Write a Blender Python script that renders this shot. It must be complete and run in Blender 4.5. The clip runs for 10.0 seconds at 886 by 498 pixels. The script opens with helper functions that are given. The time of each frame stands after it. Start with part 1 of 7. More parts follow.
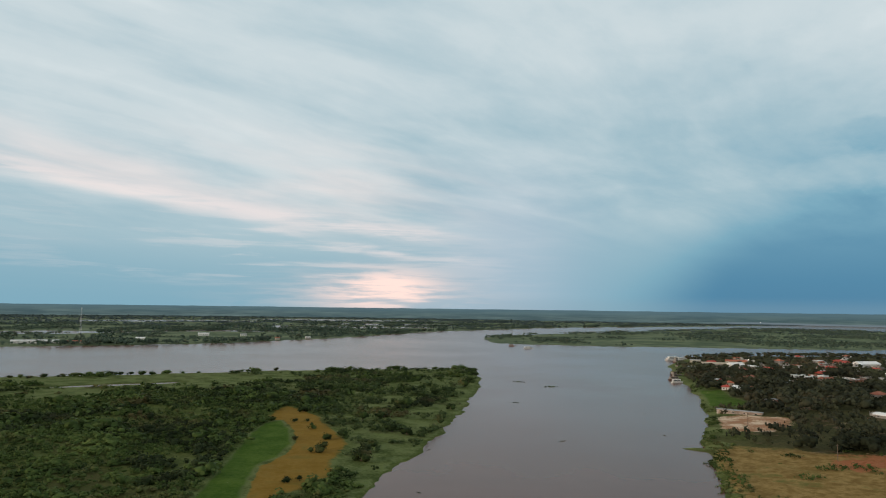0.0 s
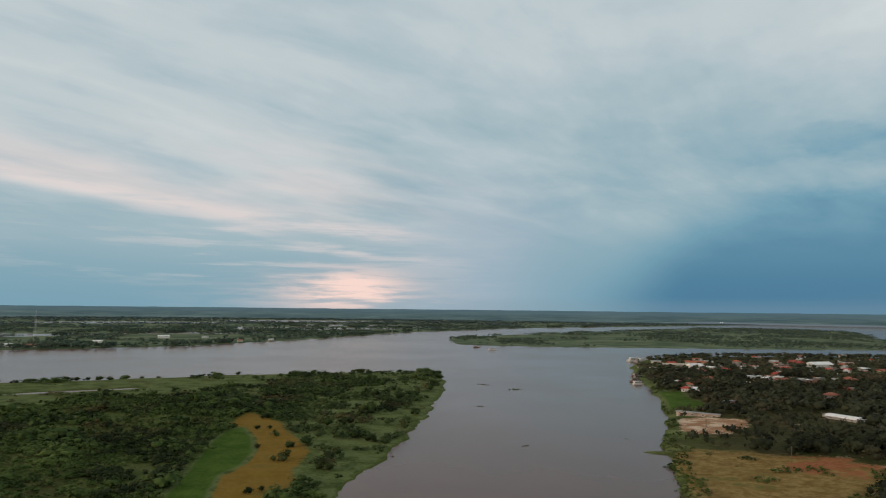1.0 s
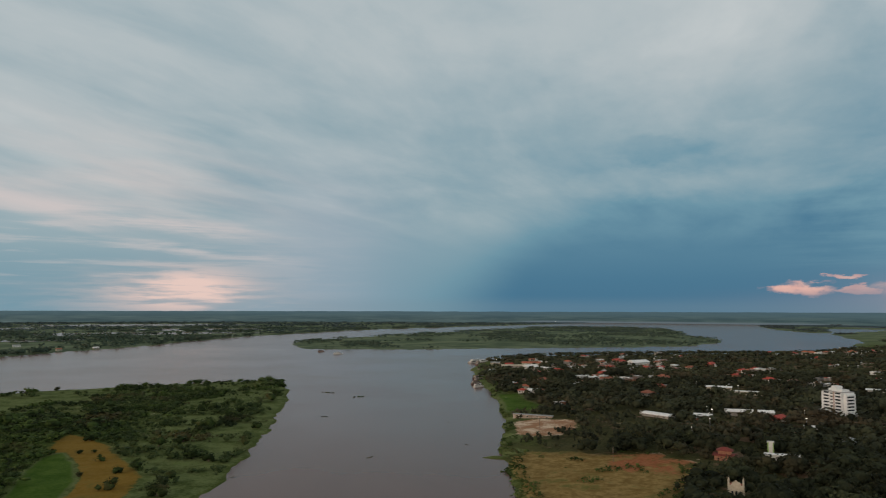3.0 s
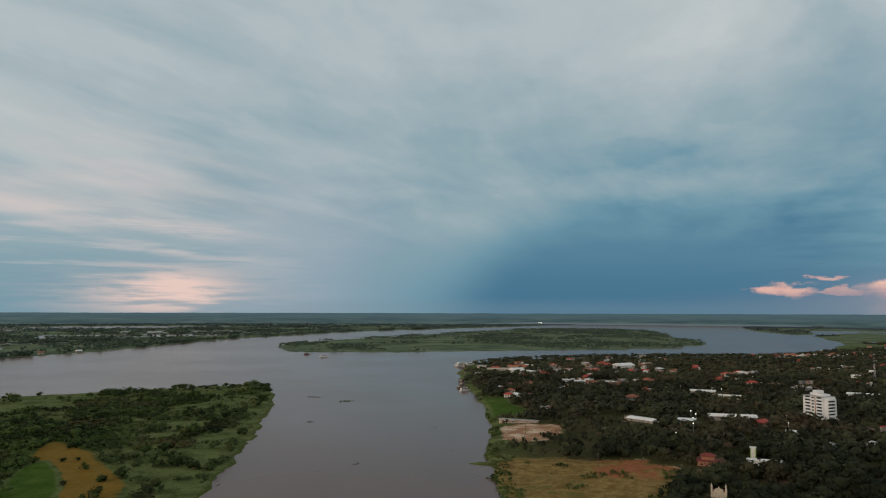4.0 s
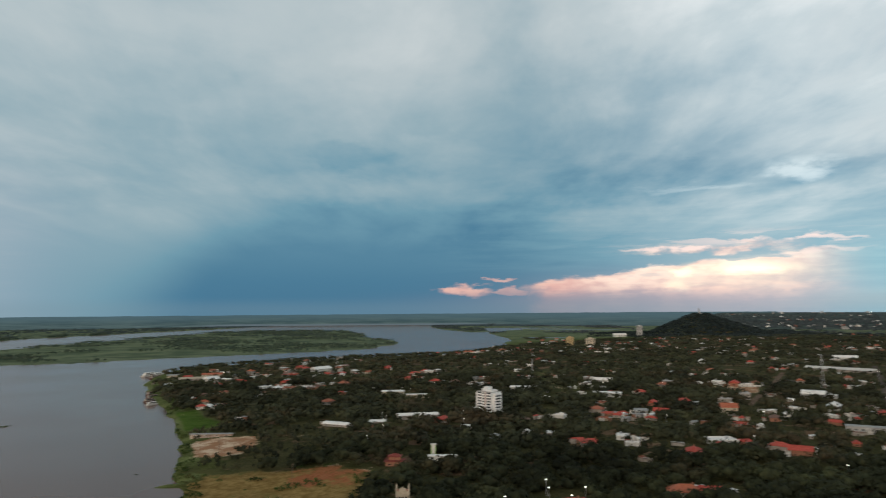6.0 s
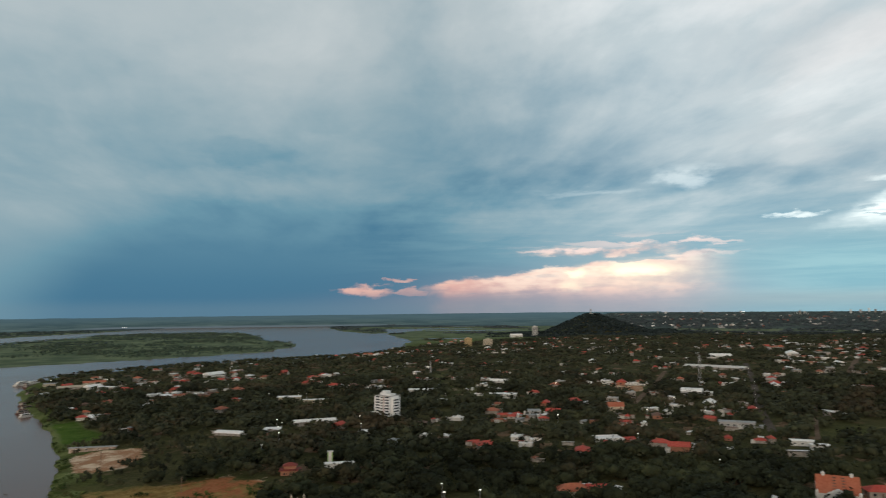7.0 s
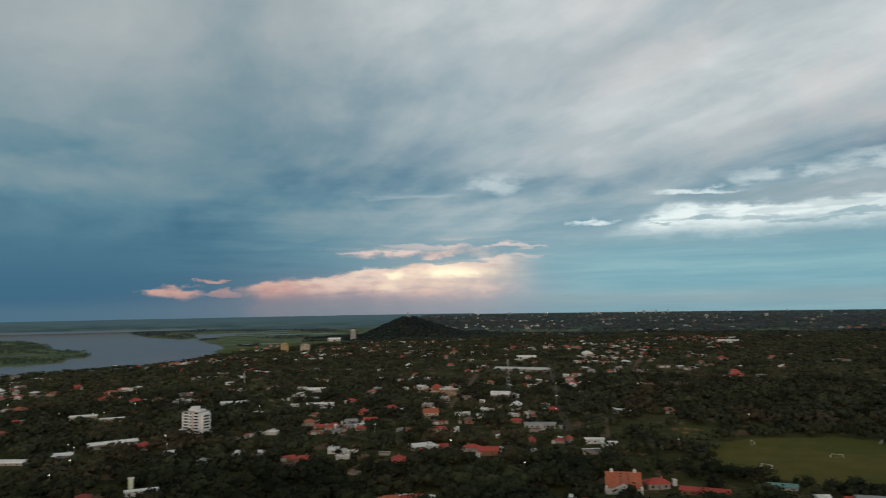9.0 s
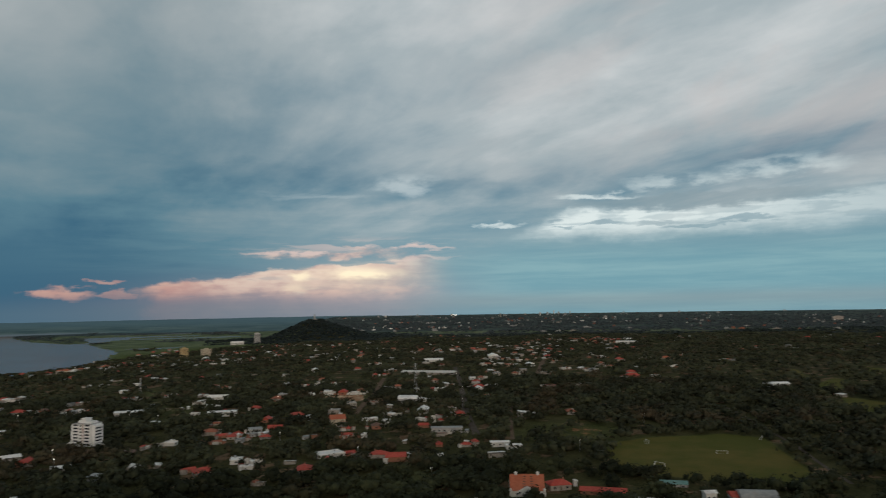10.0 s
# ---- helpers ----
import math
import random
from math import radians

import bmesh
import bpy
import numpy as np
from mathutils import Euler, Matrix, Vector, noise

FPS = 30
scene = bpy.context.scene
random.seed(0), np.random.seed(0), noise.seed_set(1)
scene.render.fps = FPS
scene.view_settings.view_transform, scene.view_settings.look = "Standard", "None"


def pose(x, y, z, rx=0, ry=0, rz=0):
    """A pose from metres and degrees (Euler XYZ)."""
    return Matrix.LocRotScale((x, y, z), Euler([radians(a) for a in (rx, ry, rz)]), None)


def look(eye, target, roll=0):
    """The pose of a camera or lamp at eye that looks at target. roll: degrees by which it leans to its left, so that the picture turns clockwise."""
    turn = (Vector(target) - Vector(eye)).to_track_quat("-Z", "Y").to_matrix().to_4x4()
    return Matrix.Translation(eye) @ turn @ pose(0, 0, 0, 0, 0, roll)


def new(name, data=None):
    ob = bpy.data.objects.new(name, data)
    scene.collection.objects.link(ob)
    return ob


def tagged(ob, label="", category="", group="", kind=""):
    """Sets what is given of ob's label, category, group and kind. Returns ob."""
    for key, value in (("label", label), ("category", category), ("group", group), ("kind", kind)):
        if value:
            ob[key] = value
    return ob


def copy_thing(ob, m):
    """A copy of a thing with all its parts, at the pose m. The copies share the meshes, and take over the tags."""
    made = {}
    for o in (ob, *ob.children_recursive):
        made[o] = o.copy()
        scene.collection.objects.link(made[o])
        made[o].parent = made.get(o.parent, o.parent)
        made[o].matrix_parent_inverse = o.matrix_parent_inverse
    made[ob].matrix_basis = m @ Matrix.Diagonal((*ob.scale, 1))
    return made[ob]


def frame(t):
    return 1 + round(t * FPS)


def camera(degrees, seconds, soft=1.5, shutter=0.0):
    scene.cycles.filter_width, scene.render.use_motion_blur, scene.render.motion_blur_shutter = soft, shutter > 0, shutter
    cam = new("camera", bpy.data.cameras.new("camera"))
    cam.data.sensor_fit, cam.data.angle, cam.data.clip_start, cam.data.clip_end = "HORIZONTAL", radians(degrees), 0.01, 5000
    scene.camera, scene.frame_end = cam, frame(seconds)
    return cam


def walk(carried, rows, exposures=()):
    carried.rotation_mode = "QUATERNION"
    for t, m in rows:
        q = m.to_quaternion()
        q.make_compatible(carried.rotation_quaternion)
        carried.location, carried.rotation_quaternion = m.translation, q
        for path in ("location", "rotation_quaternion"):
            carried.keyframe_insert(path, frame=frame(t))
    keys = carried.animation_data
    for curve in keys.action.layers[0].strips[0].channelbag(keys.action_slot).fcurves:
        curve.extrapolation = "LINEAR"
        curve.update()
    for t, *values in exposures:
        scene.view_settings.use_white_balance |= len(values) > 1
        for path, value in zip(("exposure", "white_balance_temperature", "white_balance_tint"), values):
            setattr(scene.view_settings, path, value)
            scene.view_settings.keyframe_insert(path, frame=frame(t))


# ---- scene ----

# ---------------------------------------------------------------- camera
cam = camera(64.94, 10.0, soft=1.1, shutter=0.55)
ROWS = [
    (0.0, 0.0, 0.0, 82.0, 94.729, -0.865, -0.072),
    (0.5, 0.64, -0.18, 83.82, 94.74, -0.828, -0.659),
    (1.0, 0.33, -0.55, 85.72, 94.762, -0.755, -2.931),
    (1.5, 0.25, -0.71, 87.57, 94.785, -0.709, -4.453),
    (2.0, 0.69, -1.73, 89.58, 94.804, -0.603, -7.158),
    (2.5, 1.05, -3.31, 91.6, 94.812, -0.426, -12.176),
    (2.7, 0.6, -3.12, 92.26, 94.806, -0.359, -13.868),
    (3.8, -0.87, -5.23, 97.19, 94.957, -0.319, -16.654),
    (4.0, -0.87, -5.23, 97.19, 94.957, -0.319, -16.654),
    (4.1, -0.85, -5.3, 97.35, 94.957, -0.317, -16.72),
    (4.3, -0.55, -6.2, 98.05, 94.957, -0.25, -20.15),
    (4.5, -0.29, -7.07, 98.75, 94.957, -0.192, -23.304),
    (5.0, -1.31, -8.98, 100.56, 94.972, -0.028, -31.248),
    (5.5, -2.15, -9.7, 102.4, 94.983, 0.091, -36.13),
    (6.0, -2.51, -10.3, 104.47, 94.984, 0.223, -40.837),
    (6.2, -2.73, -10.76, 105.2, 94.978, 0.277, -42.699),
    (7.3, -3.22, -12.61, 109.11, 94.991, 0.48, -51.19),
    (7.5, -3.92, -12.18, 110.03, 94.998, 0.521, -52.673),
    (8.0, -4.4, -12.15, 112.06, 94.968, 0.626, -56.259),
    (8.5, -4.6, -12.63, 113.81, 94.956, 0.712, -60.022),
    (9.0, -4.92, -13.17, 115.52, 94.95, 0.788, -63.802),
    (9.5, -5.85, -13.77, 117.24, 94.952, 0.847, -67.59),
    (10.0, -6.64, -13.13, 118.86, 94.964, 0.882, -71.366),
]
EXPOSURES = [(0.0, 0.0, 6650, 11.5), (1.0, -0.2, 6750, 13.0), (2.5, -0.45, 6750, 13.0), (4.0, -0.45, 6700, 12.0), (5.0, -0.43, 6600, 11.0), (6.0, -0.33, 6600, 10.5),
             (7.5, -0.48, 6560, 10.5), (8.5, -0.66, 6530, 10.0), (10.0, -0.94, 6530, 10.0)]
walk(cam, [(t, pose(*p)) for t, *p in ROWS], EXPOSURES)


# ---------------------------------------------------------------- node helpers
def lin(r, g, b):
    """Linear colour from 0..255 display values."""
    return tuple((c / 255 / 12.92) if c <= 10 else ((c / 255 + 0.055) / 1.055) ** 2.4 for c in (r, g, b)) + (1.0,)


class Val:
    """A node socket with arithmetic."""

    def __init__(self, tree, sock):
        self.tree, self.sock = tree, sock

    def op(self, kind, other=None, third=None):
        n = self.tree.nodes.new("ShaderNodeMath")
        n.operation = kind
        for i, v in enumerate((self, other, third)):
            if v is None:
                continue
            if isinstance(v, Val):
                self.tree.links.new(v.sock, n.inputs[i])
            else:
                n.inputs[i].default_value = v
        return Val(self.tree, n.outputs[0])

    def __add__(self, o):
        return self.op("ADD", o)

    def __sub__(self, o):
        return self.op("SUBTRACT", o)

    def __mul__(self, o):
        return self.op("MULTIPLY", o)

    def __truediv__(self, o):
        return self.op("DIVIDE", o)

    def ramp(self, a, b, lo=0.0, hi=1.0):
        """Smooth step from lo at a to hi at b."""
        n = self.tree.nodes.new("ShaderNodeMapRange")
        n.interpolation_type = "SMOOTHSTEP"
        self.tree.links.new(self.sock, n.inputs[0])
        flip = a > b
        if flip:
            a, b, lo, hi = b, a, hi, lo
        for i, v in enumerate((a, b, lo, hi)):
            n.inputs[i + 1].default_value = v
        return Val(self.tree, n.outputs[0])

    def bell(self, mid, width):
        d = (self - mid) / width
        return (d * d * -1.0).op("EXPONENT")


def noise_val(tree, vec, scale, detail=4.0, rough=0.55, warp=0.0):
    n = tree.nodes.new("ShaderNodeTexNoise")
    n.inputs["Scale"].default_value = scale
    n.inputs["Detail"].default_value = detail
    n.inputs["Roughness"].default_value = rough
    n.inputs["Distortion"].default_value = warp
    if vec is not None:
        tree.links.new(vec, n.inputs["Vector"])
    return Val(tree, n.outputs[0])


def combine(tree, x, y, z):
    n = tree.nodes.new("ShaderNodeCombineXYZ")
    for i, v in enumerate((x, y, z)):
        if isinstance(v, Val):
            tree.links.new(v.sock, n.inputs[i])
        else:
            n.inputs[i].default_value = v
    return n.outputs[0]


def mix(tree, fac, a, b):
    """Colour mix; a and b are sockets or RGBA tuples."""
    n = tree.nodes.new("ShaderNodeMix")
    n.data_type = "RGBA"
    if isinstance(fac, Val):
        tree.links.new(fac.sock, n.inputs[0])
    else:
        n.inputs[0].default_value = fac
    for i, c in ((6, a), (7, b)):
        if isinstance(c, tuple):
            n.inputs[i].default_value = c
        else:
            tree.links.new(c, n.inputs[i])
    return n.outputs[2]


# ---------------------------------------------------------------- world: evening sky with storm clouds
SUN_EL, SUN_AZ = 10.0, -115.0
world = bpy.data.worlds.new("evening_sky")
scene.world = world
world.use_nodes = True
wt = world.node_tree
wt.nodes.clear()
w_dir = wt.nodes.new("ShaderNodeTexCoord").outputs["Generated"]
w_sep = wt.nodes.new("ShaderNodeSeparateXYZ")
wt.links.new(w_dir, w_sep.inputs[0])
DX, DY, DZ = (Val(wt, w_sep.outputs[i]) for i in range(3))
AZ = DX.op("ARCTAN2", DY) * 57.2958
EL = DZ.op("ARCSINE") * 57.2958
# cloud streets lean down towards the storm on the one side and up on the other
AZ_IN = AZ.op("MAXIMUM", 6.0)
LEAN_EL = EL - (AZ_IN - 40.0) * (AZ_IN - 40.0) * 0.0026 + (AZ - AZ_IN) * 0.16
N_BIG = noise_val(wt, combine(wt, AZ * 0.030, LEAN_EL * 0.085, 2.0), 1.5, 5.0, 0.44, 0.5)
N_STREAK = noise_val(wt, combine(wt, AZ * 0.024, LEAN_EL * 0.17, 7.0), 1.6, 6.0, 0.47, 0.4)
N_BILLOW = noise_val(wt, combine(wt, AZ * 0.060, LEAN_EL * 0.125, 4.0), 1.3, 9.0, 0.56, 0.5)
N_HEAP = noise_val(wt, combine(wt, AZ * 0.085, EL * 0.15, 14.0), 1.4, 9.0, 0.58, 0.4)
# the cloud deck as a level sheet, its streets running towards azimuth 40
DECK = DZ.op("MAXIMUM", 0.0) + 0.095
ALONG = (DX * math.sin(radians(40)) + DY * math.cos(radians(40))) / DECK
ACROSS = (DX * math.cos(radians(40)) - DY * math.sin(radians(40))) / DECK
N_DECK = noise_val(wt, combine(wt, ALONG * 0.55, ACROSS * 1.25, 3.0), 1.0, 9.0, 0.55, 0.35)
N_DECK_FINE = noise_val(wt, combine(wt, ALONG * 1.5, ACROSS * 2.6, 6.0), 1.0, 8.0, 0.58, 0.3)
N_LOBE = noise_val(wt, combine(wt, AZ * 0.13, LEAN_EL * 0.30, 11.0), 1.2, 7.0, 0.56, 0.6)
N_BAR = noise_val(wt, combine(wt, AZ * 0.06, EL * 0.75, 1.0), 1.5, 6.0, 0.6, 0.3)
N_PUFF = noise_val(wt, combine(wt, AZ * 0.20, EL * 0.46, 5.0), 1.4, 7.0, 0.58, 0.0)
N_CURL = noise_val(wt, combine(wt, AZ * 0.30, EL * 0.60, 9.0), 1.4, 6.0, 0.55, 0.2)
N_SHRED = noise_val(wt, combine(wt, AZ * 0.16, EL * 1.5, 3.0), 1.4, 6.0, 0.58, 0.4)
# cloud places with frayed edges
AZ_F = AZ + (N_CURL - 0.5) * 4.5
EL_F = EL + (N_PUFF - 0.5) * 2.0 + (N_SHRED - 0.5) * 0.6


def cloud(az, el, wide, tall, soft=0.35):
    """One cloud of the given half width and half height, in degrees."""
    da, de = (AZ_F - az) / wide, (EL_F - el) / tall
    return (da * da + de * de).ramp(1.0 + soft, 1.0 - soft)


sky_tex = wt.nodes.new("ShaderNodeTexSky")
sky_tex.sky_type = "NISHITA"
sky_tex.sun_disc = False
sky_tex.sun_elevation, sky_tex.sun_rotation = radians(SUN_EL), radians(SUN_AZ)
sky_dim = wt.nodes.new("ShaderNodeVectorMath")
sky_dim.operation = "SCALE"
wt.links.new(sky_tex.outputs[0], sky_dim.inputs[0])
sky_dim.inputs[3].default_value = 0.06

west, east = AZ.ramp(14.0, -10.0), AZ.ramp(36.0, 62.0)
upper = EL.ramp(3.0, 11.0)
# how pale the cloud sheet is, 0 deep blue to 1 white
tone = EL.ramp(0.0, 9.0, 0.42, 0.58) + EL.ramp(8.0, 25.0, 0.0, 0.20)
tone = tone + (N_BIG - 0.5) * upper * 0.16 + (N_BILLOW - 0.5) * upper * 0.16
tone = tone + (N_DECK - 0.5) * EL.ramp(3.0, 9.0) * (east * 0.38 + 0.60) + (N_DECK_FINE - 0.5) * EL.ramp(4.0, 10.0) * (east * 0.20 + 0.22)
tone = tone + (N_LOBE - 0.5) * upper * 0.10 + (N_HEAP - 0.5) * upper * (east * 0.16 + 0.05)
tone = tone + (N_STREAK - 0.47) * (west * 0.26 + 0.06) * EL.ramp(3.5, 9.0)
# a ragged dark base under the high sheet, sinking towards the storm
base_el = AZ.ramp(40.0, 62.0, 7.0, 10.2) + AZ.ramp(62.0, 84.0, 0.0, 0.6) + (N_HEAP - 0.5) * 5.0
under = (EL - base_el).bell(0.0, 1.7) * AZ.ramp(36.0, 50.0)
tone = tone - under * 0.15 + (EL - base_el).bell(4.2, 2.2) * AZ.ramp(40.0, 56.0) * 0.05
tone = tone - AZ.bell(47.0, 10.0) * EL.ramp(5.0, 12.0) * 0.07 + cloud(37.0, 24.0, 6.0, 5.0, 0.9) * 0.06 + cloud(75.0, 20.0, 9.0, 5.0, 0.9) * 0.05
tone = tone + AZ.bell(-14.0, 18.0) * EL.bell(8.0, 5.0) * 0.12
storm_top = AZ.ramp(12.0, 30.0, 1.0, 8.5) - AZ.ramp(36.0, 62.0, 0.0, 3.0) + (N_BILLOW - 0.5) * 3.0
storm = (storm_top - EL).ramp(-4.5, 3.5) * AZ.ramp(12.0, 23.0) * AZ.ramp(68.0, 42.0)
tone = tone - storm * 0.245 + west * upper * 0.02 + AZ.ramp(50.0, 76.0) * EL.ramp(6.0, 11.0) * 0.15 - AZ.ramp(58.0, 80.0) * EL.ramp(14.0, 25.0) * 0.03 + AZ.bell(30.0, 18.0) * EL.ramp(8.0, 14.0) * 0.05
tone = tone - AZ.bell(10.0, 6.0) * EL.ramp(12.0, 5.0) * 0.10
tone = tone - cloud(74.0, 8.7, 5.0, 1.9, 0.8) * 0.10
# pale lens over the storm and the dark hook above it, dark base of the high sheet further east
tone = tone + cloud(31.5, 9.8, 5.0, 1.2, 0.9) * 0.09 + cloud(40.0, 12.9, 4.0, 1.3, 0.9) * 0.06 - cloud(33.0, 12.6, 4.0, 0.9, 0.9) * 0.08
tone = tone - cloud(36.0, 12.2, 5.0, 1.5, 0.9) * 0.05 - cloud(57.0, 11.0, 7.0, 1.0, 0.9) * 0.08 - cloud(73.0, 9.7, 5.0, 0.9, 0.9) * 0.07 - AZ.bell(58.0, 22.0) * EL.bell(10.5, 1.6) * 0.05
tone = tone + ((N_BAR - 0.5) * 0.22 + (N_SHRED - 0.5) * 0.08) * AZ.ramp(36.0, 48.0) * EL.ramp(12.0, 7.0) * EL.ramp(2.0, 4.0)
tone = tone + AZ.bell(9.0, 7.0) * EL.ramp(14.0, 0.0) * 0.10 + AZ.bell(66.0, 16.0) * EL.bell(7.0, 3.0) * 0.07
tone = tone - (tone - 0.78).op("MAXIMUM", 0.0) * 0.45
ramp_node = wt.nodes.new("ShaderNodeValToRGB")
ramp_node.color_ramp.elements[0].color = lin(52, 98, 132)
ramp_node.color_ramp.elements[1].color = lin(228, 232, 232)
for at, c in ((0.2, (68, 121, 152)), (0.4, (108, 153, 173)), (0.6, (148, 175, 186)), (0.8, (184, 198, 203))):
    ramp_node.color_ramp.elements.new(at).color = lin(*c)
wt.links.new(tone.sock, ramp_node.inputs[0])
grey_node = wt.nodes.new("ShaderNodeValToRGB")
grey_node.color_ramp.elements[0].color = lin(58, 92, 116)
grey_node.color_ramp.elements[1].color = lin(238, 240, 240)
for at, c in ((0.3, (92, 128, 150)), (0.55, (138, 162, 175)), (0.8, (180, 193, 198))):
    grey_node.color_ramp.elements.new(at).color = lin(*c)
wt.links.new(tone.sock, grey_node.inputs[0])
sheet = mix(wt, AZ.ramp(38.0, 66.0) * EL.ramp(6.0, 12.0) * 0.8, ramp_node.outputs[0], grey_node.outputs[0])
skyc = mix(wt, 0.95, sky_dim.outputs[0], sheet)
# faint warm light in the pale streets
warm = west * (N_STREAK - 0.5).ramp(-0.04, 0.26) * EL.ramp(16.0, 8.0) * EL.ramp(3.5, 7.0)
low_bars = west * AZ.ramp(-34.0, -12.0, 0.35, 1.0) * N_BAR.ramp(0.47, 0.62) * EL.ramp(8.5, 5.5) * EL.ramp(0.8, 2.6)
skyc = mix(wt, low_bars * 0.35, skyc, lin(206, 202, 202))
skyc = mix(wt, warm * 0.55, skyc, lin(222, 206, 202))
warm_e = AZ.ramp(62.0, 95.0) * (N_BIG * 0.5 + N_BILLOW * 0.5).ramp(0.48, 0.62) * EL.ramp(7.0, 14.0)
skyc = mix(wt, AZ.bell(5.5, 6.5) * EL.ramp(15.0, 5.0) * 0.38, skyc, lin(172, 182, 196))
skyc = mix(wt, warm_e * 0.42, skyc, lin(206, 196, 194))
# two long pale streaks over the clear strip
streak = (EL - (AZ + 20.0) * -0.12).bell(7.9, 0.7) * AZ.ramp(6.0, -4.0) + (EL - (AZ + 12.0) * -0.12).bell(5.4, 0.5) * AZ.ramp(-20.0, -12.0) * AZ.ramp(6.0, 0.0) * 0.8
skyc = mix(wt, (streak * (N_STREAK * 0.5 + N_BAR * 0.5).ramp(0.42, 0.60) * 0.6).op("MINIMUM", 0.8), skyc, lin(220, 209, 207))
# glow at the north horizon
glow = (AZ.bell(-4.6, 4.2) * EL.bell(1.4, 1.5) + AZ.bell(-6.0, 8.0) * EL.bell(0.6, 1.8) * 0.45) * (N_BAR * 0.6 + N_SHRED * 0.4).ramp(0.40, 0.58, 0.30, 1.0)
skyc = mix(wt, (glow * 0.92).op("MINIMUM", 0.92), skyc, lin(238, 210, 200))
# lit cumulus bank in the east: two islets, a long rising bank, a bright heart
EL_B = EL + (N_PUFF - 0.5) * 0.8 + (N_SHRED - 0.5) * 0.8
top = ((AZ_F - 48.0) * 0.115 + 2.1).op("MINIMUM", 4.4)
bank = (top + (N_CURL - 0.5) * 1.0 - EL_B).ramp(-0.15, 0.25) * AZ_F.ramp(46.8, 49.6) * AZ.ramp(73.0, 67.0)
tier = cloud(62.2, 4.6, 5.4, 0.55, 0.95) * N_SHRED.ramp(0.62, 0.42) * (N_CURL * 0.5 + N_PUFF * 0.5).ramp(0.36, 0.56) * 0.9
bank = bank.op("MAXIMUM", tier).op("MAXIMUM", cloud(42.6, 1.55, 2.1, 0.36, 0.75) * N_CURL.ramp(0.34, 0.52)).op("MAXIMUM", cloud(46.2, 1.5, 1.4, 0.22, 0.7) * 0.6).op("MAXIMUM", cloud(45.6, 2.2, 1.1, 0.12, 0.8) * 0.7)
bank = bank * (cloud(65.2, 4.05, 2.6, 0.3, 0.5) * -0.8 + 1.0) * (cloud(60.0, 4.1, 2.4, 0.14, 0.8) * -0.45 + 1.0)
bank = bank * (N_SHRED.ramp(0.54, 0.68) * -0.35 + 1.0) * EL.ramp(0.5, 1.7, 0.3, 1.0)
rim = (top - EL_B).ramp(2.4, 0.2) * EL.ramp(0.6, 2.2)
skyc = mix(wt, AZ.bell(62.0, 11.0) * EL.bell(1.2, 1.6) * 0.55, skyc, lin(212, 186, 188))
fold = (N_CURL * 0.4 + N_PUFF * 0.3 + N_SHRED * 0.3).ramp(0.42, 0.58)
lit = mix(wt, rim, mix(wt, fold, lin(176, 162, 168), lin(226, 192, 182)), mix(wt, fold, lin(226, 192, 182), (1.02, 0.80, 0.66, 1.0)))
lit = mix(wt, AZ.ramp(56.0, 48.0) * 0.5, lit, lin(236, 164, 150))
skyc = mix(wt, bank * 0.92, skyc, lit)
skyc = mix(wt, EL.ramp(1.8, 0.7) * AZ.bell(57.0, 13.0) * 0.6, skyc, lin(146, 146, 158))
wisp = (cloud(59.5, 4.7, 3.4, 0.22, 0.9) + cloud(68.5, 5.1, 4.6, 0.18, 0.9) * 0.8 + cloud(69.5, 4.2, 3.0, 0.16, 0.9) * 0.6) * N_CURL.ramp(0.38, 0.56) + AZ.bell(64.0, 7.0) * EL.bell(5.2, 0.6) * N_SHRED.ramp(0.50, 0.60) * 0.6
skyc = mix(wt, (wisp * 0.85).op("MINIMUM", 0.9), skyc, lin(240, 216, 208))
heart = AZ_F.bell(64.8, 2.2) * EL_B.bell(3.0, 0.4) + AZ_F.bell(60.2, 0.6) * EL_B.bell(2.8, 0.4) * 0.9 + AZ_F.bell(59.7, 1.1) * EL_B.bell(1.9, 0.35) * 0.4 + AZ.bell(65.0, 4.6) * EL.bell(2.5, 1.1) * 0.3
skyc = mix(wt, (heart * N_PUFF.ramp(0.25, 0.55, 0.6, 1.0)).op("MINIMUM", 0.95), skyc, (1.30, 1.12, 0.80, 1.0))
# pale break with thin dark bars, and the clear air under it
clear = AZ.ramp(64.0, 80.0) * EL.ramp(7.0, 3.0)
skyc = mix(wt, clear * 0.85, skyc, mix(wt, N_BAR.ramp(0.36, 0.70), lin(126, 174, 187), lin(146, 189, 197)))
gap = (EL_F - 5.9).ramp(-1.0, 1.0) * (EL_F * -1.0 + 8.1).ramp(-0.5, 0.7) * (AZ_F + (EL - 6.8) * -1.6).ramp(78.2, 81.4) * AZ.ramp(110.0, 86.0, 0.4, 1.0)
for b_az, b_el, b_wide, b_tall in ((84.6, 6.75, 1.9, 0.2), (88.6, 6.6, 2.2, 0.18), (91.6, 6.2, 2.6, 0.15), (81.4, 6.6, 0.8, 0.13), (80.4, 7.2, 0.7, 0.14), (95.0, 6.5, 2.6, 0.2)):
    gap = gap * (cloud(b_az, b_el, b_wide, b_tall, 0.7) * -0.65 + 1.0)
gap = gap * (cloud(91.5, 8.15, 9.8, 0.6, 0.7) * -0.95 + 1.0) * ((N_SHRED * 0.6 + N_CURL * 0.4).ramp(0.47, 0.58) * -0.4 + 1.0)
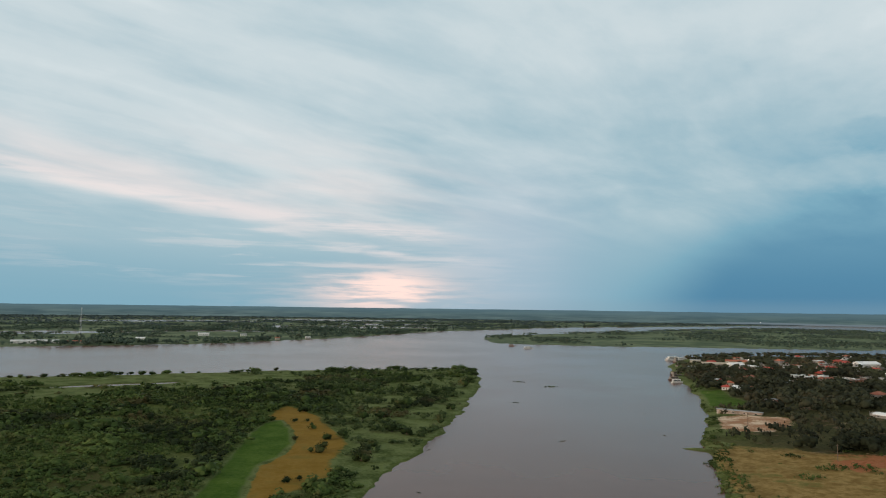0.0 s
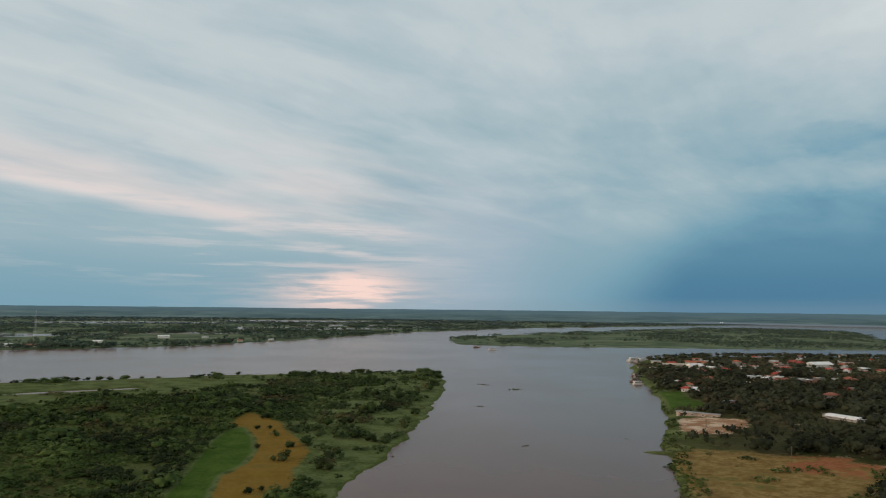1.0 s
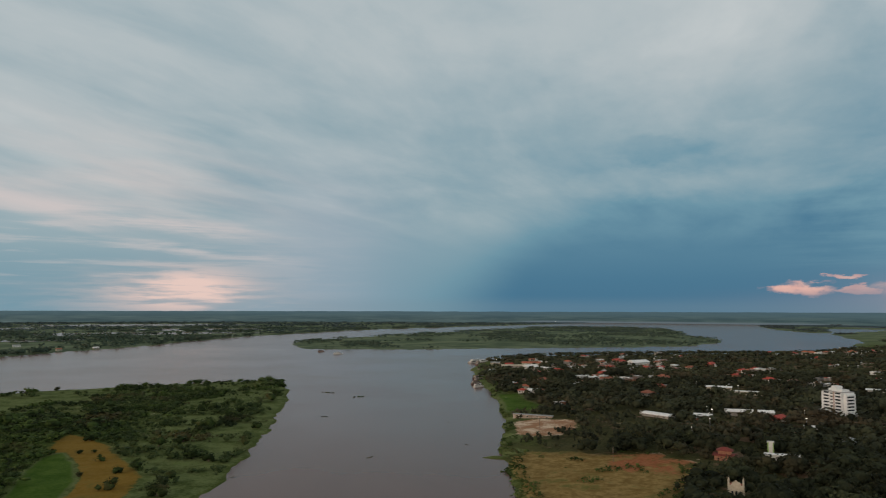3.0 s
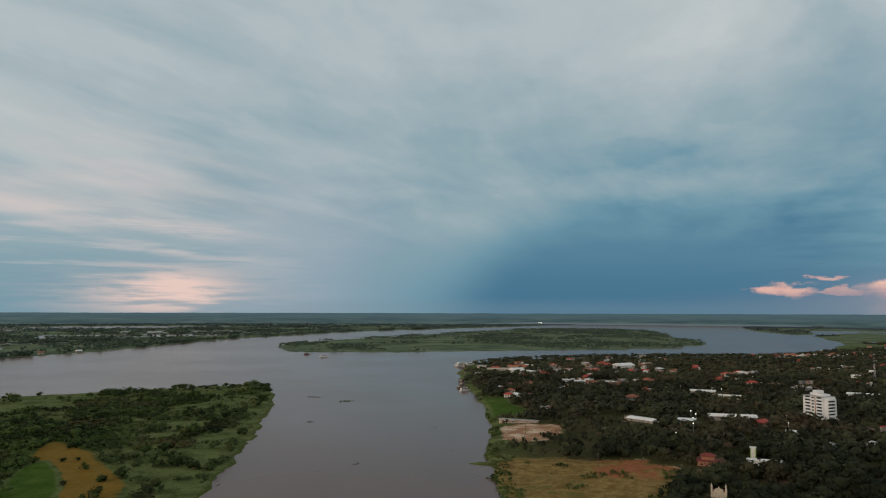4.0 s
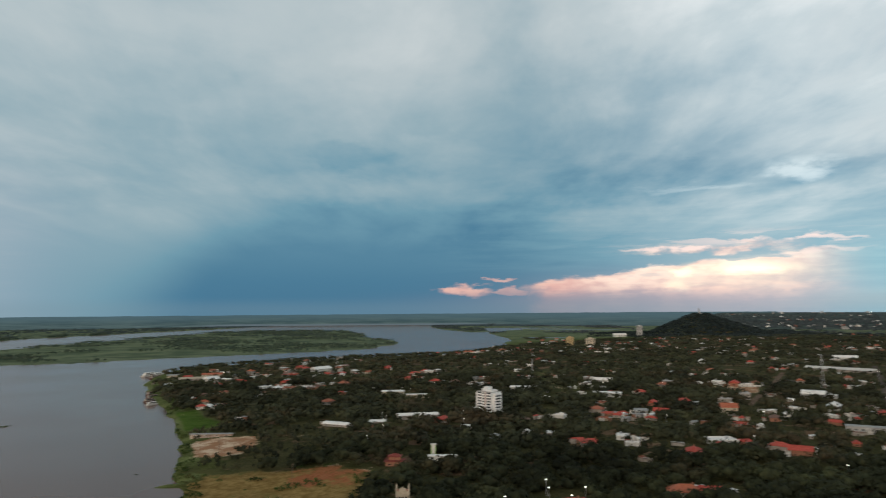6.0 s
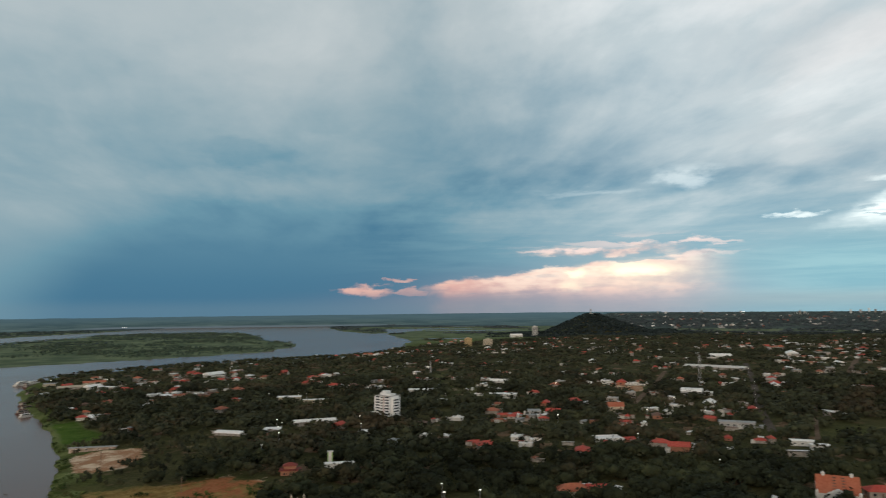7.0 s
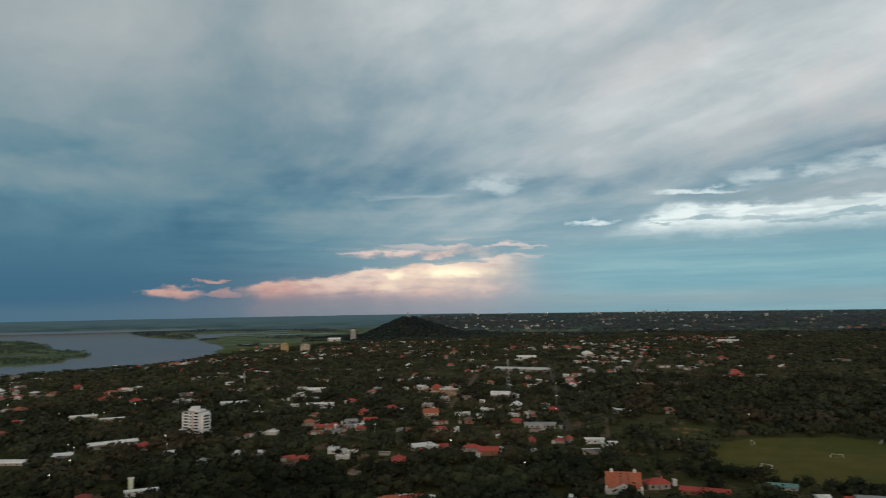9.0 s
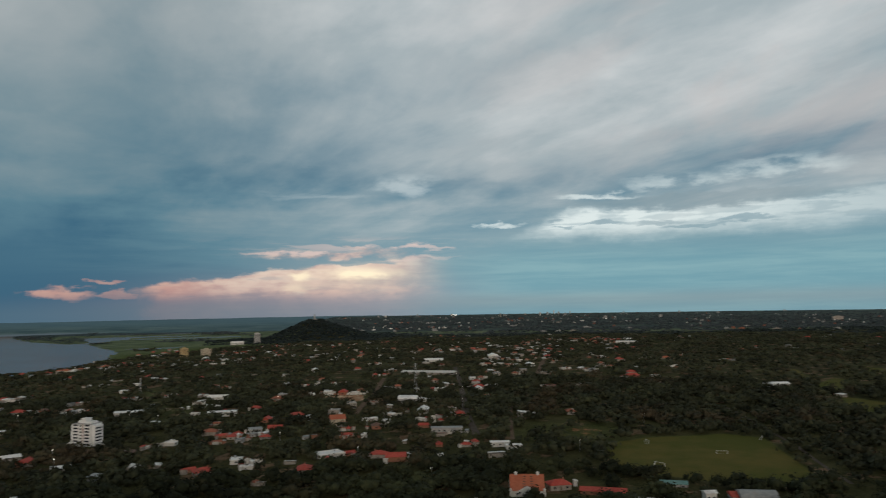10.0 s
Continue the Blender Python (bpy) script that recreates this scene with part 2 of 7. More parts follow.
gap = gap.op("MAXIMUM", cloud(84.2, 8.95, 2.7, 0.25, 0.95) * 0.75 * N_CURL.ramp(0.34, 0.54)).op("MAXIMUM", cloud(90.2, 9.7, 3.4, 0.5, 0.95) * 0.5 * N_PUFF.ramp(0.34, 0.58)).op("MAXIMUM", cloud(97.5, 10.3, 4.2, 0.7, 0.95) * 0.5 * N_PUFF.ramp(0.34, 0.58))
gap = gap.op("MAXIMUM", cloud(76.2, 6.9, 1.8, 0.22, 0.8) * 0.75 * N_CURL.ramp(0.36, 0.52))
skyc = mix(wt, cloud(91.5, 8.15, 9.8, 0.6, 0.5) * 0.35, skyc, lin(138, 158, 166))
skyc = mix(wt, gap * 0.95, skyc, (0.88, 0.98, 0.97, 1.0))
crest = cloud(68.6, 10.3, 2.6, 0.8, 0.9) * N_PUFF.ramp(0.36, 0.62) + cloud(61.5, 9.4, 4.0, 0.35, 0.9) * N_SHRED.ramp(0.44, 0.6) * 0.4
skyc = mix(wt, crest * 0.62, skyc, lin(208, 222, 226))
# grey belt just over the land
skyc = mix(wt, EL.ramp(1.2, 0.0) * AZ.ramp(0.0, 6.0) * 0.3, skyc, lin(122, 146, 158))
skyc = mix(wt, EL.bell(0.7, 0.6) * AZ.ramp(64.0, 76.0) * 0.4, skyc, lin(158, 166, 168))
# the eastern sky stands brighter than the storm
lift = wt.nodes.new("ShaderNodeVectorMath")
lift.operation = "SCALE"
wt.links.new(skyc, lift.inputs[0])
wt.links.new(AZ.ramp(44.0, 70.0, 1.0, 1.28).sock, lift.inputs[3])
skyc = lift.outputs[0]
# unseen dark cloud added overhead to dim the ground, and the bright evening west behind
skyc = mix(wt, EL.ramp(27.0, 62.0) * 0.8, skyc, lin(92, 102, 108))
sun_dot = DX * (math.sin(radians(SUN_AZ))) + DY * math.cos(radians(SUN_AZ))
skyc = mix(wt, sun_dot.ramp(0.45, 0.98) * EL.ramp(34.0, 4.0) * 0.85, skyc, (1.25, 0.86, 0.58, 1.0))
w_bg = wt.nodes.new("ShaderNodeBackground")
w_bg.inputs[1].default_value = 1.28
wt.links.new(skyc, w_bg.inputs[0])
w_out = wt.nodes.new("ShaderNodeOutputWorld")
wt.links.new(w_bg.outputs[0], w_out.inputs[0])

sun = new("sun", bpy.data.lights.new("sun", "SUN"))
sun.data.energy, sun.data.angle, sun.data.color = 1.5, radians(24), (1.0, 0.86, 0.72)
SUN_WAY = Vector((math.sin(radians(SUN_AZ)) * math.cos(radians(SUN_EL)), math.cos(radians(SUN_AZ)) * math.cos(radians(SUN_EL)), math.sin(radians(SUN_EL))))
sun.matrix_world = look(SUN_WAY * 900, (0, 0, 0))


# ---------------------------------------------------------------- materials
def material(name, rough=0.8, spec=0.3):
    m = bpy.data.materials.new(name)
    m.use_nodes = True
    p = m.node_tree.nodes["Principled BSDF"]
    p.inputs["Roughness"].default_value = rough
    p.inputs["Specular IOR Level"].default_value = spec
    return m, m.node_tree, p


def place(tree):
    return tree.nodes.new("ShaderNodeNewGeometry").outputs["Position"]


def bump(tree, p, height, strength, dist):
    b = tree.nodes.new("ShaderNodeBump")
    b.inputs["Strength"].default_value, b.inputs["Distance"].default_value = strength, dist
    tree.links.new(height.sock, b.inputs["Height"])
    tree.links.new(b.outputs[0], p.inputs["Normal"])


def attr(tree, name):
    n = tree.nodes.new("ShaderNodeAttribute")
    n.attribute_name = name
    return n


def mat_leaves(name, dark, middle, light, scrub, rough=0.75):
    """Foliage: per-plant tint, patches of 30 m and 8 m, single leaves a little apart, some dry plants."""
    m, t, p = material(name, rough, 0.04)
    pos = place(t)
    tint = Val(t, attr(t, "tint").outputs["Fac"]) * 0.55 + Val(t, t.nodes.new("ShaderNodeObjectInfo").outputs["Random"]) * 0.1
    isl = Val(t, t.nodes.new("ShaderNodeNewGeometry").outputs["Random Per Island"])
    patch = noise_val(t, pos, 0.022, 4.0, 0.6)
    grain = noise_val(t, pos, 0.16, 3.0, 0.6)
    k = tint + isl * 0.14 + (patch - 0.5) * 1.5 + (grain - 0.5) * 0.85 + 0.05
    c = mix(t, k.ramp(0.0, 0.5), dark, middle)
    c = mix(t, k.ramp(0.42, 0.95), c, light)
    dry = noise_val(t, pos, 0.013, 4.0, 0.6) + (grain - 0.5) * 0.3
    c = mix(t, dry.ramp(0.54, 0.66) * 0.6, c, scrub)
    t.links.new(c, p.inputs["Base Color"])
    return m


def mat_surface(name, a, b, scale, rough=0.8, relief=0.3, spec=0.3, third=None):
    """Two-scale mottled surface."""
    m, t, p = material(name, rough, spec)
    pos = place(t)
    n1, n2 = noise_val(t, pos, scale, 6.0), noise_val(t, pos, scale * 0.12, 4.0)
    c = mix(t, (n1 * 0.6 + n2 * 0.4).ramp(0.35, 0.65), a, b)
    if third:
        c = mix(t, n2.ramp(0.55, 0.72) * 0.6, c, third)
    t.links.new(c, p.inputs["Base Color"])
    if relief:
        bump(t, p, n1, relief, 0.5 / scale)
    return m


def mat_ground():
    m, t, p = material("ground_cover", 0.95, 0.03)
    pos = place(t)
    n1, n2, n3 = noise_val(t, pos, 0.5, 6.0), noise_val(t, pos, 0.06, 5.0), noise_val(t, pos, 0.008, 5.0)
    grass = mix(t, (n1 * 0.5 + n2 * 0.5).ramp(0.35, 0.65), (0.056, 0.076, 0.020, 1), (0.118, 0.140, 0.040, 1))
    grass = mix(t, n3.ramp(0.5, 0.68) * 0.7, grass, (0.085, 0.070, 0.030, 1))
    cov = t.nodes.new("ShaderNodeSeparateColor")
    t.links.new(attr(t, "cover").outputs["Color"], cov.inputs[0])
    dry, soil, lush = (Val(t, cov.outputs[i]) for i in range(3))
    ragged = (n2 - 0.5) * 1.7 + (n1 - 0.5) * 0.8
    frayed = (n2 - 0.5) * 0.9 + (n1 - 0.5) * 0.5
    pale = mix(t, (n1 * 0.4 + n2 * 0.6).ramp(0.35, 0.65), (0.082, 0.112, 0.034, 1), (0.165, 0.188, 0.074, 1))
    vivid = mix(t, (n1 * 0.4 + n2 * 0.6).ramp(0.35, 0.65), (0.040, 0.084, 0.010, 1), (0.084, 0.134, 0.022, 1))
    c = mix(t, (lush + frayed).ramp(0.22, 0.52), grass, mix(t, (lush + frayed * 0.6).ramp(0.43, 0.63), pale, vivid))
    n5 = noise_val(t, pos, 0.16, 5.0, 0.6)
    ochre = mix(t, (n1 * 0.3 + n5 * 0.3 + n2 * 0.4).ramp(0.36, 0.64), (0.195, 0.112, 0.018, 1), (0.262, 0.160, 0.036, 1))
    hay = mix(t, (n1 * 0.3 + n5 * 0.7).ramp(0.38, 0.62), (0.180, 0.112, 0.034, 1), (0.320, 0.215, 0.080, 1))
    hay = mix(t, (n5 * 0.6 + n2 * 0.4).ramp(0.53, 0.62) * 0.65, hay, (0.120, 0.125, 0.036, 1))
    sep = t.nodes.new("ShaderNodeSeparateXYZ")
    t.links.new(pos, sep.inputs[0])
    straw = mix(t, Val(t, sep.outputs[0]).ramp(40.0, 90.0), ochre, hay)
    straw = mix(t, (n2 * 0.7 + n5 * 0.3).ramp(0.52, 0.66) * 0.6, straw, (0.115, 0.110, 0.026, 1))
    c = mix(t, (dry + frayed).ramp(0.38, 0.6), c, straw)
    sandy = mix(t, (n1 * 0.3 + n2 * 0.7).ramp(0.46, 0.60), (0.36, 0.190, 0.105, 1), (0.66, 0.50, 0.35, 1))
    reddish = mix(t, (n1 * 0.5 + n2 * 0.5).ramp(0.4, 0.62), (0.28, 0.090, 0.040, 1), (0.36, 0.150, 0.068, 1))
    town = Val(t, attr(t, "town").outputs["Fac"])
    c = mix(t, town * 0.8, c, mix(t, (n1 * 0.5 + n2 * 0.5).ramp(0.38, 0.62), (0.034, 0.031, 0.014, 1), (0.078, 0.064, 0.032, 1)))
    earth = noise_val(t, pos, 0.035, 4.0, 0.6)
    c = mix(t, town * earth.ramp(0.56, 0.64) * 0.75, c, mix(t, n1.ramp(0.35, 0.65), (0.19, 0.10, 0.060, 1), (0.27, 0.18, 0.12, 1)))
    c = mix(t, (soil + ragged).ramp(0.35, 0.6), c, mix(t, dry.ramp(0.1, 0.4), sandy, reddish))
    turf = Val(t, attr(t, "turf").outputs["Fac"])
    mown = mix(t, (n2 * 0.4 + n3 * 0.6).ramp(0.40, 0.60), (0.088, 0.094, 0.022, 1), (0.146, 0.116, 0.034, 1))
    mown = mix(t, n1.ramp(0.3, 0.7) * 0.35, mown, (0.110, 0.106, 0.032, 1))
    c = mix(t, turf.ramp(0.3, 0.7), c, mown)
    # cover alpha: pale meadow, then blue-grey distance haze painted into the ground colour
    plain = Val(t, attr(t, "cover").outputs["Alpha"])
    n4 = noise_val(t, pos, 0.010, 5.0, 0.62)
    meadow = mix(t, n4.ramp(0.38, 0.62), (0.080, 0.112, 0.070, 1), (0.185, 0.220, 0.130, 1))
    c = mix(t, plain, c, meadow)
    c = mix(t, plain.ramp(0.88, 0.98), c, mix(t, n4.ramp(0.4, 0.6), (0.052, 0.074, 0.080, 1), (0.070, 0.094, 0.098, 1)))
    t.links.new(c, p.inputs["Base Color"])
    bump(t, p, n1, 0.6, 0.6)
    return m


def mat_water():
    m, t, p = material("river_water", 0.2, 0.26)
    p.inputs["IOR"].default_value = 1.33
    pos = place(t)
    n1, n2, n3 = noise_val(t, pos, 0.35, 4.0), noise_val(t, pos, 0.012, 4.0, 0.5, 0.6), noise_val(t, pos, 0.0035, 3.0)
    c = mix(t, n2.ramp(0.3, 0.7), (0.132, 0.061, 0.038, 1), (0.146, 0.069, 0.044, 1))
    t.links.new(c, p.inputs["Base Color"])
    r = n3.ramp(0.35, 0.65, 0.20, 0.23) + n2.ramp(0.45, 0.7, 0.0, 0.015)
    t.links.new(r.sock, p.inputs["Roughness"])
    bump(t, p, n1, 0.01, 0.5)
    return m


M_GROUND, M_WATER = mat_ground(), mat_water()
M_SHRUB = mat_leaves("shrub_leaves", (0.018, 0.028, 0.010, 1), (0.056, 0.086, 0.024, 1), (0.122, 0.164, 0.046, 1), (0.130, 0.096, 0.046, 1))
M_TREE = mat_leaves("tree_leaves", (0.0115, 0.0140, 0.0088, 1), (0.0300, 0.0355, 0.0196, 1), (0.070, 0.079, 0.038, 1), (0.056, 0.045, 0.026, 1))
# far and eastern foliage: bluish distance haze is put into the leaf colours
M_FAR_HAZE = mat_leaves("hazed_far_leaves", (0.044, 0.064, 0.064, 1), (0.062, 0.086, 0.084, 1), (0.088, 0.116, 0.108, 1), (0.076, 0.088, 0.082, 1))
M_EAST_HAZE = mat_leaves("hazed_eastern_leaves", (0.044, 0.055, 0.060, 1), (0.064, 0.077, 0.081, 1), (0.088, 0.102, 0.102, 1), (0.080, 0.090, 0.090, 1))
M_THICKET = mat_leaves("thicket_leaves", (0.013, 0.020, 0.009, 1), (0.029, 0.041, 0.017, 1), (0.062, 0.080, 0.032, 1), (0.050, 0.042, 0.024, 1))
M_BUSH = mat_leaves("bush_leaves", (0.020, 0.032, 0.012, 1), (0.050, 0.072, 0.026, 1), (0.105, 0.138, 0.052, 1), (0.096, 0.078, 0.042, 1))
# farther town trees: M_TREE made lighter and greyer, light haze painted in
M_MID_HAZE = mat_leaves("hazed_town_leaves", (0.0182, 0.0206, 0.0132, 1), (0.045, 0.0500, 0.0292, 1), (0.092, 0.100, 0.053, 1), (0.088, 0.064, 0.040, 1))
# bank and hill foliage: lighter and bluer, aerial haze painted into the colour
M_BANK_HAZE = mat_leaves("hazed_bank_leaves", (0.040, 0.060, 0.046, 1), (0.066, 0.094, 0.066, 1), (0.106, 0.138, 0.088, 1), (0.092, 0.098, 0.070, 1))
M_HILL_HAZE = mat_leaves("hazed_hill_leaves", (0.020, 0.029, 0.029, 1), (0.030, 0.041, 0.039, 1), (0.042, 0.055, 0.050, 1), (0.040, 0.046, 0.042, 1))
M_BARK = mat_surface("bark", (0.09, 0.06, 0.04, 1), (0.16, 0.12, 0.09, 1), 4.0)


# ---------------------------------------------------------------- plan of the land
def vnoise(x, y, size, seed):
    """Value noise 0..1 with cells of the given size."""
    x, y = np.asarray(x, float) / size, np.asarray(y, float) / size
    i, j = np.floor(x), np.floor(y)
    u, v = x - i, y - j
    u, v = u * u * (3 - 2 * u), v * v * (3 - 2 * v)

    def lattice(a, b):
        h = np.sin(a * 127.1 + b * 311.7 + seed * 74.7) * 43758.5453
        return h - np.floor(h)

    return (lattice(i, j) * (1 - u) + lattice(i + 1, j) * u) * (1 - v) + (lattice(i, j + 1) * (1 - u) + lattice(i + 1, j + 1) * u) * v


def sdist(x, y, poly):
    """Distance to a closed outline, positive inside."""
    x, y = np.asarray(x, float), np.asarray(y, float)
    best, inside = np.full(x.shape, 1e18), np.zeros(x.shape, bool)
    for (ax, ay), (bx, by) in zip(poly, poly[1:] + poly[:1]):
        dx, dy = bx - ax, by - ay
        k = np.clip(((x - ax) * dx + (y - ay) * dy) / (dx * dx + dy * dy), 0, 1)
        best = np.minimum(best, (x - ax - k * dx) ** 2 + (y - ay - k * dy) ** 2)
        if ay != by:
            cross = ((ay > y) != (by > y)) & (x < (bx - ax) * (y - ay) / (by - ay) + ax)
            inside ^= cross
    return np.where(inside, 1, -1) * np.sqrt(best)


def step(v, a, b):
    k = np.clip((v - a) / (b - a), 0, 1)
    return k * k * (3 - 2 * k)


SPIT = [(-300, -6000), (-90, -600), (-60, 0), (-45, 150), (-36, 240), (-31, 306), (-27, 350), (-12, 402), (0, 456), (8, 500), (20, 580), (33, 680),
        (42, 750), (46, 800), (44, 870), (38, 915), (15, 932), (-54, 912), (-134, 890), (-203, 866), (-341, 796), (-470, 745), (-900, 560), (-6000, -900), (-6000, -6000)]
FAR_BANK = [(-6000, -300), (-1600, 720), (-1000, 1060), (-769, 1225), (-616, 1319), (-444, 1448), (-379, 1562), (-254, 1742), (-134, 2035), (35, 2389),
            (254, 2668), (531, 3021), (1172, 3479), (1490, 3690), (2200, 4250), (2450, 4900), (2300, 7000), (-7000, 7000)]
ISLAND = [(94, 1792), (114, 1606), (212, 1561), (334, 1545), (483, 1539), (706, 1545), (914, 1523), (1119, 1586), (1341, 1725), (1391, 1793), (1500, 2130),
          (1709, 2511), (1960, 3030), (1664, 3290), (1357, 3240), (925, 2800), (649, 2534), (401, 2281), (197, 2074)]
TOWN = [(90, -6000), (100, -600), (105, 0), (115, 200), (130, 314), (137, 340), (143, 371), (153, 405), (160, 440), (172, 460), (187, 500), (205, 540), (222, 595),
        (232, 635), (252, 700), (268, 760), (276, 810), (285, 870), (300, 910), (330, 1010), (385, 1129), (437, 1205), (521, 1270), (700, 1290), (937, 1265),
        (1068, 1230), (1217, 1255), (1563, 1490), (1777, 1690), (1890, 1812), (2040, 2040), (2180, 2234), (2469, 2370), (2747, 2510), (2920, 2660),
        (2790, 2880), (2547, 2600), (2330, 2345), (2215, 2325), (2265, 2510), (2480, 2867), (2690, 3197), (3002, 3608), (3426, 3950), (4200, 4150), (6500, 4400), (6500, -6000)]
SPUR = [(164, 406), (166, 420), (152, 425), (142, 422), (150, 415)]
PONDS = [((2908, 2628), (280, 110)), ((2821, 2240), (280, 70)), ((2200, 1577), (160, 40)), ((1952, 1707), (90, 36)), ((3400, 2800), (320, 90)),
         ((-330, 690), (60, 7)), ((-1075, 1790), (380, 95)), ((-400, 2620), (380, 130)), ((-1224, 3146), (420, 170)), ((-560, 3790), (520, 210)),
         ((-200, 3060), (300, 130)), ((-600, 2120), (220, 60))]
CLEARING = [(-122, 561), (-108, 544), (-91, 518), (-80, 483), (-65, 446), (-54, 413), (-55, 386), (-58, 369), (-52, 345), (-55, 328), (-61, 314), (-70, 299), (-76, 240), (-100, 240),
            (-83, 298), (-88, 325), (-92, 355), (-86, 382), (-87, 413), (-97, 455), (-111, 491), (-120, 495), (-126, 536)]
GREEN_STRIP = [(-119, 481), (-112, 495), (-97, 455), (-87, 413), (-86, 382), (-92, 355), (-88, 325), (-83, 298), (-100, 240), (-122, 240), (-102, 297), (-108, 360), (-114, 405), (-118, 448)]
FIELD = [(112, 180), (132, 314), (150, 385), (160, 412), (177, 417), (201, 402), (216, 384), (236, 368), (240, 345), (225, 315), (190, 290), (165, 180)]
RED_SOIL = [(192, 376), (214, 386), (240, 368), (244, 345), (225, 322), (198, 340)]
SAND = [(191, 480), (203, 515), (214, 536), (228, 540), (241, 528), (256, 512), (246, 496), (234, 474), (214, 463), (198, 467)]
ROUGH_LOT = [(595, 126), (667, 93), (652, 50), (616, 21), (584, 16), (553, 45), (541, 73), (548, 110)]
RED_LOT = [(602, 89), (633, 60), (600, 46), (574, 68)]
LAWN = [(240, 640), (256, 706), (283, 708), (268, 645), (268, 588), (222, 588)]
PITCH = [(553, 43), (579, 16), (608, -45), (598, -71), (579, -75), (533, -82), (486, -89), (473, -84), (462, -65), (457, -29), (469, 9), (482, 32), (514, 38)]
GLADES = [[(1112, -160), (1109, -171), (942, -167), (1009, -197), (990, -210), (896, -185), (883, -166), (959, -163)],
          [(835, -173), (830, -185), (805, -206), (744, -191), (733, -168), (765, -164)], [(1151, -265), (1136, -287), (1073, -271), (1093, -257)]]
LOTS = [[(688, 579), (701, 547), (646, 492), (584, 460), (574, 476)], [(753, 660), (780, 669), (695, 591), (672, 584)]]
COURT = [(761, 398), (774, 353), (734, 334), (712, 338), (704, 367)]
LOW_ZONE = [(160, 420), (200, 408), (250, 395), (320, 470), (318, 530), (300, 552), (240, 532), (262, 590), (222, 600), (190, 500)]
HILL = (2485.0, 1371.0)


EAST_EYE, EAST_R, EAST_D = 114.0, (2600.0, 4930.0), 13000.0


def true_range(r):
    """How far off the eastern land at the drawn-in distance r really lies."""
    k = np.clip((r - EAST_R[0]) / (EAST_R[1] - EAST_R[0]), 0, 1)
    return np.where(r < EAST_R[0], r, 1 / ((1 - k) / EAST_R[0] + k / EAST_D))


def shore(x, y):
    """Distance inland from the nearest bank (negative over water), and which land it is."""
    wob = (vnoise(x, y, 22, 1) - 0.5) * 7 + (vnoise(x, y, 6, 2) - 0.5) * 3.5
    far = step(np.hypot(x, y), 600, 2500)
    wob = wob * (1 + 3 * far) + (vnoise(x, y, 120, 3) - 0.5) * 40 * far
    sd = np.stack([sdist(x, y, p) for p in (SPIT, FAR_BANK, ISLAND, TOWN, SPUR)])
    which = sd.argmax(0)
    d = sd.max(0) + np.where(which == 4, 0, wob)
    for (cx, cy), (a, b) in PONDS:
        k = math.atan2(cy, cx) + 1.57 + 0.08
        u, v = (x - cx) * math.cos(k) + (y - cy) * math.sin(k), -(x - cx) * math.sin(k) + (y - cy) * math.cos(k)
        pond = (1 - np.sqrt((u / a) ** 2 + (v / b) ** 2)) * b + (vnoise(x, y, 30, 9) - 0.5) * b * 0.8
        d = np.minimum(d, -pond)
    ring = np.hypot(x, y) - np.interp(np.degrees(np.arctan2(x, y)), [-40, 18, 24, 46, 54], [4480, 4480, 4860, 4860, 4480]) + (vnoise(x, y, 260, 12) - 0.5) * 120
    which = np.where(ring > d, 1, which)
    return np.maximum(d, ring), which


def height(x, y, d=None, which=None):
    x, y = np.asarray(x, float), np.asarray(y, float)
    if d is None:
        d, which = shore(x, y)
    r, az = np.hypot(x, y), np.degrees(np.arctan2(x, y))
    bank = np.where(d < 0, np.maximum(d * 0.25, -2.0), 0.9 * step(d, 0, 4) + 0.5 * step(d, 4, 40))
    rough = (vnoise(x, y, 14, 4) - 0.5) * 0.5 * step(d, 3, 12)
    rise = np.where(which == 3, 1.5 * step(d, 0, 8) + 5 * step(d, 10, 110) + 0.021 * np.clip(d - 150, 0, 900) * step(x, 250, 500), 0)
    rise = rise * np.where(y > 1150, np.clip(1 - (y - 1150) / 500, 0.12, 1), 1)
    dx, dy = x - HILL[0], y - HILL[1]
    side = dx * math.cos(1.04) - dy * math.sin(1.04)
    e = np.hypot(side / np.where(side > 0, 1.25, 1.0), dx * math.sin(1.04) + dy * math.cos(1.04))
    e = e * (1 + 0.22 * (vnoise(x, y, 130, 6) - 0.5))
    hill = 70 * np.clip(1 - (np.clip(e - 22, 0, None) / 178) ** 0.92, 0, 1) + 9 * np.exp(-(e / 330) ** 2)
    # beyond 2.6 km the eastern land is drawn in towards the eye, so that 13 km of it fit before the skyline
    base = bank + rough + rise
    base = base + (25 - base) * step(r, 2900, 3800) * step(az, 59, 63)
    drawn = EAST_EYE - (EAST_EYE - base) * r / true_range(r)
    land = base + (drawn - base) * step(az, 59, 63)
    return np.where(d < 0, bank, land + hill * (which == 3))


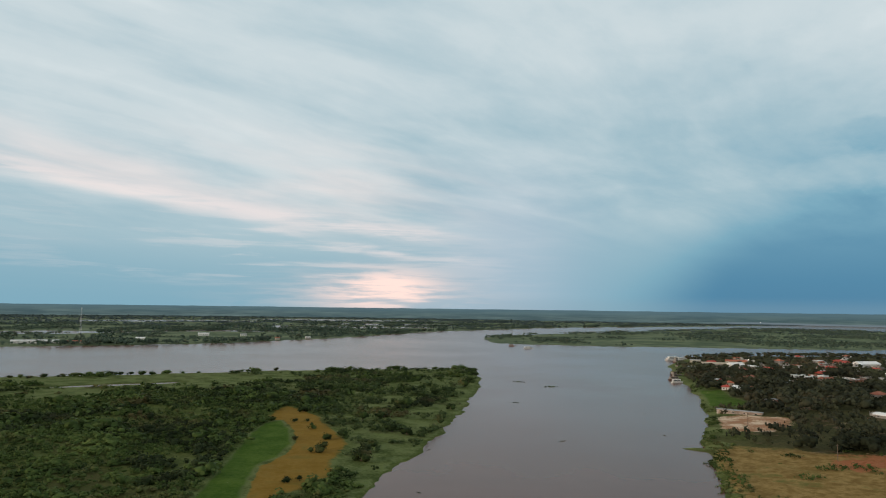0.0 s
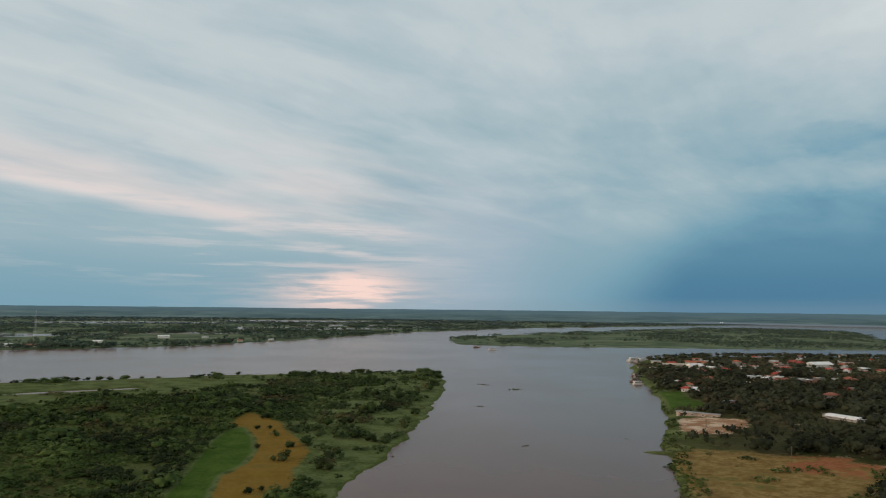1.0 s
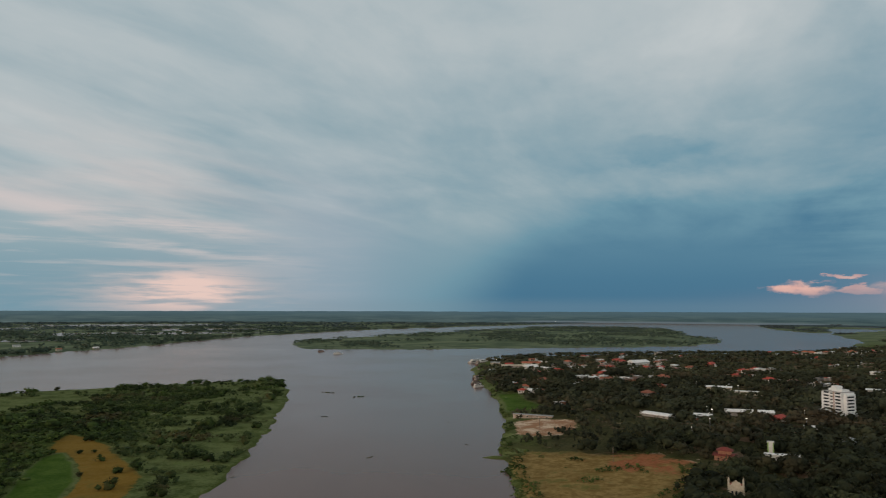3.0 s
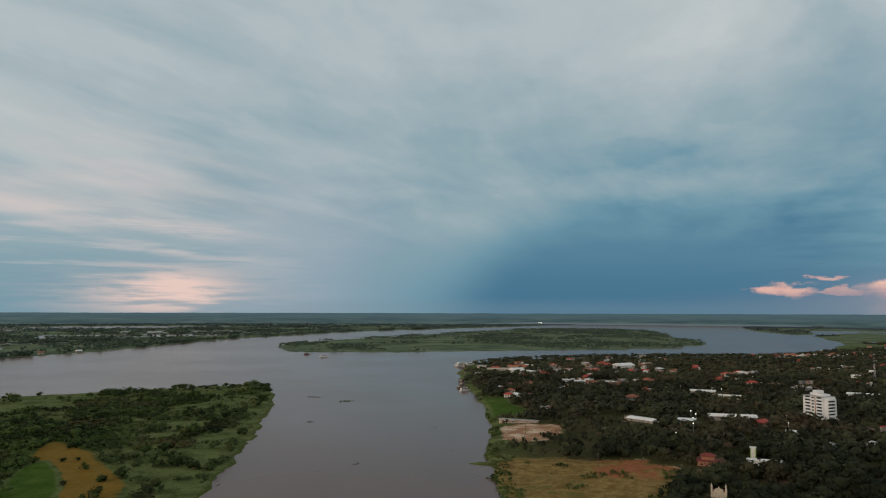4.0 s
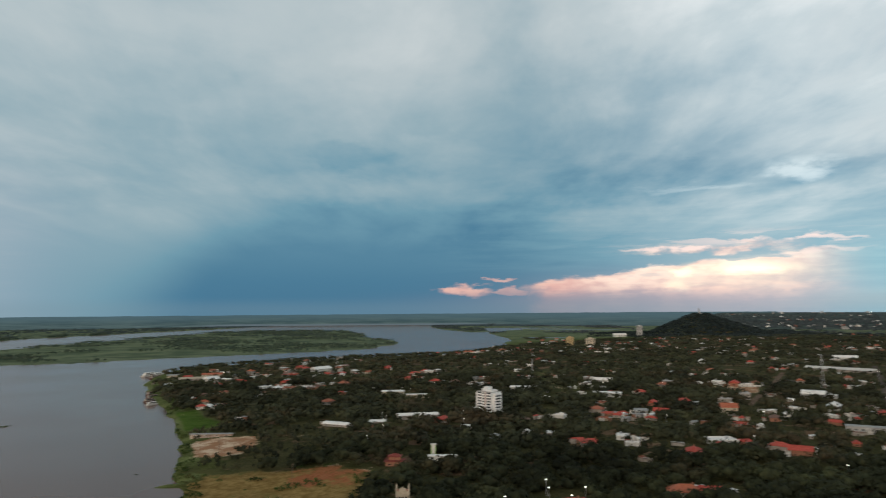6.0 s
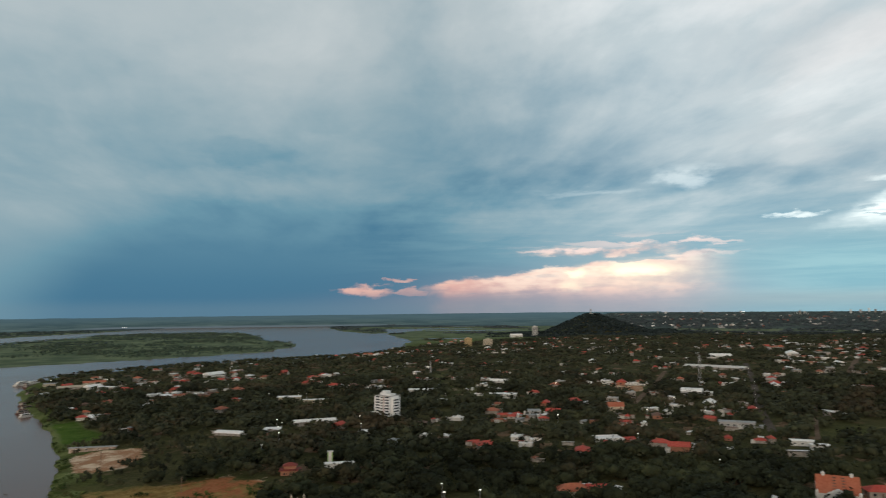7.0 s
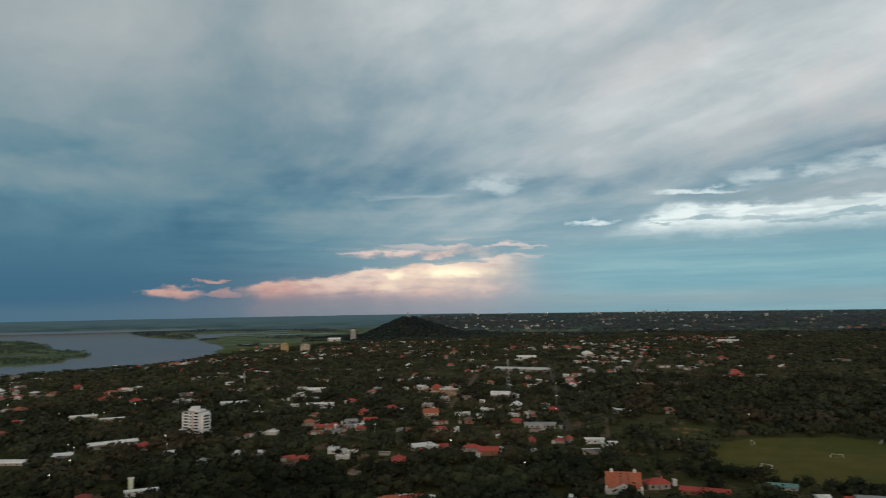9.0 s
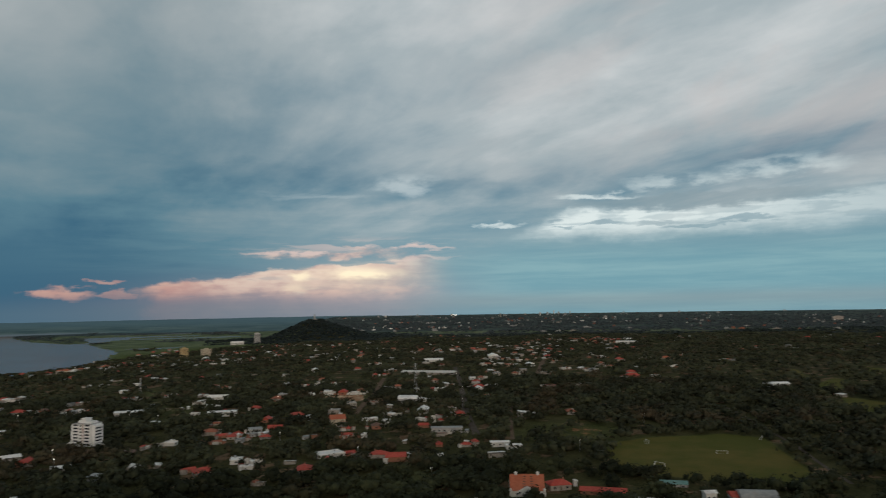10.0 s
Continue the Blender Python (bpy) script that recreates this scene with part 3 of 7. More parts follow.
def mesh_from(name, verts, faces, mats=(), smooth=False):
    """verts (n,3), faces (m,k) with the same k."""
    me = bpy.data.meshes.new(name)
    verts, faces = np.asarray(verts, np.float32), np.asarray(faces, np.int32)
    m, k = faces.shape
    me.vertices.add(len(verts))
    me.vertices.foreach_set("co", verts.ravel())
    me.loops.add(m * k)
    me.loops.foreach_set("vertex_index", faces.ravel())
    me.polygons.add(m)
    me.polygons.foreach_set("loop_start", np.arange(0, m * k, k, dtype=np.int32))
    me.polygons.foreach_set("loop_total", np.full(m, k, np.int32))
    me.polygons.foreach_set("use_smooth", np.full(m, smooth))
    for mt in mats:
        me.materials.append(mt)
    me.update(calc_edges=True)
    return me


# ---------------------------------------------------------------- ground and water
AZ0, AZ1 = -40.0, 112.0


def build_ground():
    rs = [30.0]
    while rs[-1] < 4930:
        rs.append(rs[-1] + min(max(12e-6 * rs[-1] ** 2, 2.2), 30) * (4 if rs[-1] < 240 else 1))
    rs = np.array(rs)
    a = np.radians(np.concatenate([np.arange(AZ0, AZ1, 0.27), np.arange(AZ1, AZ0 + 360, 4.0)]))
    n, m = len(rs), len(a)
    R, A = np.meshgrid(rs, a, indexing="ij")
    x, y = R * np.sin(A), R * np.cos(A)
    d, which = shore(x, y)
    z = height(x, y, d, which)
    verts = np.stack([x, y, z], -1).reshape(-1, 3)
    i, j = np.meshgrid(np.arange(n - 1), np.arange(m), indexing="ij")
    jn = (j + 1) % m
    faces = np.stack([i * m + j, i * m + jn, (i + 1) * m + jn, (i + 1) * m + j], -1).reshape(-1, 4)[:, ::-1]
    # the patch under the camera
    verts = np.vstack([verts, [[0, 0, -2]]])
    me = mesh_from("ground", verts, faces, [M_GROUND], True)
    cov = np.zeros((len(verts), 4), np.float32)
    fx, fy = verts[:, 0], verts[:, 1]
    near = np.hypot(fx, fy) < 1250

    def mask(poly, soft):
        out = np.zeros(len(fx))
        out[near] = np.clip(0.5 + sdist(fx[near], fy[near], poly) / soft, 0, 1)
        return out

    strip = mask(GREEN_STRIP, 12)
    cov[:, 0] = np.clip(np.maximum.reduce([mask(CLEARING, 12), mask(FIELD, 22), mask(ROUGH_LOT, 40) * 0.35]) - strip, 0, 1)
    cov[:, 1] = np.maximum.reduce([mask(RED_SOIL, 32) * 0.67, mask(SAND, 10), mask(RED_LOT, 40) * 0.36, mask(COURT, 6) * 0.8, mask(LOTS[0], 40) * 0.34])
    dd, ww = d.reshape(-1), which.reshape(-1)
    marsh = np.zeros(len(fx))
    marsh[:-1] = (ww == 3) * step(fy[:-1], 1350, 1600) * 0.42
    margin = np.zeros(len(fx))
    margin[:-1] = np.where(ww != 3, 0.42 * step(dd, 0, 3) * (1 - step(dd, 60, 130) * 0.6), 0.4 * (1 - step(dd, 10, 25)))
    cov[:, 2] = np.maximum.reduce([strip, mask(LAWN, 10) * 0.72, mask(LOTS[1], 8) * 0.5, marsh, margin])
    # alpha grows with range: far meadow tone and painted haze
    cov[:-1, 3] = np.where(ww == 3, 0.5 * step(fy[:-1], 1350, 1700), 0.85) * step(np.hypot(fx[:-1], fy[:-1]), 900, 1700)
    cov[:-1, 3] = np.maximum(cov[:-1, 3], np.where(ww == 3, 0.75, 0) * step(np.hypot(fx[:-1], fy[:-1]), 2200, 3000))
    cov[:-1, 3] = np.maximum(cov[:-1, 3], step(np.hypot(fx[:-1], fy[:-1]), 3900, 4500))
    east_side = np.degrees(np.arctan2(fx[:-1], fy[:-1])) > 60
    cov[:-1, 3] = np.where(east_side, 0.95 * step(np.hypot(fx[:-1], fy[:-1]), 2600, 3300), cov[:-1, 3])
    built = np.zeros(len(fx), np.float32)
    built[:-1] = ((ww == 3) | (np.degrees(np.arctan2(fx[:-1], fy[:-1])) > 60)) * step(dd, 14, 40) * (1 - step(fy[:-1], 1300, 1400) * (np.degrees(np.arctan2(fx[:-1], fy[:-1])) < 60))
    built *= 1 - np.maximum.reduce([cov[:, 0], cov[:, 1], cov[:, 2]])
    turf = np.maximum.reduce([mask(PITCH, 6), *(mask(g, 8) * 0.8 for g in GLADES)]).astype(np.float32)
    built *= 1 - turf
    me.attributes.new("turf", "FLOAT", "POINT").data.foreach_set("value", turf)
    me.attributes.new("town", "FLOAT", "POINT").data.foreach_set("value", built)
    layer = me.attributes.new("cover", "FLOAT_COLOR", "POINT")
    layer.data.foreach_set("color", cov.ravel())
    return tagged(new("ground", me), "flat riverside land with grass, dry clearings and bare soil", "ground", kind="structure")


def build_water():
    n = 96
    a = np.arange(n) * 2 * math.pi / n
    rings = [0.5, 200, 900, 2500, 4925]
    verts = np.concatenate([np.stack([r * np.sin(a), r * np.cos(a), np.zeros(n)], -1) for r in rings])
    faces = [(k * n + j, (k + 1) * n + j, (k + 1) * n + (j + 1) % n, k * n + (j + 1) % n) for k in range(len(rings) - 1) for j in range(n)]
    me = mesh_from("water", verts, np.array(faces)[:, ::-1], [M_WATER], True)
    return tagged(new("water", me), "wide muddy brown river with a calm surface", "river", kind="structure")


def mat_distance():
    """Painted, glowing backdrop: hazy flood plain with woods, fields and thin strips of water."""
    m, t, p = material("painted_haze_backdrop", 0.9, 0.1)
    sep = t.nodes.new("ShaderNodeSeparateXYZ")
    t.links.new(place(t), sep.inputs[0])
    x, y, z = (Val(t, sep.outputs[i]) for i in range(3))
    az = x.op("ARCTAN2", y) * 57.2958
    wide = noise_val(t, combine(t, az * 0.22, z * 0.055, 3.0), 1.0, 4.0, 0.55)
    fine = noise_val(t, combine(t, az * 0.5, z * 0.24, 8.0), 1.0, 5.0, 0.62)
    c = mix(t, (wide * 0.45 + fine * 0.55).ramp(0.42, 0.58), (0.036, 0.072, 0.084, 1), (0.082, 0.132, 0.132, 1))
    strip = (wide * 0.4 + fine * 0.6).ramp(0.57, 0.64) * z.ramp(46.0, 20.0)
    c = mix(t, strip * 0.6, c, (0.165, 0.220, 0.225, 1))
    # bluer and lighter with height: distance haze painted in
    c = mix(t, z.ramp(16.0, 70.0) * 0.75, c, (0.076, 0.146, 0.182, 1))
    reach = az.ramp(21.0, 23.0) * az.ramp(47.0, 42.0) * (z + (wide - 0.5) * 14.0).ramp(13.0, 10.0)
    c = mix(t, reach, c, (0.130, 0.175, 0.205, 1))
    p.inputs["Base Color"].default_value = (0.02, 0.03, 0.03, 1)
    # the painted haze is emitted by the sheet itself
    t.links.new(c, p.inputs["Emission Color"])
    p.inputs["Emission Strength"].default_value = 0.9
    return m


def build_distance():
    """Sheet for the plain beyond the last bank, raised to the viewer's horizon."""
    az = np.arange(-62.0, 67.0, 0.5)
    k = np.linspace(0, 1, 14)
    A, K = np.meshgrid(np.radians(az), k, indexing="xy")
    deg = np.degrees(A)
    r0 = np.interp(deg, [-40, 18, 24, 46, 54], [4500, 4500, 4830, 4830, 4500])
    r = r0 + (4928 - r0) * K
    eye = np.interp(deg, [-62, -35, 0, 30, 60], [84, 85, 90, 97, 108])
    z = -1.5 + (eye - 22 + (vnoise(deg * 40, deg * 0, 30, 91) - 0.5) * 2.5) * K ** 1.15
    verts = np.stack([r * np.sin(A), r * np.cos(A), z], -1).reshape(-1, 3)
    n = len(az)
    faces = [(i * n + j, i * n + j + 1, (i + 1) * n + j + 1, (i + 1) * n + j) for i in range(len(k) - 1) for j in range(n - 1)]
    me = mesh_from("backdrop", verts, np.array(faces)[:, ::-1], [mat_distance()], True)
    return tagged(new("backdrop", me), "glowing backdrop painted as a hazy blue-green flood plain", "distance", kind="structure")


build_ground()
build_water()
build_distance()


# ---------------------------------------------------------------- buildings: materials and helpers
M_WHITE = mat_surface("white_render", (0.56, 0.54, 0.50, 1), (0.70, 0.68, 0.63, 1), 0.9, 0.8, 0.1, third=(0.50, 0.48, 0.44, 1))
M_PLASTER = mat_surface("white_plaster", (0.70, 0.70, 0.68, 1), (0.82, 0.82, 0.80, 1), 0.9, 0.8, 0.1, third=(0.62, 0.61, 0.58, 1))
# mottled grey-beige plaster, darker than the white render
M_DULL_PLASTER = mat_surface("dull_plaster", (0.24, 0.21, 0.18, 1), (0.42, 0.38, 0.33, 1), 0.5, 0.85, 0.1, third=(0.18, 0.16, 0.14, 1))
M_LIMEWASH = mat_surface("stained_limewash", (0.26, 0.17, 0.12, 1), (0.66, 0.58, 0.50, 1), 0.35, 0.9, 0.1, third=(0.34, 0.24, 0.18, 1))
M_CREAM = mat_surface("cream_render", (0.40, 0.34, 0.25, 1), (0.54, 0.47, 0.36, 1), 0.9, 0.8, 0.1)
M_OCHRE = mat_surface("ochre_render", (0.40, 0.29, 0.14, 1), (0.50, 0.37, 0.19, 1), 0.7, 0.8, 0.1)
M_GREY = mat_surface("grey_concrete", (0.28, 0.28, 0.27, 1), (0.42, 0.41, 0.39, 1), 0.8, 0.85, 0.15)
M_BRICK = mat_surface("brick_wall", (0.26, 0.11, 0.07, 1), (0.36, 0.18, 0.11, 1), 1.6, 0.85, 0.2)
M_TILE = mat_surface("clay_roof_tiles", (0.29, 0.098, 0.060, 1), (0.42, 0.170, 0.110, 1), 1.2, 0.85, 0.5, 0.15, third=(0.22, 0.09, 0.06, 1))
M_REDROOF = mat_surface("red_painted_roof", (0.40, 0.062, 0.045, 1), (0.52, 0.110, 0.080, 1), 0.8, 0.75, 0.2, 0.15, third=(0.24, 0.07, 0.055, 1))
M_ORANGE = mat_surface("orange_roof_tiles", (0.37, 0.100, 0.050, 1), (0.47, 0.155, 0.082, 1), 1.0, 0.75, 0.4)
M_BROWN = mat_surface("weathered_tiles", (0.12, 0.07, 0.05, 1), (0.22, 0.13, 0.10, 1), 1.0, 0.85, 0.4)
M_SHEET = mat_surface("pale_metal_roof", (0.80, 0.77, 0.72, 1), (0.90, 0.88, 0.84, 1), 0.5, 0.45, 0.1, 0.45, (0.45, 0.42, 0.39, 1))
M_DULL = mat_surface("dull_metal_roof", (0.25, 0.26, 0.26, 1), (0.38, 0.38, 0.36, 1), 0.5, 0.6, 0.1, 0.2, (0.28, 0.20, 0.15, 1))
M_TEAL = mat_surface("teal_metal_roof", (0.09, 0.20, 0.18, 1), (0.14, 0.28, 0.25, 1), 0.5, 0.5, 0.1)
M_LIME = mat_surface("lime_paint", (0.25, 0.40, 0.12, 1), (0.32, 0.48, 0.17, 1), 0.8, 0.7, 0.1)
M_STEEL = mat_surface("painted_steel", (0.35, 0.35, 0.36, 1), (0.48, 0.48, 0.48, 1), 2.0, 0.5, 0.1)
M_WOOD = mat_surface("weathered_wood", (0.10, 0.07, 0.05, 1), (0.20, 0.15, 0.11, 1), 2.0, 0.85, 0.3)
M_ASPHALT = mat_surface("asphalt", (0.075, 0.062, 0.050, 1), (0.13, 0.105, 0.085, 1), 0.4, 0.95, 0.2, 0.03)
M_TRACK = mat_surface("dirt_track", (0.12, 0.08, 0.055, 1), (0.19, 0.135, 0.095, 1), 0.4, 0.95, 0.3, 0.03)
M_DARKRED = mat_surface("dark_red_tiles", (0.17, 0.035, 0.026, 1), (0.26, 0.06, 0.045, 1), 1.0, 0.8, 0.4)
M_RUST = mat_surface("rusty_hull", (0.08, 0.06, 0.06, 1), (0.20, 0.10, 0.07, 1), 0.8, 0.7, 0.2)


def mat_glass():
    m, t, p = material("window_glass", 0.12, 0.5)
    p.inputs["Base Color"].default_value = (0.025, 0.03, 0.035, 1)
    return m


def mat_lamp():
    m, t, p = material("lit_lamp", 0.4, 0.3)
    p.inputs["Base Color"].default_value = (0.9, 0.88, 0.8, 1)
    p.inputs["Emission Color"].default_value = (1.0, 0.93, 0.80, 1)
    p.inputs["Emission Strength"].default_value = 6.0
    return m


M_GLASS, M_LAMP = mat_glass(), mat_lamp()


def box(bm, x0, x1, y0, y1, z0, z1):
    v = [bm.verts.new(c) for c in ((x0, y0, z0), (x1, y0, z0), (x1, y1, z0), (x0, y1, z0), (x0, y0, z1), (x1, y0, z1), (x1, y1, z1), (x0, y1, z1))]
    for f in ((3, 2, 1, 0), (4, 5, 6, 7), (0, 1, 5, 4), (1, 2, 6, 5), (2, 3, 7, 6), (3, 0, 4, 7)):
        bm.faces.new([v[i] for i in f])


def solid(bm, rings):
    """Closed form through rings of equal point count."""
    made = [[bm.verts.new(c) for c in ring] for ring in rings]
    n = len(made[0])
    for a, b in zip(made, made[1:]):
        for i in range(n):
            bm.faces.new((a[i], a[(i + 1) % n], b[(i + 1) % n], b[i]))
    bm.faces.new(made[0][::-1])
    bm.faces.new(made[-1])


def tube(bm, r0, r1, z0, z1, n=10, x=0.0, y=0.0):
    solid(bm, [[(x + r * math.cos(k * 2 * math.pi / n), y + r * math.sin(k * 2 * math.pi / n), z) for k in range(n)] for r, z in ((r0, z0), (r1, z1))])


def beam(bm, a, b, w):
    """Square bar from a to b."""
    a, b = Vector(a), Vector(b)
    d = (b - a).normalized()
    s = d.cross(Vector((0.31, 0.27, 0.91))).normalized() * w / 2
    u = d.cross(s).normalized() * w / 2
    solid(bm, [[p + s + u, p - s + u, p - s - u, p + s - u] for p in (a, b)])


def part(name, bm, mat, parent, label=""):
    me = bpy.data.meshes.new(name)
    bmesh.ops.recalc_face_normals(bm, faces=bm.faces[:])
    bm.to_mesh(me)
    bm.free()
    me.materials.append(mat)
    ob = new(name, me)
    ob.parent = parent
    if label:
        ob["label"] = label
    return ob


def ground_z(x, y):
    return float(height(np.array([x]), np.array([y]))[0])


FOOTPRINTS = []


def thing(name, x, y, turn, label, category, group="", clear=None, z=None, sink=0.15):
    """An Empty on the ground at (x, y), turned about z; clear: radius kept free of trees."""
    ob = new(name)
    ob.matrix_world = pose(x, y, (ground_z(x, y) if z is None else z) - sink, 0, 0, turn)
    if clear:
        FOOTPRINTS.append((x, y, clear))
    return tagged(ob, label, category, group)


def hip_roof(bm, w, d, z, rise, over=0.6, gable=False):
    a, b = w / 2 + over, d / 2 + over
    if gable:
        solid(bm, [[(-a, -b, z), (-a, b, z), (-a, b, z + 0.15), (-a, 0, z + rise), (-a, -b, z + 0.15)], [(a, -b, z), (a, b, z), (a, b, z + 0.15), (a, 0, z + rise), (a, -b, z + 0.15)]])
        return
    k = max(a - b, 0.05)
    rings = [[(-a, -b, z), (a, -b, z), (a, b, z), (-a, b, z)], [(-a, -b, z + 0.18), (a, -b, z + 0.18), (a, b, z + 0.18), (-a, b, z + 0.18)],
             [(-k, -0.05, z + rise), (k, -0.05, z + rise), (k, 0.05, z + rise), (-k, 0.05, z + rise)]]
    solid(bm, rings)


def add_openings(ob, w, d, h, wall_h, storeys=1):
    """Door and windows, each a part, a few centimetres proud of the walls."""
    bm = bmesh.new()
    box(bm, -0.5, 0.5, -d / 2 - 0.04, -d / 2 + 0.1, 0.15, 2.25)
    part("door", bm, M_WOOD, ob)
    for s in range(storeys):
        z = 1.0 + s * wall_h
        for x, y in ((-w * 0.3, -d / 2), (w * 0.3, -d / 2), (-w / 2, 0.0), (w / 2, 0.0)):
            bm = bmesh.new()
            if y:
                box(bm, x - 0.7, x + 0.7, y - 0.04, y + 0.1, z, z + 1.2)
            else:
                box(bm, x - 0.05 if x < 0 else x - 0.1, x + 0.1 if x < 0 else x + 0.05, -0.7, 0.7, z, z + 1.2)
            part("window", bm, M_GLASS, ob)


HOUSE_KINDS, HOMES, HOUSE_RNG = {}, [], random.Random(3)


def make_house(key, x, y, turn, group="houses of the town"):
    w, d, storeys, kind, wall, roof, label = key
    h = 2.9 * storeys + 0.2
    ob = thing("house", x, y, turn, label, "house", group)
    bm = bmesh.new()
    box(bm, -w / 2, w / 2, -d / 2, d / 2, -1.2, h)
    part("wall", bm, wall, ob)
    bm = bmesh.new()
    if kind == "flat":
        box(bm, -w / 2 - 0.2, w / 2 + 0.2, -d / 2 - 0.2, d / 2 + 0.2, h, h + 0.3)
        box(bm, -w / 2 - 0.2, w / 2 + 0.2, -d / 2 - 0.2, -d / 2 + 0.05, h + 0.3, h + 0.7)
        box(bm, -w / 2 - 0.2, w / 2 + 0.2, d / 2 - 0.05, d / 2 + 0.2, h + 0.3, h + 0.7)
    elif kind == "shed":
        a, b = w / 2 + 0.5, d / 2 + 0.5
        solid(bm, [[(-a, -b, h), (a, -b, h), (a, b, h + 1.0), (-a, b, h + 1.0)], [(-a, -b, h + 0.15), (a, -b, h + 0.15), (a, b, h + 1.15), (-a, b, h + 1.15)]])
    else:
        hip_roof(bm, w, d, h, d * 0.26 + 0.3, 0.7, kind == "gable")
    part("roof", bm, roof, ob)
    if kind == "hip" and w > 11:
        bm = bmesh.new()
        box(bm, w * 0.2, w * 0.2 + 0.8, -0.4, 0.4, h + 0.5, h + d * 0.26 + 1.1)
        part("chimney", bm, M_BRICK, ob)
    if kind == "flat":
        bm = bmesh.new()
        tube(bm, 0.8, 0.8, h + 0.3, h + 1.7, 12, w * 0.25, d * 0.2)
        part("water_tank", bm, M_STEEL, ob)
    add_openings(ob, w, d, h, 2.9, storeys)
    return ob


def house(x, y, turn, key, size=1.0):
    if turn is None:
        turn = 21.8 + HOUSE_RNG.choice((0, 90, 180)) + HOUSE_RNG.uniform(-9, 9)
    clear = key[0] * 0.5 * size + 1.0
    FOOTPRINTS.append((x, y, clear))
    HOMES.append((x, y, clear))
    d = math.hypot(x, y)
    # trees are also cleared on the camera side, so that the house shows
    toward_cam = HOUSE_RNG.uniform(0.0, 1.25)
    FOOTPRINTS.append((x - x / d * clear * toward_cam, y - y / d * clear * toward_cam, clear * 0.75))
    if size != 1.0:
        FOOTPRINTS.append((x - x / d * (clear + 8), y - y / d * (clear + 8), 8.0))
        FOOTPRINTS.append((x - x / d * (clear + 18) + HOUSE_RNG.uniform(-5, 5), y - y / d * (clear + 18) + HOUSE_RNG.uniform(-5, 5), 5.5))
    if key in HOUSE_KINDS:
        m = pose(x, y, ground_z(x, y) - 0.15, 0, 0, turn)
        ob = copy_thing(HOUSE_KINDS[key], m)
    else:
        ob = HOUSE_KINDS[key] = make_house(key, x, y, turn)
    ob.scale = (size, size, min(max(size, 0.65), 1.25))
    return ob


TILE_HIP = (11, 8, 1, "hip", M_DULL_PLASTER, M_TILE, "low white house under a clay tile hip roof")
TILE_GABLE = (10, 7, 1, "gable", M_CREAM, M_TILE, "cream house with a terracotta gable roof")
RED_HIP = (13, 9, 1, "hip", M_DULL_PLASTER, M_REDROOF, "pale house with a bright red hip roof")
RED_GABLE = (12, 8, 1, "gable", M_BRICK, M_REDROOF, "brick house with a red painted gable roof")
WHITE_FLAT = (11, 8, 1, "flat", M_WHITE, M_SHEET, "white flat-roofed house with a water tank")
WHITE_SHED = (13, 7, 1, "shed", M_DULL_PLASTER, M_SHEET, "white house with a sloping pale metal roof")
GREY_SHED = (11, 7, 1, "shed", M_GREY, M_DULL, "grey house with a dull metal roof")
BROWN_HIP = (11, 8, 1, "hip", M_BRICK, M_BROWN, "brick house under weathered brown tiles")
TALL_FLAT = (10, 9, 2, "flat", M_DULL_PLASTER, M_GREY, "two-storey white house with a flat roof")
TALL_TILE = (10, 8, 2, "hip", M_DULL_PLASTER, M_ORANGE, "two-storey white house with an orange tile roof")
BIG_WHITE = (22, 10, 1, "gable", M_WHITE, M_SHEET, "long white building with a pale metal roof")
BIG_TILE = (17, 11, 1, "hip", M_CREAM, M_ORANGE, "broad cream house under orange tiles")

# ---------------------------------------------------------------- roads
ROADS = [("street", [(1106, 343), (914, 274), (669, 192), (560, 150)], 6.5, M_ASPHALT, "grey asphalt street between trees and houses"),
         ("road", [(760, -50), (684, -68), (626, -80), (568, -92), (515, -98), (470, -106)], 2.6, M_ASPHALT, "narrow grey lane beside the playing field"),
         ("lane", [(940, 398), (907, 387), (787, 344), (695, 318), (640, 300)], 6, M_TRACK, "narrow dirt lane among the houses"),
         ("lane", [(1260, 222), (1120, 202), (1002, 185)], 7, M_TRACK, "pale dirt lane between tiled houses"),
         ("lane", [(720, 158), (689, 151), (600, 130), (553, 118)], 3.2, M_TRACK, "dirt lane leading towards the playing field")]


def off_roads(x, y):
    ok = np.ones(len(x), bool)
    for _, line, w, *_ in ROADS:
        for (ax, ay), (bx, by) in zip(line, line[1:]):
            k = np.clip(((x - ax) * (bx - ax) + (y - ay) * (by - ay)) / ((bx - ax) ** 2 + (by - ay) ** 2), 0, 1)
            ok &= np.hypot(x - ax - k * (bx - ax), y - ay - k * (by - ay)) > w / 2 + 3.0
    return ok


def off_buildings(x, y):
    ok = np.ones(len(x), bool)
    for fx, fy, r in FOOTPRINTS:
        ok &= (x - fx) ** 2 + (y - fy) ** 2 > r * r
    return ok


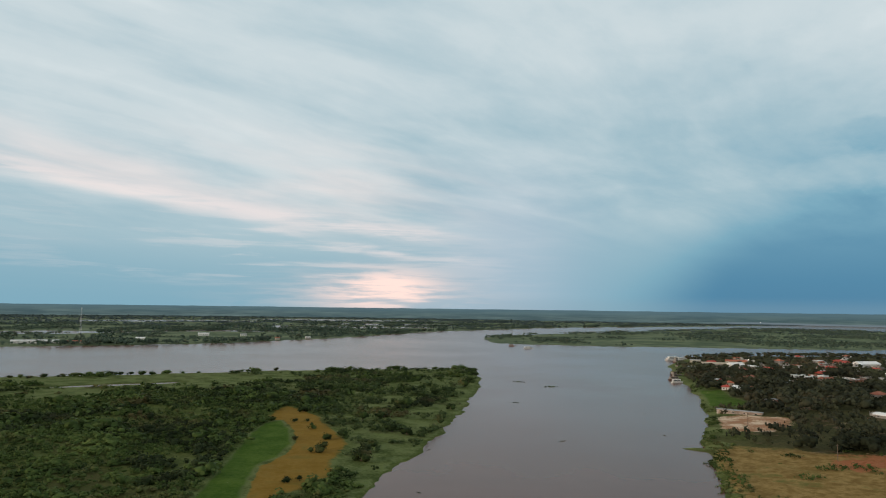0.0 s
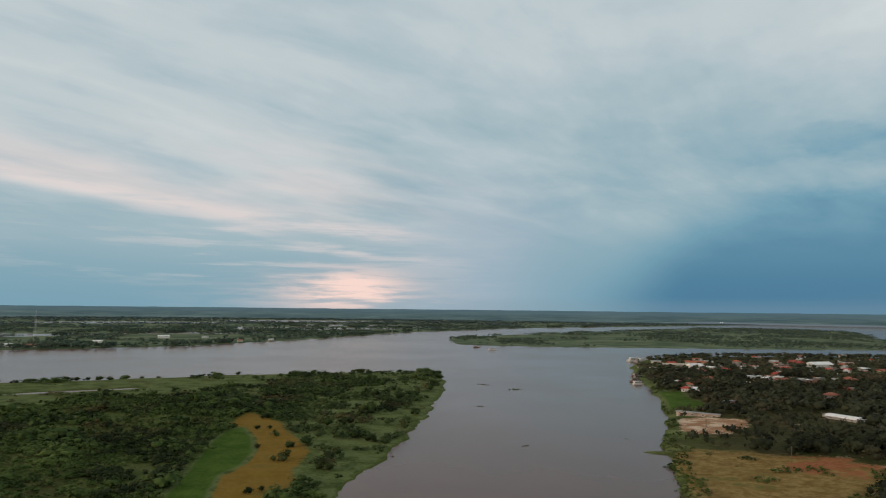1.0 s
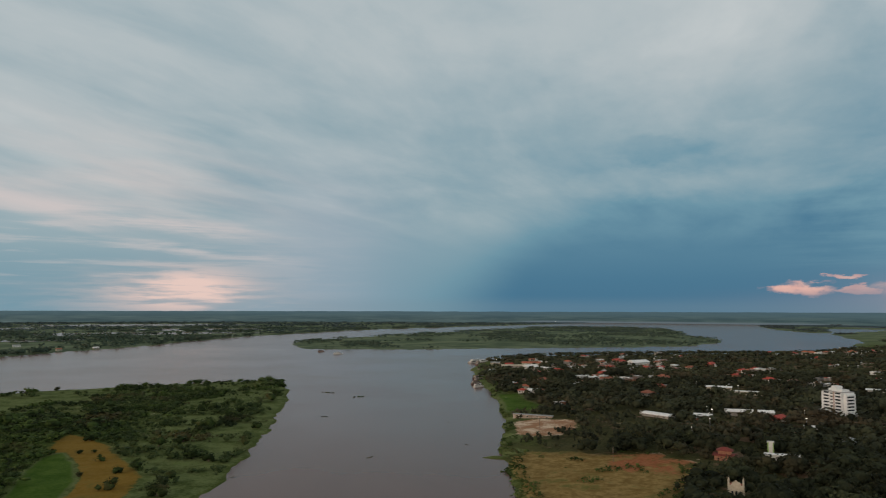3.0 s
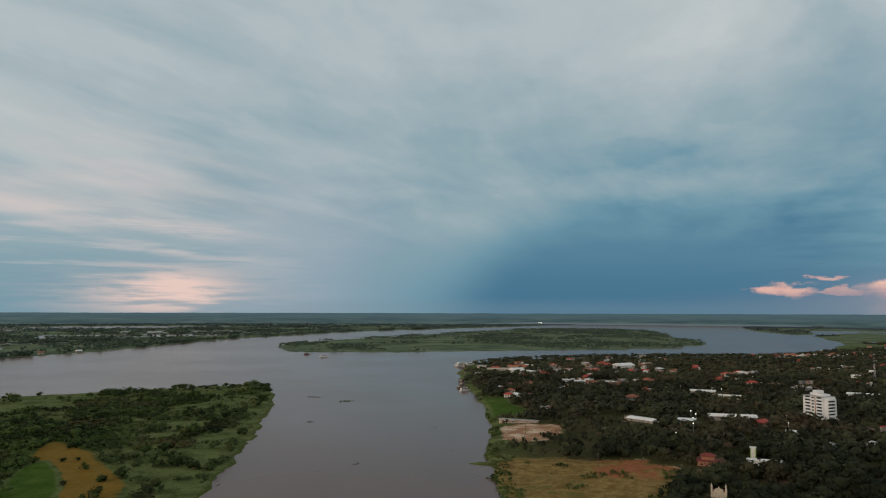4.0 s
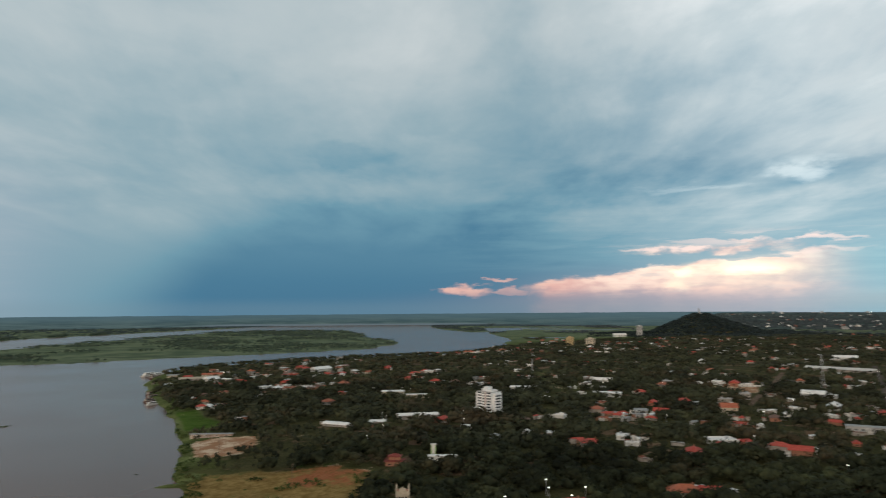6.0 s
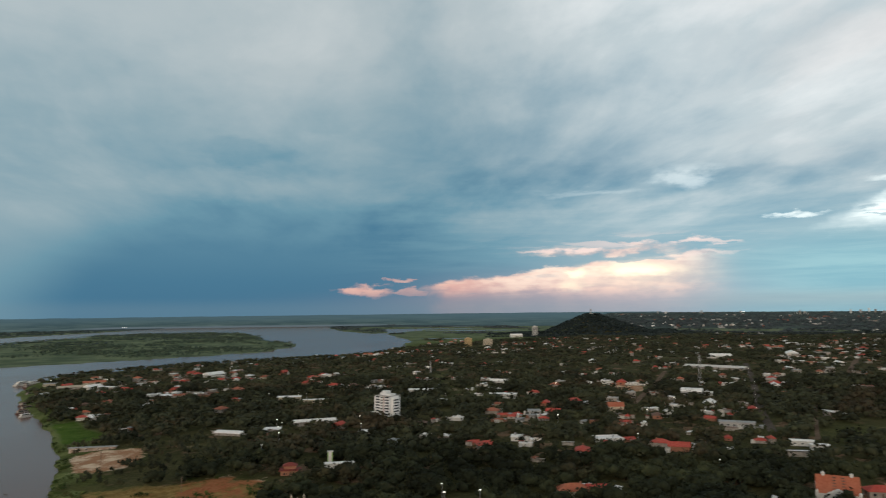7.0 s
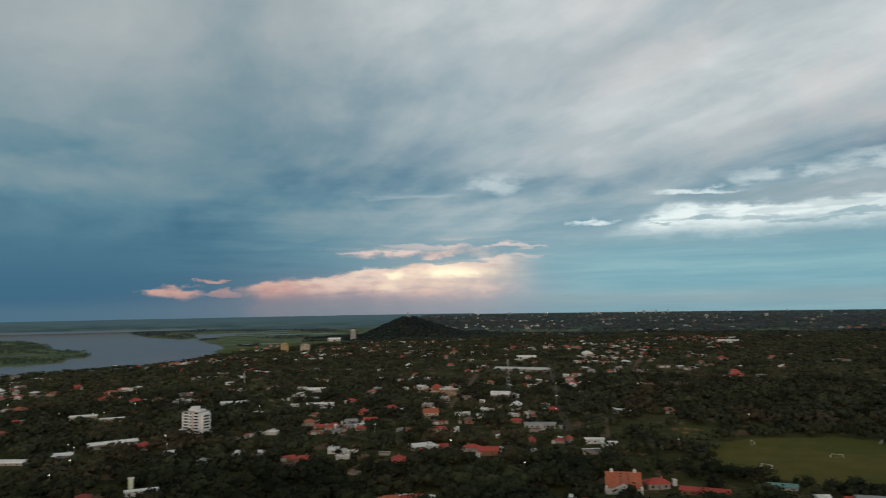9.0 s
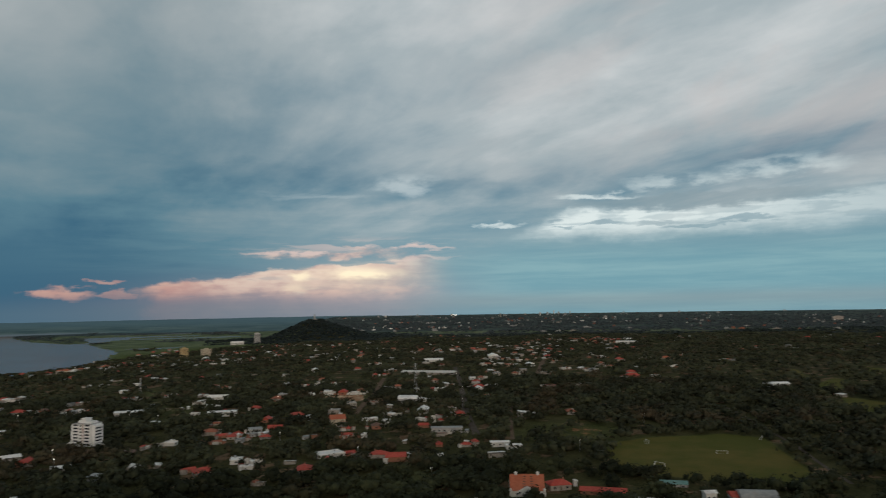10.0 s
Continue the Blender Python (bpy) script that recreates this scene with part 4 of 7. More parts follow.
def build_road(name, line, w, mat, label):
    pts = []
    for (ax, ay), (bx, by) in zip(line, line[1:]):
        n = int(math.hypot(bx - ax, by - ay) / 6)
        pts += [(ax + (bx - ax) * k / n, ay + (by - ay) * k / n) for k in range(n)]
    pts = np.array(pts + [line[-1]], float)
    for _ in range(6):
        pts[1:-1] = (pts[:-2] + 2 * pts[1:-1] + pts[2:]) / 4
    t = np.gradient(pts, axis=0)
    t /= np.linalg.norm(t, axis=1)[:, None]
    side = np.stack([t[:, 1], -t[:, 0]], -1)
    rows = []
    for k in (-0.5, -0.17, 0.17, 0.5):
        p = pts + side * w * k
        rows.append(np.column_stack([p, height(p[:, 0], p[:, 1])]))
    top = np.max([r[:, 2] for r in rows], axis=0) + 0.12
    for r in rows:
        r[:, 2] = top
    low = [rows[0] - (0, 0, 1.5), *rows, rows[-1] - (0, 0, 1.5)]
    n, m = len(pts), len(low)
    faces = [(j * n + i, (j + 1) * n + i, (j + 1) * n + i + 1, j * n + i + 1) for j in range(m - 1) for i in range(n - 1)]
    ob = new(name, mesh_from(name, np.concatenate(low), faces, [mat]))
    tagged(ob, label, "road", kind="structure")


for r in ROADS:
    build_road(*r)


# ---------------------------------------------------------------- landmark buildings
def apartment_block(x, y, turn):
    ob = thing("apartment_building", x, y, turn, "white seven-storey apartment block with rounded balconies among trees", "building", clear=20)
    floor_h, n = 2.85, 7
    hgt = n * floor_h
    bm = bmesh.new()
    box(bm, -10, 10, -8, 8, -1, hgt)
    box(bm, -14, -10, -5, 6, -1, hgt - 1.2)
    box(bm, 10, 13, -5, 6, -1, hgt - 1.2)
    part("wall", bm, M_PLASTER, ob)
    bm = bmesh.new()
    box(bm, -10.3, 10.3, -8.3, 8.3, hgt, hgt + 0.5)
    part("roof", bm, M_GREY, ob)
    bm = bmesh.new()
    box(bm, -4.5, 1.5, -3, 4, hgt + 0.5, hgt + 5.0)
    box(bm, -8.5, -4.5, -2, 3, hgt + 0.5, hgt + 2.6)
    box(bm, 3, 8.5, -5, 4, hgt + 0.5, hgt + 2.4)
    part("penthouse", bm, M_PLASTER, ob, "white stepped penthouse and lift tower")
    bm = bmesh.new()
    box(bm, 1.9, 2.6, -8.35, -7.9, 1.0, hgt + 0.4)
    part("stripe", bm, M_BRICK, ob, "brick red vertical stripe")
    bm = bmesh.new()
    box(bm, -18, -14.0, -6, 7, -1, 2.6)
    part("annex", bm, M_PLASTER, ob)
    bm = bmesh.new()
    box(bm, 13.0, 17, -5, 7, -1, 2.4)
    part("annex", bm, M_PLASTER, ob)
    arc = [(math.cos(a), math.sin(a)) for a in np.linspace(0, math.pi, 7)]
    for s in range(n):
        z = s * floor_h
        for cx, face in ((-6.0, 0), (6.5, 0), (0.0, 1), (0.0, 2)):
            bm = bmesh.new()
            w = 3.2 if not face else 4.6
            ring = [(cx + w * c, -8 - 1.5 * q) for c, q in arc]
            if face == 1:
                ring = [(-14 - 1.2 * q, w * c) for c, q in arc]
            if face == 2:
                ring = [(13 + 1.2 * q, -w * c) for c, q in arc]
            zz = z + 0.2
            solid(bm, [[(p, q, zz) for p, q in ring], [(p, q, zz + 1.15) for p, q in ring]])
            part("balcony", bm, M_PLASTER, ob)
            bm = bmesh.new()
            if not face:
                box(bm, cx - 2.7, cx + 2.7, -8.05, -7.9, z + 1.4, z + 2.75)
            elif face == 1:
                box(bm, -14.05, -13.9, -4.0, 4.0, z + 1.4, z + 2.7)
            else:
                box(bm, 12.9, 13.05, -4.0, 4.0, z + 1.4, z + 2.7)
            if s < n - 1 or not face:
                part("window", bm, M_GLASS, ob)
            else:
                bm.free()
        bm = bmesh.new()
        box(bm, -1.6, 0.8, -8.05, -7.9, z + 1.0, z + 2.3)
        part("window", bm, M_GLASS, ob)
    return ob


apartment_block(463, 463, -86).scale = (0.88, 0.88, 0.9)


def block(name, x, y, turn, w, d, storeys, wall, label, crown_mat=None, clear=0):
    """Plain storeyed building with a window for each bay."""
    ob = thing(name, x, y, turn, label, "building", clear=clear or w * 0.7)
    h = storeys * 3.0
    bm = bmesh.new()
    box(bm, -w / 2, w / 2, -d / 2, d / 2, -1, h)
    part("wall", bm, wall, ob)
    bm = bmesh.new()
    box(bm, -w / 2 - 0.3, w / 2 + 0.3, -d / 2 - 0.3, d / 2 + 0.3, h, h + 0.6)
    box(bm, -w / 5, w / 5, -d / 4, d / 4, h + 0.6, h + 3.2)
    part("roof", bm, crown_mat or wall, ob)
    bays = max(2, int(w / 4.5))
    for s in range(storeys):
        for b in range(bays):
            cx = (b + 0.5) * w / bays - w / 2
            bm = bmesh.new()
            box(bm, cx - 1.1, cx + 1.1, -d / 2 - 0.05, -d / 2 + 0.1, s * 3.0 + 0.9, s * 3.0 + 2.3)
            part("window", bm, M_GLASS, ob)
    return ob


block("apartment_building", 1496, 1200, -50, 20, 14, 7, M_OCHRE, "ochre apartment block standing above the trees by the marsh")
block("apartment_building", 1480, 1120, -50, 24, 16, 6, M_CREAM, "cream apartment block beside the ochre one")
block("tower_block", 2164, 1424, -56, 20, 18, 12, M_GREY, "tall grey tower block with a white crown near the hill", M_WHITE)


def hall(name, x, y, turn, w, d, h, rise, wall, roof, label, ribs=0, arched=False, clear=0, openings=6):
    """Long hall: walls, gabled or arched roof, roof ribs, windows along the front."""
    ob = thing(name, x, y, turn, label, "building", clear=clear or 0)
    for k in np.arange(-w / 2, w / 2 + 1, max(d * 0.7, 4)):
        c, s = math.cos(radians(turn)), math.sin(radians(turn))
        px, py = x + k * c, y + k * s
        r = math.hypot(px, py)
        FOOTPRINTS.append((px, py, d * 0.6 + 3))
        FOOTPRINTS.append((px - px / r * (d * 0.6 + 3), py - py / r * (d * 0.6 + 3), d * 0.45 + 2.5))
    bm = bmesh.new()
    box(bm, -w / 2, w / 2, -d / 2, d / 2, -1.2, h)
    part("wall", bm, wall, ob)
    bm = bmesh.new()
    if arched:
        prof = [(math.cos(a) * (d / 2 + 0.5), h + math.sin(a) * rise) for a in np.linspace(0, math.pi, 9)]
        solid(bm, [[(-w / 2 - 0.5, p, q) for p, q in prof], [(w / 2 + 0.5, p, q) for p, q in prof]])
    else:
        hip_roof(bm, w, d, h, rise, 0.6, True)
    part("roof", bm, roof, ob)
    for k in range(ribs):
        bm = bmesh.new()
        cx = (k + 0.5) * w / ribs - w / 2
        for sgn in (-1, 1):
            beam(bm, (cx, sgn * (d / 2 + 0.5), h + 0.3), (cx, 0, h + rise + 0.1), 0.35)
        part("rib", bm, roof, ob)
    for k in range(openings):
        bm = bmesh.new()
        cx = (k + 0.5) * w / openings - w / 2
        box(bm, cx - 0.7, cx + 0.7, -d / 2 - 0.05, -d / 2 + 0.1, h * 0.4, h * 0.66)
        part("window", bm, M_GLASS, ob)
    return ob


hall("warehouse", 391, 480, -29, 36, 9, 3.4, 1.8, M_DULL_PLASTER, M_SHEET, "long white shed with a pale sheet-metal roof", 8)
hall("hall", 318, 496, -66, 24, 9, 2.0, 1.6, M_DULL_PLASTER, M_SHEET, "low hall with a curved pale roof", 0, True, 0, 3)
hall("warehouse", 1000, 350, -88, 82, 22, 3.2, 2.4, M_DULL_PLASTER, M_WHITE, "very long white warehouse with a pale roof", 10)
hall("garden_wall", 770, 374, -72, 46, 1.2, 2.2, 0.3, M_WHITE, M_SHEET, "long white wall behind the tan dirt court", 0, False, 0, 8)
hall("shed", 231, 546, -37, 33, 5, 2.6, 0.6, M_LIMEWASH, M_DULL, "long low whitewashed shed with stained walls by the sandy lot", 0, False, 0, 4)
hall("dock_hall", 386, 985, -14, 38, 13, 2.8, 2.0, M_DULL_PLASTER, M_CREAM, "white port hall with a broad pale roof near the docks", 6)
hall("dock_hall", 422, 1006, -20, 28, 12, 3.0, 2.2, M_CREAM, M_ORANGE, "port building with an orange tile roof near the docks")
hall("dock_shed", 392, 1078, -20, 20, 8, 3.0, 1.5, M_CREAM, M_DULL, "pale riverside shed at the port")
hall("dock_shed", 405, 928, -60, 24, 8, 2.6, 1.2, M_DULL_PLASTER, M_SHEET, "white sheet-roofed shed behind the port")
hall("riverside_shed", 300, 784, -20, 17, 6, 3.0, 1.0, M_WHITE, M_SHEET, "small white roofed shed above the riverbank")
hall("market_hall", 594, 539, -50, 30, 15, 4.5, 1.0, M_WHITE, M_SHEET, "white flat hall surrounded by trees", 4)
hall("club_hall", 610, 436, -60, 28, 13, 4.5, 0.8, M_WHITE, M_SHEET, "white hall with a nearly flat roof", 3)
hall("club_building", 470, 622, -40, 24, 11, 5.0, 1.2, M_CREAM, M_SHEET, "cream building lit by lamps among trees")
hall("club_building", 477, 586, -40, 26, 6, 3.5, 0.8, M_CREAM, M_SHEET, "long low cream building lit by lamps")
hall("gym_hall", 722, 275, -75, 20, 16, 5.0, 3.0, M_GREY, M_SHEET, "white domed sports hall", 0, True)
hall("long_roof", 418, 33, -86, 26, 8, 2.0, 1.8, M_BRICK, M_REDROOF, "long low building with a red metal roof", 0)
hall("pavilion", 444, -6, -85, 15, 8, 1.8, 1.5, M_GREY, M_TEAL, "field pavilion with a teal metal roof", 0, False, 0, 3)
hall("sports_hall", 424, -50, -80, 19, 12, 2.2, 3.6, M_GREY, M_DULL, "hall with an arched grey roof beside the field", 0, True, 0, 4)
hall("lean_to", 425, -39, -80, 6, 11, 2.4, 2.0, M_GREY, M_REDROOF, "small red-roofed annex of the arched hall", 0, False, 0, 2)
hall("stand", 406, 6, -88, 18, 3, 2.2, 0.4, M_WHITE, M_SHEET, "low white wall and roof beside trees", 0, False, 0, 3)
hall("white_building", 416, -25, -70, 6, 6, 5.5, 1.2, M_WHITE, M_SHEET, "small white two-storey building", 0, False, 0, 2)
hall("hangar", 1800, 116, -88, 46, 18, 6.0, 2.0, M_WHITE, M_SHEET, "distant white hangar roof", 0)
hall("grandstand", 2110, 1470, -40, 44, 14, 8.0, 5.0, M_WHITE, M_SHEET, "white sloping grandstand roof near the hill", 0, False, 0, 4)
hall("villa", 895, -120, -70, 20, 12, 6.0, 2.0, M_WHITE, M_SHEET, "white villa alone among trees", 0)
hall("gallery", 568, 179, -70, 26, 9, 4.5, 0.6, M_GREY, M_DULL, "grey flat-roofed building beside the street", 0)
hall("shop", 526, 122, -70, 14, 7, 3.5, 0.8, M_WHITE, M_SHEET, "small white shop roof near red earth", 0, False, 0, 3)
hall("shop", 517, 109, -70, 11, 6, 3.5, 0.8, M_WHITE, M_SHEET, "small white roof beside the other shop", 0, False, 0, 3)


hall("farm_building", -590, 1738, 15, 26, 9, 5.5, 2.0, M_WHITE, M_SHEET, "white farm building on the far bank", 0, False, 0, 5)
hall("farm_building", -500, 1770, 25, 15, 8, 4.0, 1.6, M_WHITE, M_DULL, "small white building on the far bank", 0, False, 0, 3)
hall("farm_building", -640, 1490, 10, 18, 9, 5.0, 2.0, M_WHITE, M_SHEET, "white building among trees on the far bank", 0, False, 0, 3)
hall("long_warehouse", -770, 1330, 20, 80, 12, 5.0, 1.6, M_WHITE, M_SHEET, "long pale warehouse roofs on the far bank", 8, False, 0, 9)
hall("long_warehouse", -700, 1352, 20, 46, 12, 4.0, 1.6, M_CREAM, M_TILE, "long tile-roofed warehouse on the far bank", 6, False, 0, 6)
hall("cottage", -318, 1668, 30, 11, 7, 3.5, 1.8, M_DULL_PLASTER, M_SHEET, "white riverside cottage on the far bank", 0, False, 0, 2)
hall("cottage", -376, 1606, 30, 10, 7, 4.0, 2.0, M_CREAM, M_TILE, "small riverside cottage on the far bank", 0, False, 0, 2)


def school(x, y, turn):
    ob = thing("school", x, y, turn, "white school under a broad orange gabled roof with turrets", "building", clear=15)
    w, d, h, rise = 19.5, 21.0, 3.4, 8.0
    bm = bmesh.new()
    box(bm, -w / 2, w / 2, -d / 2, d / 2, -1, h)
    part("wall", bm, M_WHITE, ob)
    bm = bmesh.new()
    hip_roof(bm, w, d, h, rise, 0.4, True)
    part("roof", bm, M_ORANGE, ob)
    bm = bmesh.new()
    prof = [(-5.5, 0.0), (5.5, 0.0), (5.5, h + 0.2), (0.0, h + 2.4), (-5.5, h + 0.2)]
    solid(bm, [[(p, -d / 2 - 1.0, q) for p, q in prof], [(p, -d / 2 + 2.5, q) for p, q in prof]])
    part("gable", bm, M_WHITE, ob, "low white entrance gable")
    for sx in (-1, 1):
        for sy in (-1, 1):
            bm = bmesh.new()
            box(bm, sx * w / 2 - 0.7, sx * w / 2 + 0.7, sy * d / 2 - 0.7, sy * d / 2 + 0.7, 0, h + 1.0)
            tube(bm, 0.9, 0.1, h + 1.0, h + 2.0, 8, sx * w / 2, sy * d / 2)
            part("turret", bm, M_WHITE, ob)
    for k in range(5):
        for q in (-1, 1):
            bm = bmesh.new()
            cx, cy = q * (2.4 - 0.1 * k) + 0.5, -8.0 + k * 1.6
            z = h + rise * (1 - abs(cy) / (d / 2))
            box(bm, cx - 0.8, cx + 0.8, cy - 0.35, cy + 0.35, z - 0.5, z + 0.45)
            part("dormer", bm, M_BROWN, ob, "small dark roof dormer")
    for q in (-1, 1):
        bm = bmesh.new()
        tube(bm, 0.9, 0.9, h + rise - 0.6, h + rise + 1.0, 12, q * 6.5, 0)
        tube(bm, 1.1, 0.2, h + rise + 1.0, h + rise + 1.8, 12, q * 6.5, 0)
        part("cupola", bm, M_WHITE, ob)
    add_openings(ob, w, d, h, 3.4, 1)
    return ob


school(412, 77, -76).scale = (1.0, 1.0, 0.9)
house(423, 60, -60, RED_HIP)
house(334, 188, -50, BIG_TILE)
house(343, 178, -50, RED_GABLE)
house(272, 212, -45, RED_HIP)


def manor(x, y, turn):
    """Cream building with a crested gable and pinnacles."""
    ob = thing("mansion", x, y, turn, "cream mansion with a crested gable and pinnacles among trees", "building", clear=9)
    bm = bmesh.new()
    box(bm, -5, 5, -5, 5, -1, 9)
    part("wall", bm, M_CREAM, ob)
    bm = bmesh.new()
    prof = [(-5.2, 9), (5.2, 9), (5.2, 10.2), (3.2, 10.4), (2.6, 12.2), (0.8, 12.6), (0.0, 13.8), (-0.8, 12.6), (-2.6, 12.2), (-3.2, 10.4), (-5.2, 10.2)]
    solid(bm, [[(p, -5.3, q) for p, q in prof], [(p, -4.6, q) for p, q in prof]])
    part("gable", bm, M_CREAM, ob, "curved crested gable")
    bm = bmesh.new()
    hip_roof(bm, 10, 9.4, 9, 3.0, 0.2)
    part("roof", bm, M_TILE, ob)
    for px, py in ((-5, -5), (5, -5), (-5, 5), (5, 5)):
        bm = bmesh.new()
        tube(bm, 0.7, 0.7, 0, 11.5, 8, px, py)
        tube(bm, 0.8, 0.05, 11.5, 14.0, 8, px, py)
        part("pinnacle", bm, M_CREAM, ob)
    for px in (-2.6, 0.0, 2.6):
        bm = bmesh.new()
        prof = [(px + 0.7 * c, 6.0 + 0.9 * q) for c, q in ((math.cos(a), math.sin(a)) for a in np.linspace(0, math.pi, 7))] + [(px - 0.7, 3.4), (px + 0.7, 3.4)]
        solid(bm, [[(p, -5.36, q) for p, q in prof], [(p, -5.0, q) for p, q in prof]])
        part("arched_window", bm, M_GLASS, ob)
    return ob


manor(216, 274, -38).scale = (0.62, 0.62, 0.72)


def pagoda_house(x, y, turn):
    ob = thing("villa", x, y, turn, "dark red villa with a two-tier tiled roof", "house", clear=9)
    FOOTPRINTS.append((x - x * 0.015, y - y * 0.015, 8))
    for w, z0, z1, nm in ((14.0, -1.0, 4.0, "lower_wall"), (9.0, 4.0, 7.4, "upper_wall")):
        bm = bmesh.new()
        box(bm, -w / 2, w / 2, -w * 0.36, w * 0.36, z0, z1)
        part(nm, bm, M_BRICK, ob)
    bm = bmesh.new()
    hip_roof(bm, 15, 11, 4.0, 1.6, 0.8)
    part("lower_roof", bm, M_DARKRED, ob)
    bm = bmesh.new()
    hip_roof(bm, 9.5, 7, 7.4, 2.4, 0.9)
    part("upper_roof", bm, M_DARKRED, ob)
    add_openings(ob, 14, 10.1, 4, 3.0, 1)
    return ob


pagoda_house(266, 347, -40).scale = (0.8, 0.8, 0.75)


def lime_tower(x, y, turn):
    ob = thing("stair_tower", x, y, turn, "narrow white and lime green tower house", "building", clear=4)
    bm = bmesh.new()
    box(bm, -2.5, 2.5, -2.5, 2.5, -1, 10)
    part("wall", bm, M_LIME, ob)
    bm = bmesh.new()
    box(bm, -2.9, 2.9, -2.9, 2.9, 10, 10.5)
    part("roof", bm, M_WHITE, ob)
    bm = bmesh.new()
    box(bm, -1.6, 1.6, -2.6, -2.4, 0, 10)
    part("panel", bm, M_WHITE, ob, "white vertical wall panel")
    return ob


lime_tower(300, 350, -40).scale = (0.66, 0.66, 0.8)
hall("low_building", 296, 336, -40, 18, 5, 3.2, 0.6, M_WHITE, M_SHEET, "low white building beside the lime tower", 0, False, 0, 4)
house(286, 706, -20, (9, 7, 1, "hip", M_WHITE, M_REDROOF, "small white riverside house with a red roof"))
house(296, 698, -35, WHITE_SHED)
house(293, 716, -10, (8, 6, 2, "hip", M_CREAM, M_ORANGE, "narrow two-storey riverside house with an orange roof"))
house(399, 297, -40, RED_HIP)
house(403, 312, -30, RED_GABLE, 0.66)
house(465, 236, -40, (19, 13, 1, "flat", M_WHITE, M_SHEET, "large white flat-roofed building"))
house(473, 224, -40, RED_GABLE, 0.66)
house(584, 291, -55, (13, 12, 2, "gable", M_CREAM, M_ORANGE, "two-storey house with an orange gable and white walls"))
house(613, 351, -55, RED_HIP)
house(511, 363, -45, RED_GABLE, 0.66)
house(521, 356, -20, RED_HIP, 0.66)
house(487, 351, -50, TILE_GABLE, 0.66)
house(514, 323, -50, RED_HIP, 0.66)
house(537, 348, -50, GREY_SHED)
house(677, 322, -60, TALL_FLAT)
house(988, 50, -75, (17, 10, 1, "hip", M_BRICK, M_REDROOF, "broad brick house with a red roof between trees"))
house(845, 228, -70, RED_HIP)
house(858, 236, -70, TALL_FLAT)
house(852, 214, -70, WHITE_SHED)
house(1274, 12, -80, BIG_TILE)
house(383, 404, -45, WHITE_SHED)
house(346, 478, -45, WHITE_SHED)

# houses that stand out between the trees, from the river side inland
house(377, 97, None, GREY_SHED, 0.6)
house(385, 243, None, WHITE_SHED, 0.45)
house(464, 183, None, RED_GABLE, 1.13)
house(491, 116, None, WHITE_SHED, 0.97)
house(481, 155, None, WHITE_FLAT, 0.49)
house(421, 278, None, WHITE_FLAT, 0.45)
house(471, 199, None, RED_HIP, 0.91)
house(439, 254, None, WHITE_SHED, 0.62)
house(435, 283, None, GREY_SHED, 0.45)
house(519, 147, None, RED_HIP, 0.61)
house(516, 168, None, RED_GABLE, 0.61)
house(400, 358, None, WHITE_SHED, 0.52)
house(411, 345, None, WHITE_SHED, 0.65)
house(530, 143, None, RED_HIP, 0.55)
house(520, 198, None, WHITE_SHED, 0.45)
house(314, 511, None, WHITE_SHED, 0.45)
house(557, 178, None, WHITE_SHED, 0.51)
house(535, 244, None, BROWN_HIP, 0.52)
house(533, 256, None, RED_GABLE, 0.71)
house(571, 163, None, GREY_SHED, 0.7)
house(519, 287, None, GREY_SHED, 0.67)
house(496, 335, None, GREY_SHED, 0.85)
house(459, 398, None, WHITE_FLAT, 0.45)
house(474, 387, None, WHITE_FLAT, 0.88)
house(507, 351, None, RED_HIP, 0.74)
house(560, 268, None, RED_HIP, 0.45)
house(586, 206, None, RED_GABLE, 0.78)
house(522, 339, None, GREY_SHED, 0.75)
house(527, 331, None, WHITE_SHED, 0.75)
house(518, 381, None, TILE_HIP, 1.09)
house(614, 200, None, RED_HIP, 0.45)
house(282, 599, None, WHITE_FLAT, 0.45)
house(603, 250, None, WHITE_FLAT, 0.82)
house(620, 219, None, WHITE_FLAT, 0.45)
house(633, 208, None, GREY_SHED, 0.59)
house(611, 268, None, WHITE_SHED, 0.67)
house(649, 192, None, RED_GABLE, 0.93)
house(637, 259, None, WHITE_FLAT, 0.91)
house(559, 403, None, TILE_GABLE, 0.78)
house(586, 368, None, RED_GABLE, 0.99)
house(682, 208, None, WHITE_SHED, 0.45)
house(384, 619, None, TILE_HIP, 1.09)
house(687, 282, None, WHITE_SHED, 0.74)
house(610, 471, None, WHITE_FLAT, 0.73)
house(632, 441, None, WHITE_SHED, 0.64)
house(650, 422, None, RED_HIP, 0.83)
house(713, 312, None, WHITE_SHED, 0.77)
house(769, 198, None, GREY_SHED, 0.7)
house(437, 679, None, RED_GABLE, 0.69)
house(637, 507, None, WHITE_SHED, 0.45)
house(656, 487, None, WHITE_FLAT, 0.87)
house(658, 477, None, WHITE_FLAT, 0.71)
house(712, 434, None, TILE_HIP, 1.17)
house(519, 671, None, WHITE_FLAT, 0.45)
house(839, -173, None, WHITE_SHED, 0.8)
house(436, 746, None, BROWN_HIP, 0.69)
house(448, 749, None, BROWN_HIP, 0.89)
house(585, 616, None, WHITE_SHED, 0.72)
house(592, 614, None, GREY_SHED, 0.90)
house(602, 600, None, TILE_HIP, 0.82)
house(679, 516, None, WHITE_SHED, 1.01)
house(413, 769, None, TILE_HIP, 0.68)
house(419, 760, None, TILE_GABLE, 0.93)
house(429, 761, None, BROWN_HIP, 0.72)
